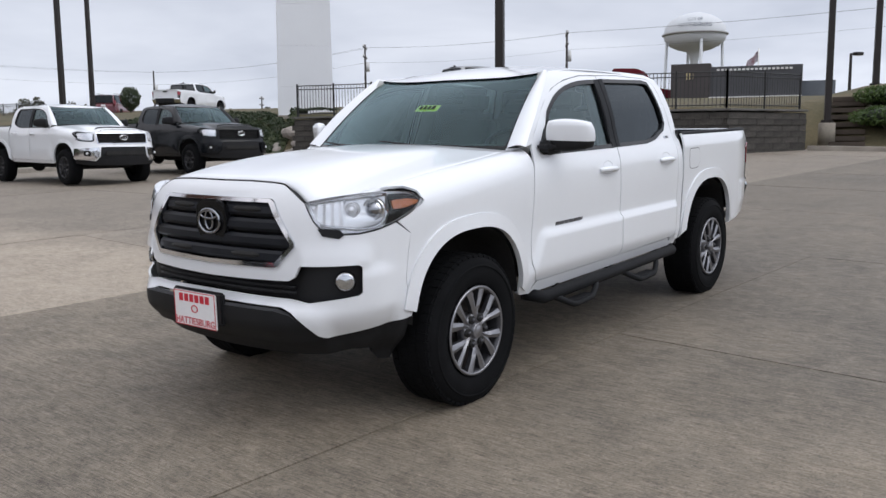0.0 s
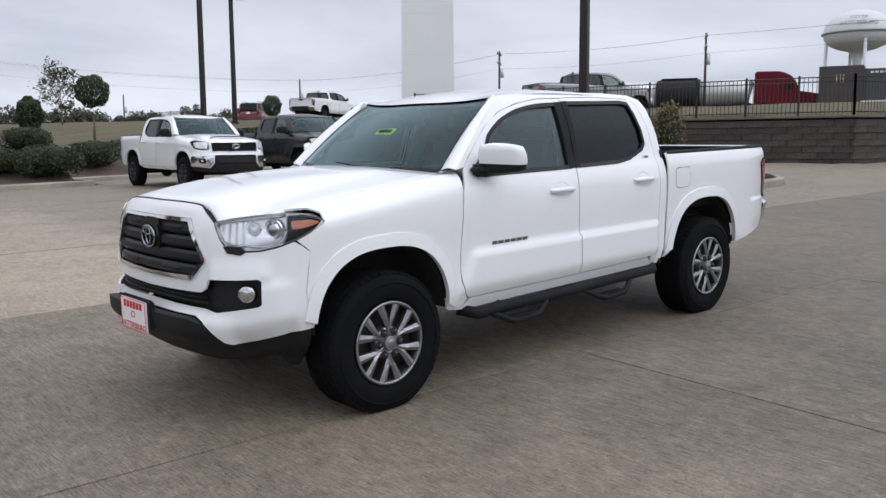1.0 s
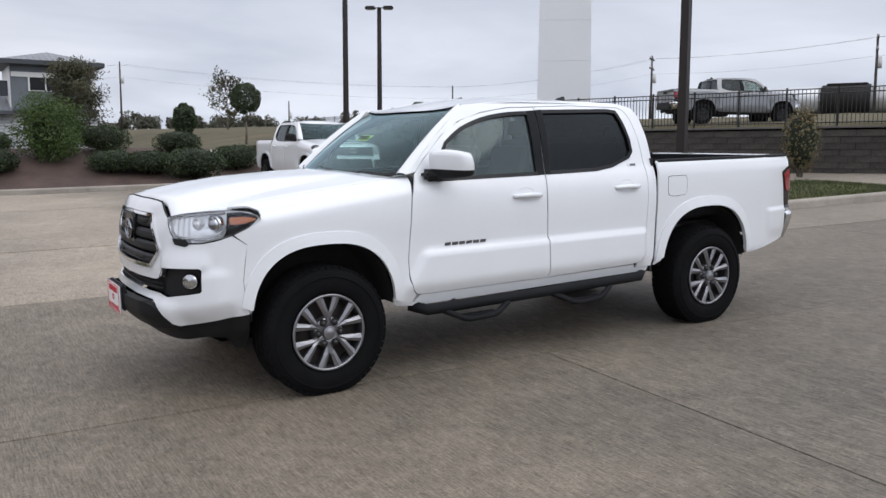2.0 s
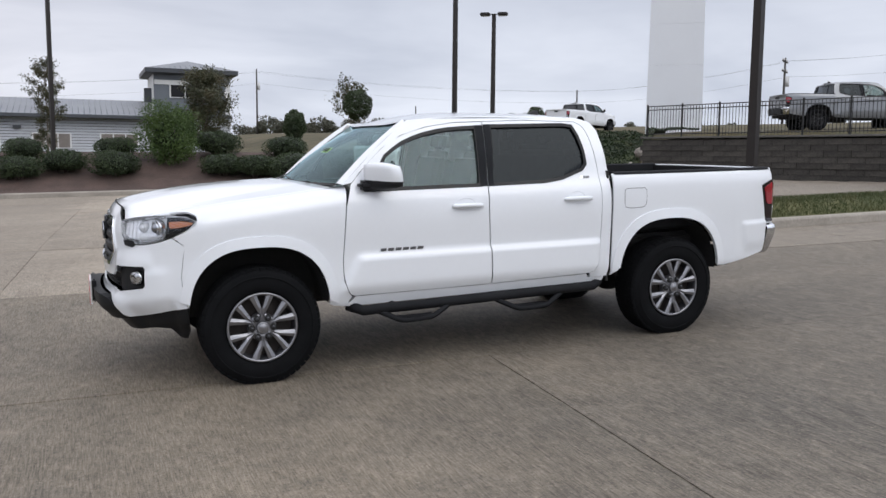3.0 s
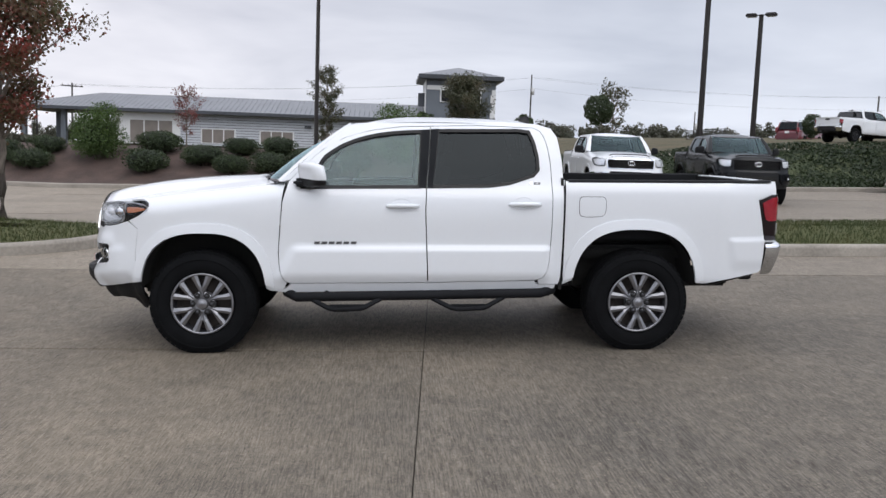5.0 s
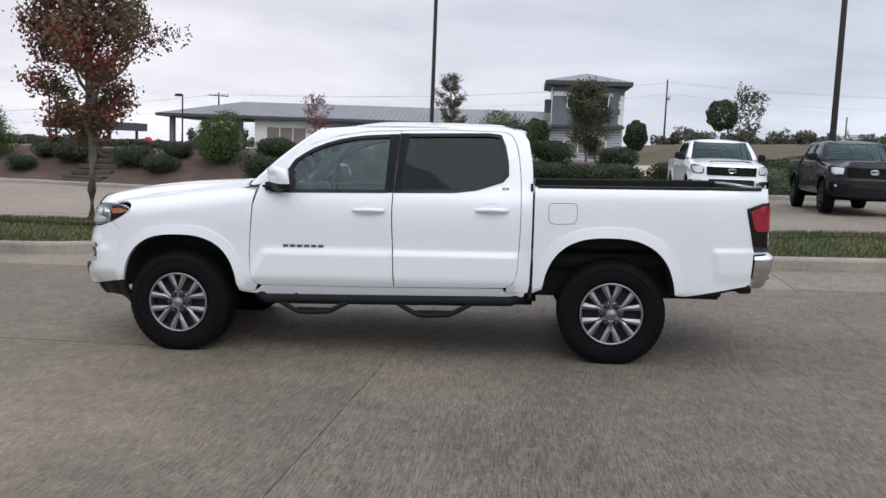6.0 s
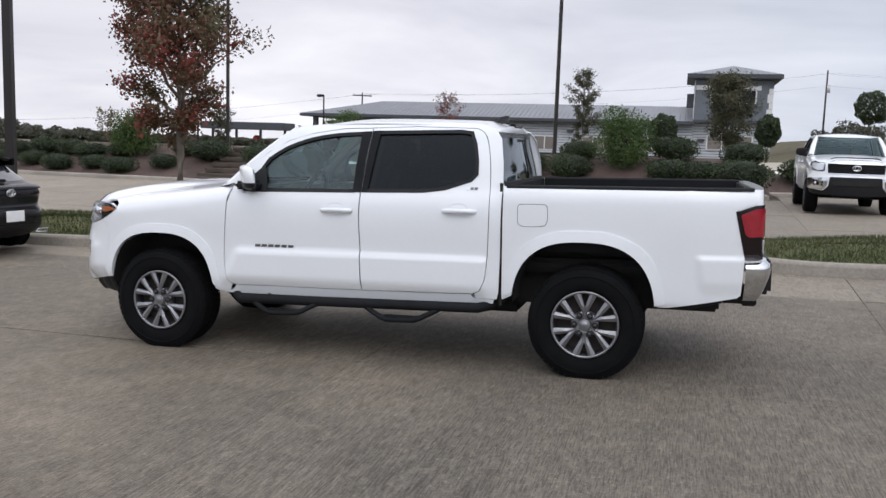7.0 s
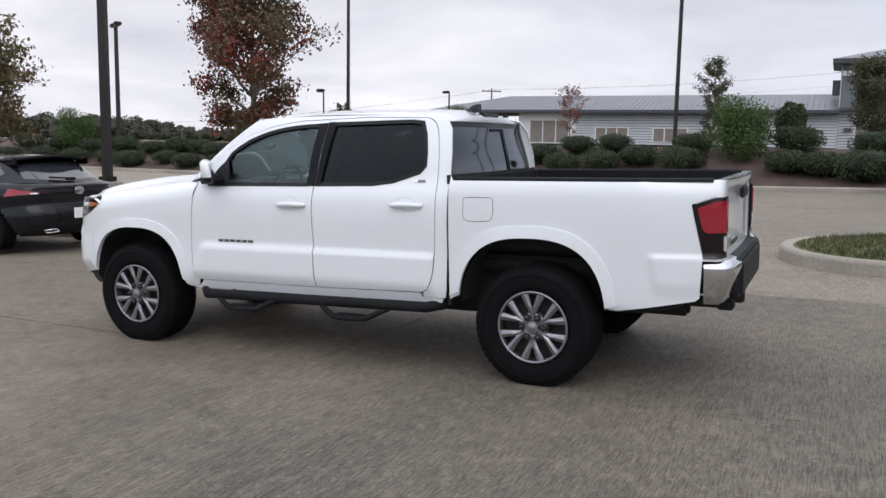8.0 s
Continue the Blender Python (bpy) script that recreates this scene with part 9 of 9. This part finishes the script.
def plant_rows():
    protos = [shrub_proto("shrub", "rounded clipped dark green shrub on the mulched bank", 0.72, 0.86, leaf_box, s, 7600, 0.027) for s in (1, 2, 3)]
    used = [False] * 3
    for i, (x, y, r) in enumerate(LOW_ROW + TOP_ROW):
        p = protos[i % 3]
        k = r / 0.72 * (1.14 if x > -17 else 0.98)
        m = Matrix.Translation((x, y, land_z(x, y) - 0.02)) @ Matrix.Rotation(i * 1.7, 4, 'Z')
        if not used[i % 3]:
            used[i % 3] = True
            p.matrix_world = m
            p.scale = (k, k, k * 0.98)
        else:
            c = copy_thing(p, m)
            c.scale = (k, k, k * (0.92 + 0.12 * ((i * 7) % 5) / 4))
    big = shrub_proto("tall_shrub", "large loose bright green shrub on the bank", 1.10, 2.1, leaf_green, 8, 16000, 0.037, 26, 0.07)
    spots = [(1.8, 24.5, 1.0), (-9.7, 26.1, 0.98), (-20.2, 26.9, 1.0), (-32.0, 27.0, 1.0)]
    for i, (x, y, k) in enumerate(spots):
        m = Matrix.Translation((x, y, land_z(x, y) - 0.02)) @ Matrix.Rotation(i * 2.1, 4, 'Z')
        if i == 0:
            big.matrix_world = m
        else:
            c = copy_thing(big, m)
            c.scale = (k, k, k)
    fb = shrub_proto("thin_shrub", "thin yellowing shrub before the retaining wall", 0.55, 2.3, leaf_rust, 14, 2200, 0.045, 8)
    fb.matrix_world = Matrix.Translation((20.0, 10.15, land_z(20.0, 10.15)))
    tagged(fb, group="shrubs by the wall")
    low = shrub_proto("juniper", "low dark spreading juniper on the slope", 1.3, 0.9, leaf_green, 17, 5000, 0.05, 12)
    for i, (x, y, k) in enumerate(((30.1, 2.6, 1.0), (31.6, 2.9, 0.9), (30.6, 0.9, 1.1), (32.4, 1.4, 1.0), (31.4, -1.4, 1.2))):
        m = Matrix.Translation((x, y, land_z(x, y) - 0.02)) @ Matrix.Rotation(i, 4, 'Z')
        if i == 0:
            low.matrix_world = m
        else:
            copy_thing(low, m).scale = (k, k, k)


plant_rows()


def build_steps():
    """Timber-edged steps up the slope beside the wall."""
    st = empty("garden_steps")
    tagged(st, "brown timber steps up the grass slope", "steps")
    tim = material("brown_timber", (0.070, 0.054, 0.042), 0.9, vary=0.3, scale=2, fine=30)
    for i in range(9):
        bm = bmesh.new()
        x = 28.35 + 0.46 * i
        y = 3.55 + 0.10 * i
        bevelled_box(bm, (x, y, land_z(x, y) + 0.04), (0.30, 1.15, 0.17), 0.015, Matrix.Rotation(0.2, 3, 'Z'))
        part("step", bm, tim, st)
    st2 = empty("garden_steps")
    tagged(st2, "brown timber steps up the mulched bank", "steps")
    for i in range(7):
        bm = bmesh.new()
        y = 24.3 + 0.6 * i
        bevelled_box(bm, (-14.7, y, land_z(-14.7, y) + 0.05), (1.7, 0.5, 0.17), 0.015)
        part("step", bm, tim, st2)


build_steps()


def build_rocks():
    rock = material("pale_rock", (0.30, 0.27, 0.24), 0.9, vary=0.25, scale=2, fine=20, bump=0.6, bump_scale=12)
    rng = np.random.default_rng(5)
    for i in range(9):
        y = 21.7 + i * 0.30
        x = 19.75 + 0.14 * i + rng.normal() * 0.22
        r = rng.uniform(0.20, 0.38)
        bm = bmesh.new()
        bmesh.ops.create_icosphere(bm, subdivisions=2, radius=r)
        for v in bm.verts:
            v.co *= 1 + 0.3 * noise.noise(v.co * 3 + Vector((i * 3.1, 0, 0)))
            v.co.z *= 0.75
        bmesh.ops.translate(bm, verts=bm.verts[:], vec=(x, y, land_z(x, y) + r * 0.35))
        tagged(part("boulder", bm, rock), "pale rough boulder on the green bank", "rock", "boulders by the wall")


build_rocks()


def far_woods():
    """Distant woods along the horizon: crowns of several uneven lumps of leaves, on a low hill to the west."""
    rng = np.random.default_rng(11)
    # leaf colours are lightened a little to carry the distance haze
    mat = leaf_material("hazed_far_leaf", (0.048, 0.068, 0.044), (0.095, 0.112, 0.078), (0.085, 0.078, 0.055))
    far_top = curve1([(112, 2.4), (124, 2.4), (130, 3.0), (133, 3.8), (135.5, 4.9), (141, 5.1), (150, 5.8), (172, 6.4)])
    near_top = curve1([(112, 1.75), (130, 1.95), (136, 2.25), (141, 2.75), (150, 3.0), (172, 3.1)])
    pts, nr = [], []
    for a0, a1, d, n, hmin, hmax in ((112, 172, 150, 190, far_top, 0), (112, 172, 62, 170, near_top, 0), (60, 80, 150, 26, 3, 5), (38, 62, 130, 44, 1.2, 2.8), (85, 112, 190, 50, 3, 5.5), (24, 40, 260, 26, 4, 7), (172, 350, 140, 120, 5, 10)):
        for i in range(n):
            ang = a0 + (a1 - a0) * (i + rng.random()) / n
            a = radians(ang)
            dd = d * rng.uniform(0.9, 1.15)
            c = np.array([dd * math.cos(a), dd * math.sin(a), 0.0])
            base = land_z(c[0], c[1])
            h = rng.uniform(hmin, hmax) if hmax else max(0.5, hmin(ang) * rng.uniform(0.74, 1.08) - base)
            r = h * rng.uniform(0.45, 0.8) if hmax else h * rng.uniform(0.5, 0.8) + 0.005 * d
            for _ in range(7):
                k = 150
                q = rng.normal(size=3) * np.array([0.42, 0.42, 0.0]) * r
                up = h * rng.uniform(0.22, 0.80) * (1 - 0.18 * np.hypot(q[0], q[1]) / r)
                w = rng.uniform(0.30, 0.55)
                v = rng.normal(size=(k, 3))
                v /= np.linalg.norm(v, axis=1)[:, None]
                pts.append(c + q + np.array([0, 0, base + up]) + v * np.array([r * w, r * w, h * 0.26]) * (0.55 + 0.5 * rng.random(k))[:, None])
                nr.append(v)
    me = leaf_mesh("far_woods", np.concatenate(pts), np.concatenate(nr), 0.19, mat, rng, 0.8)
    tagged(new("far_woods", me), "distant green and brown woods along the horizon", "woods", kind="stuff")


far_woods()


def grass_blades():
    """Short blades on the islands and at the kerbs."""
    rng = np.random.default_rng(3)
    mat = leaf_material("grass_blade", (0.038, 0.056, 0.015), (0.105, 0.095, 0.036), (0.060, 0.075, 0.022))
    P = []
    for k in (0, 1):
        x0, x1, y0, y1 = ISLANDS[k]
        x0 = max(x0, -16)
        n = 26000
        xs = rng.uniform(x0 + 0.2, x1 - 0.2, n)
        ys = y0 + 0.2 + (y1 - y0 - 0.4) * rng.random(n) ** 1.3
        for x, y in zip(xs, ys):
            if in_island(x, y, -0.2):
                P.append((x, y, mound_z(k, x, y)))
    P = np.array(P)
    n = len(P)
    h = rng.uniform(0.03, 0.075, n)[:, None]
    th = rng.random(n) * 2 * math.pi
    w = np.stack([np.cos(th), np.sin(th), np.zeros(n)], 1) * 0.006
    tip = P + np.concatenate([rng.normal(size=(n, 2)) * 0.02, h], 1)
    q = np.stack([P - w, P + w, tip], 1).reshape(-1, 3)
    me = bpy.data.meshes.new("grass_blades")
    me.from_pydata(q.tolist(), [], np.arange(3 * n).reshape(-1, 3).tolist())
    me.materials.append(mat)
    ob = new("grass_blades", me)
    tagged(ob, "short autumn grass blades on the islands", "grass", kind="stuff")


grass_blades()


def bank_cover():
    """Dark low leaves that cover the bank beside the wall."""
    rng = np.random.default_rng(23)
    n = 26000
    xs, ys = rng.uniform(9.2, 23.5, n), rng.uniform(23.1, 27.6, n)
    lump = [0.06 + 0.20 * max(0.0, noise.noise((x * 0.7, y * 0.9, 2.0)) + 0.25) for x, y in zip(xs, ys)]
    pts = np.array([(x, y, land_z(x, y) + h * (0.4 + 0.6 * r)) for x, y, h, r in zip(xs, ys, lump, rng.random(n))])
    me = leaf_mesh("bank_cover", pts, np.tile((0.0, -0.3, 1.0), (n, 1)), 0.060, leaf_material("deep_shade_leaf", (0.014, 0.026, 0.010), (0.040, 0.060, 0.022)), rng)
    tagged(new("bank_cover", me), "dark evergreen ground cover on the bank by the wall", "ground cover", kind="stuff")


bank_cover()


def build_litter():
    bm = bmesh.new()
    z = land_z(7.0, 25.56)
    grid(bm, lambda u, v: (7.0 + 0.30 * u, 25.5 + 0.16 * v, z + 0.12 + 0.10 * v + 0.05 * math.sin(u * 5)), lin(0, 1, 7), lin(0, 1, 4))
    tagged(part("paper_scrap", bm, paper_white), "crumpled white paper scrap lying on the mulch", "litter")


build_litter()
build_wall()
build_slabs()
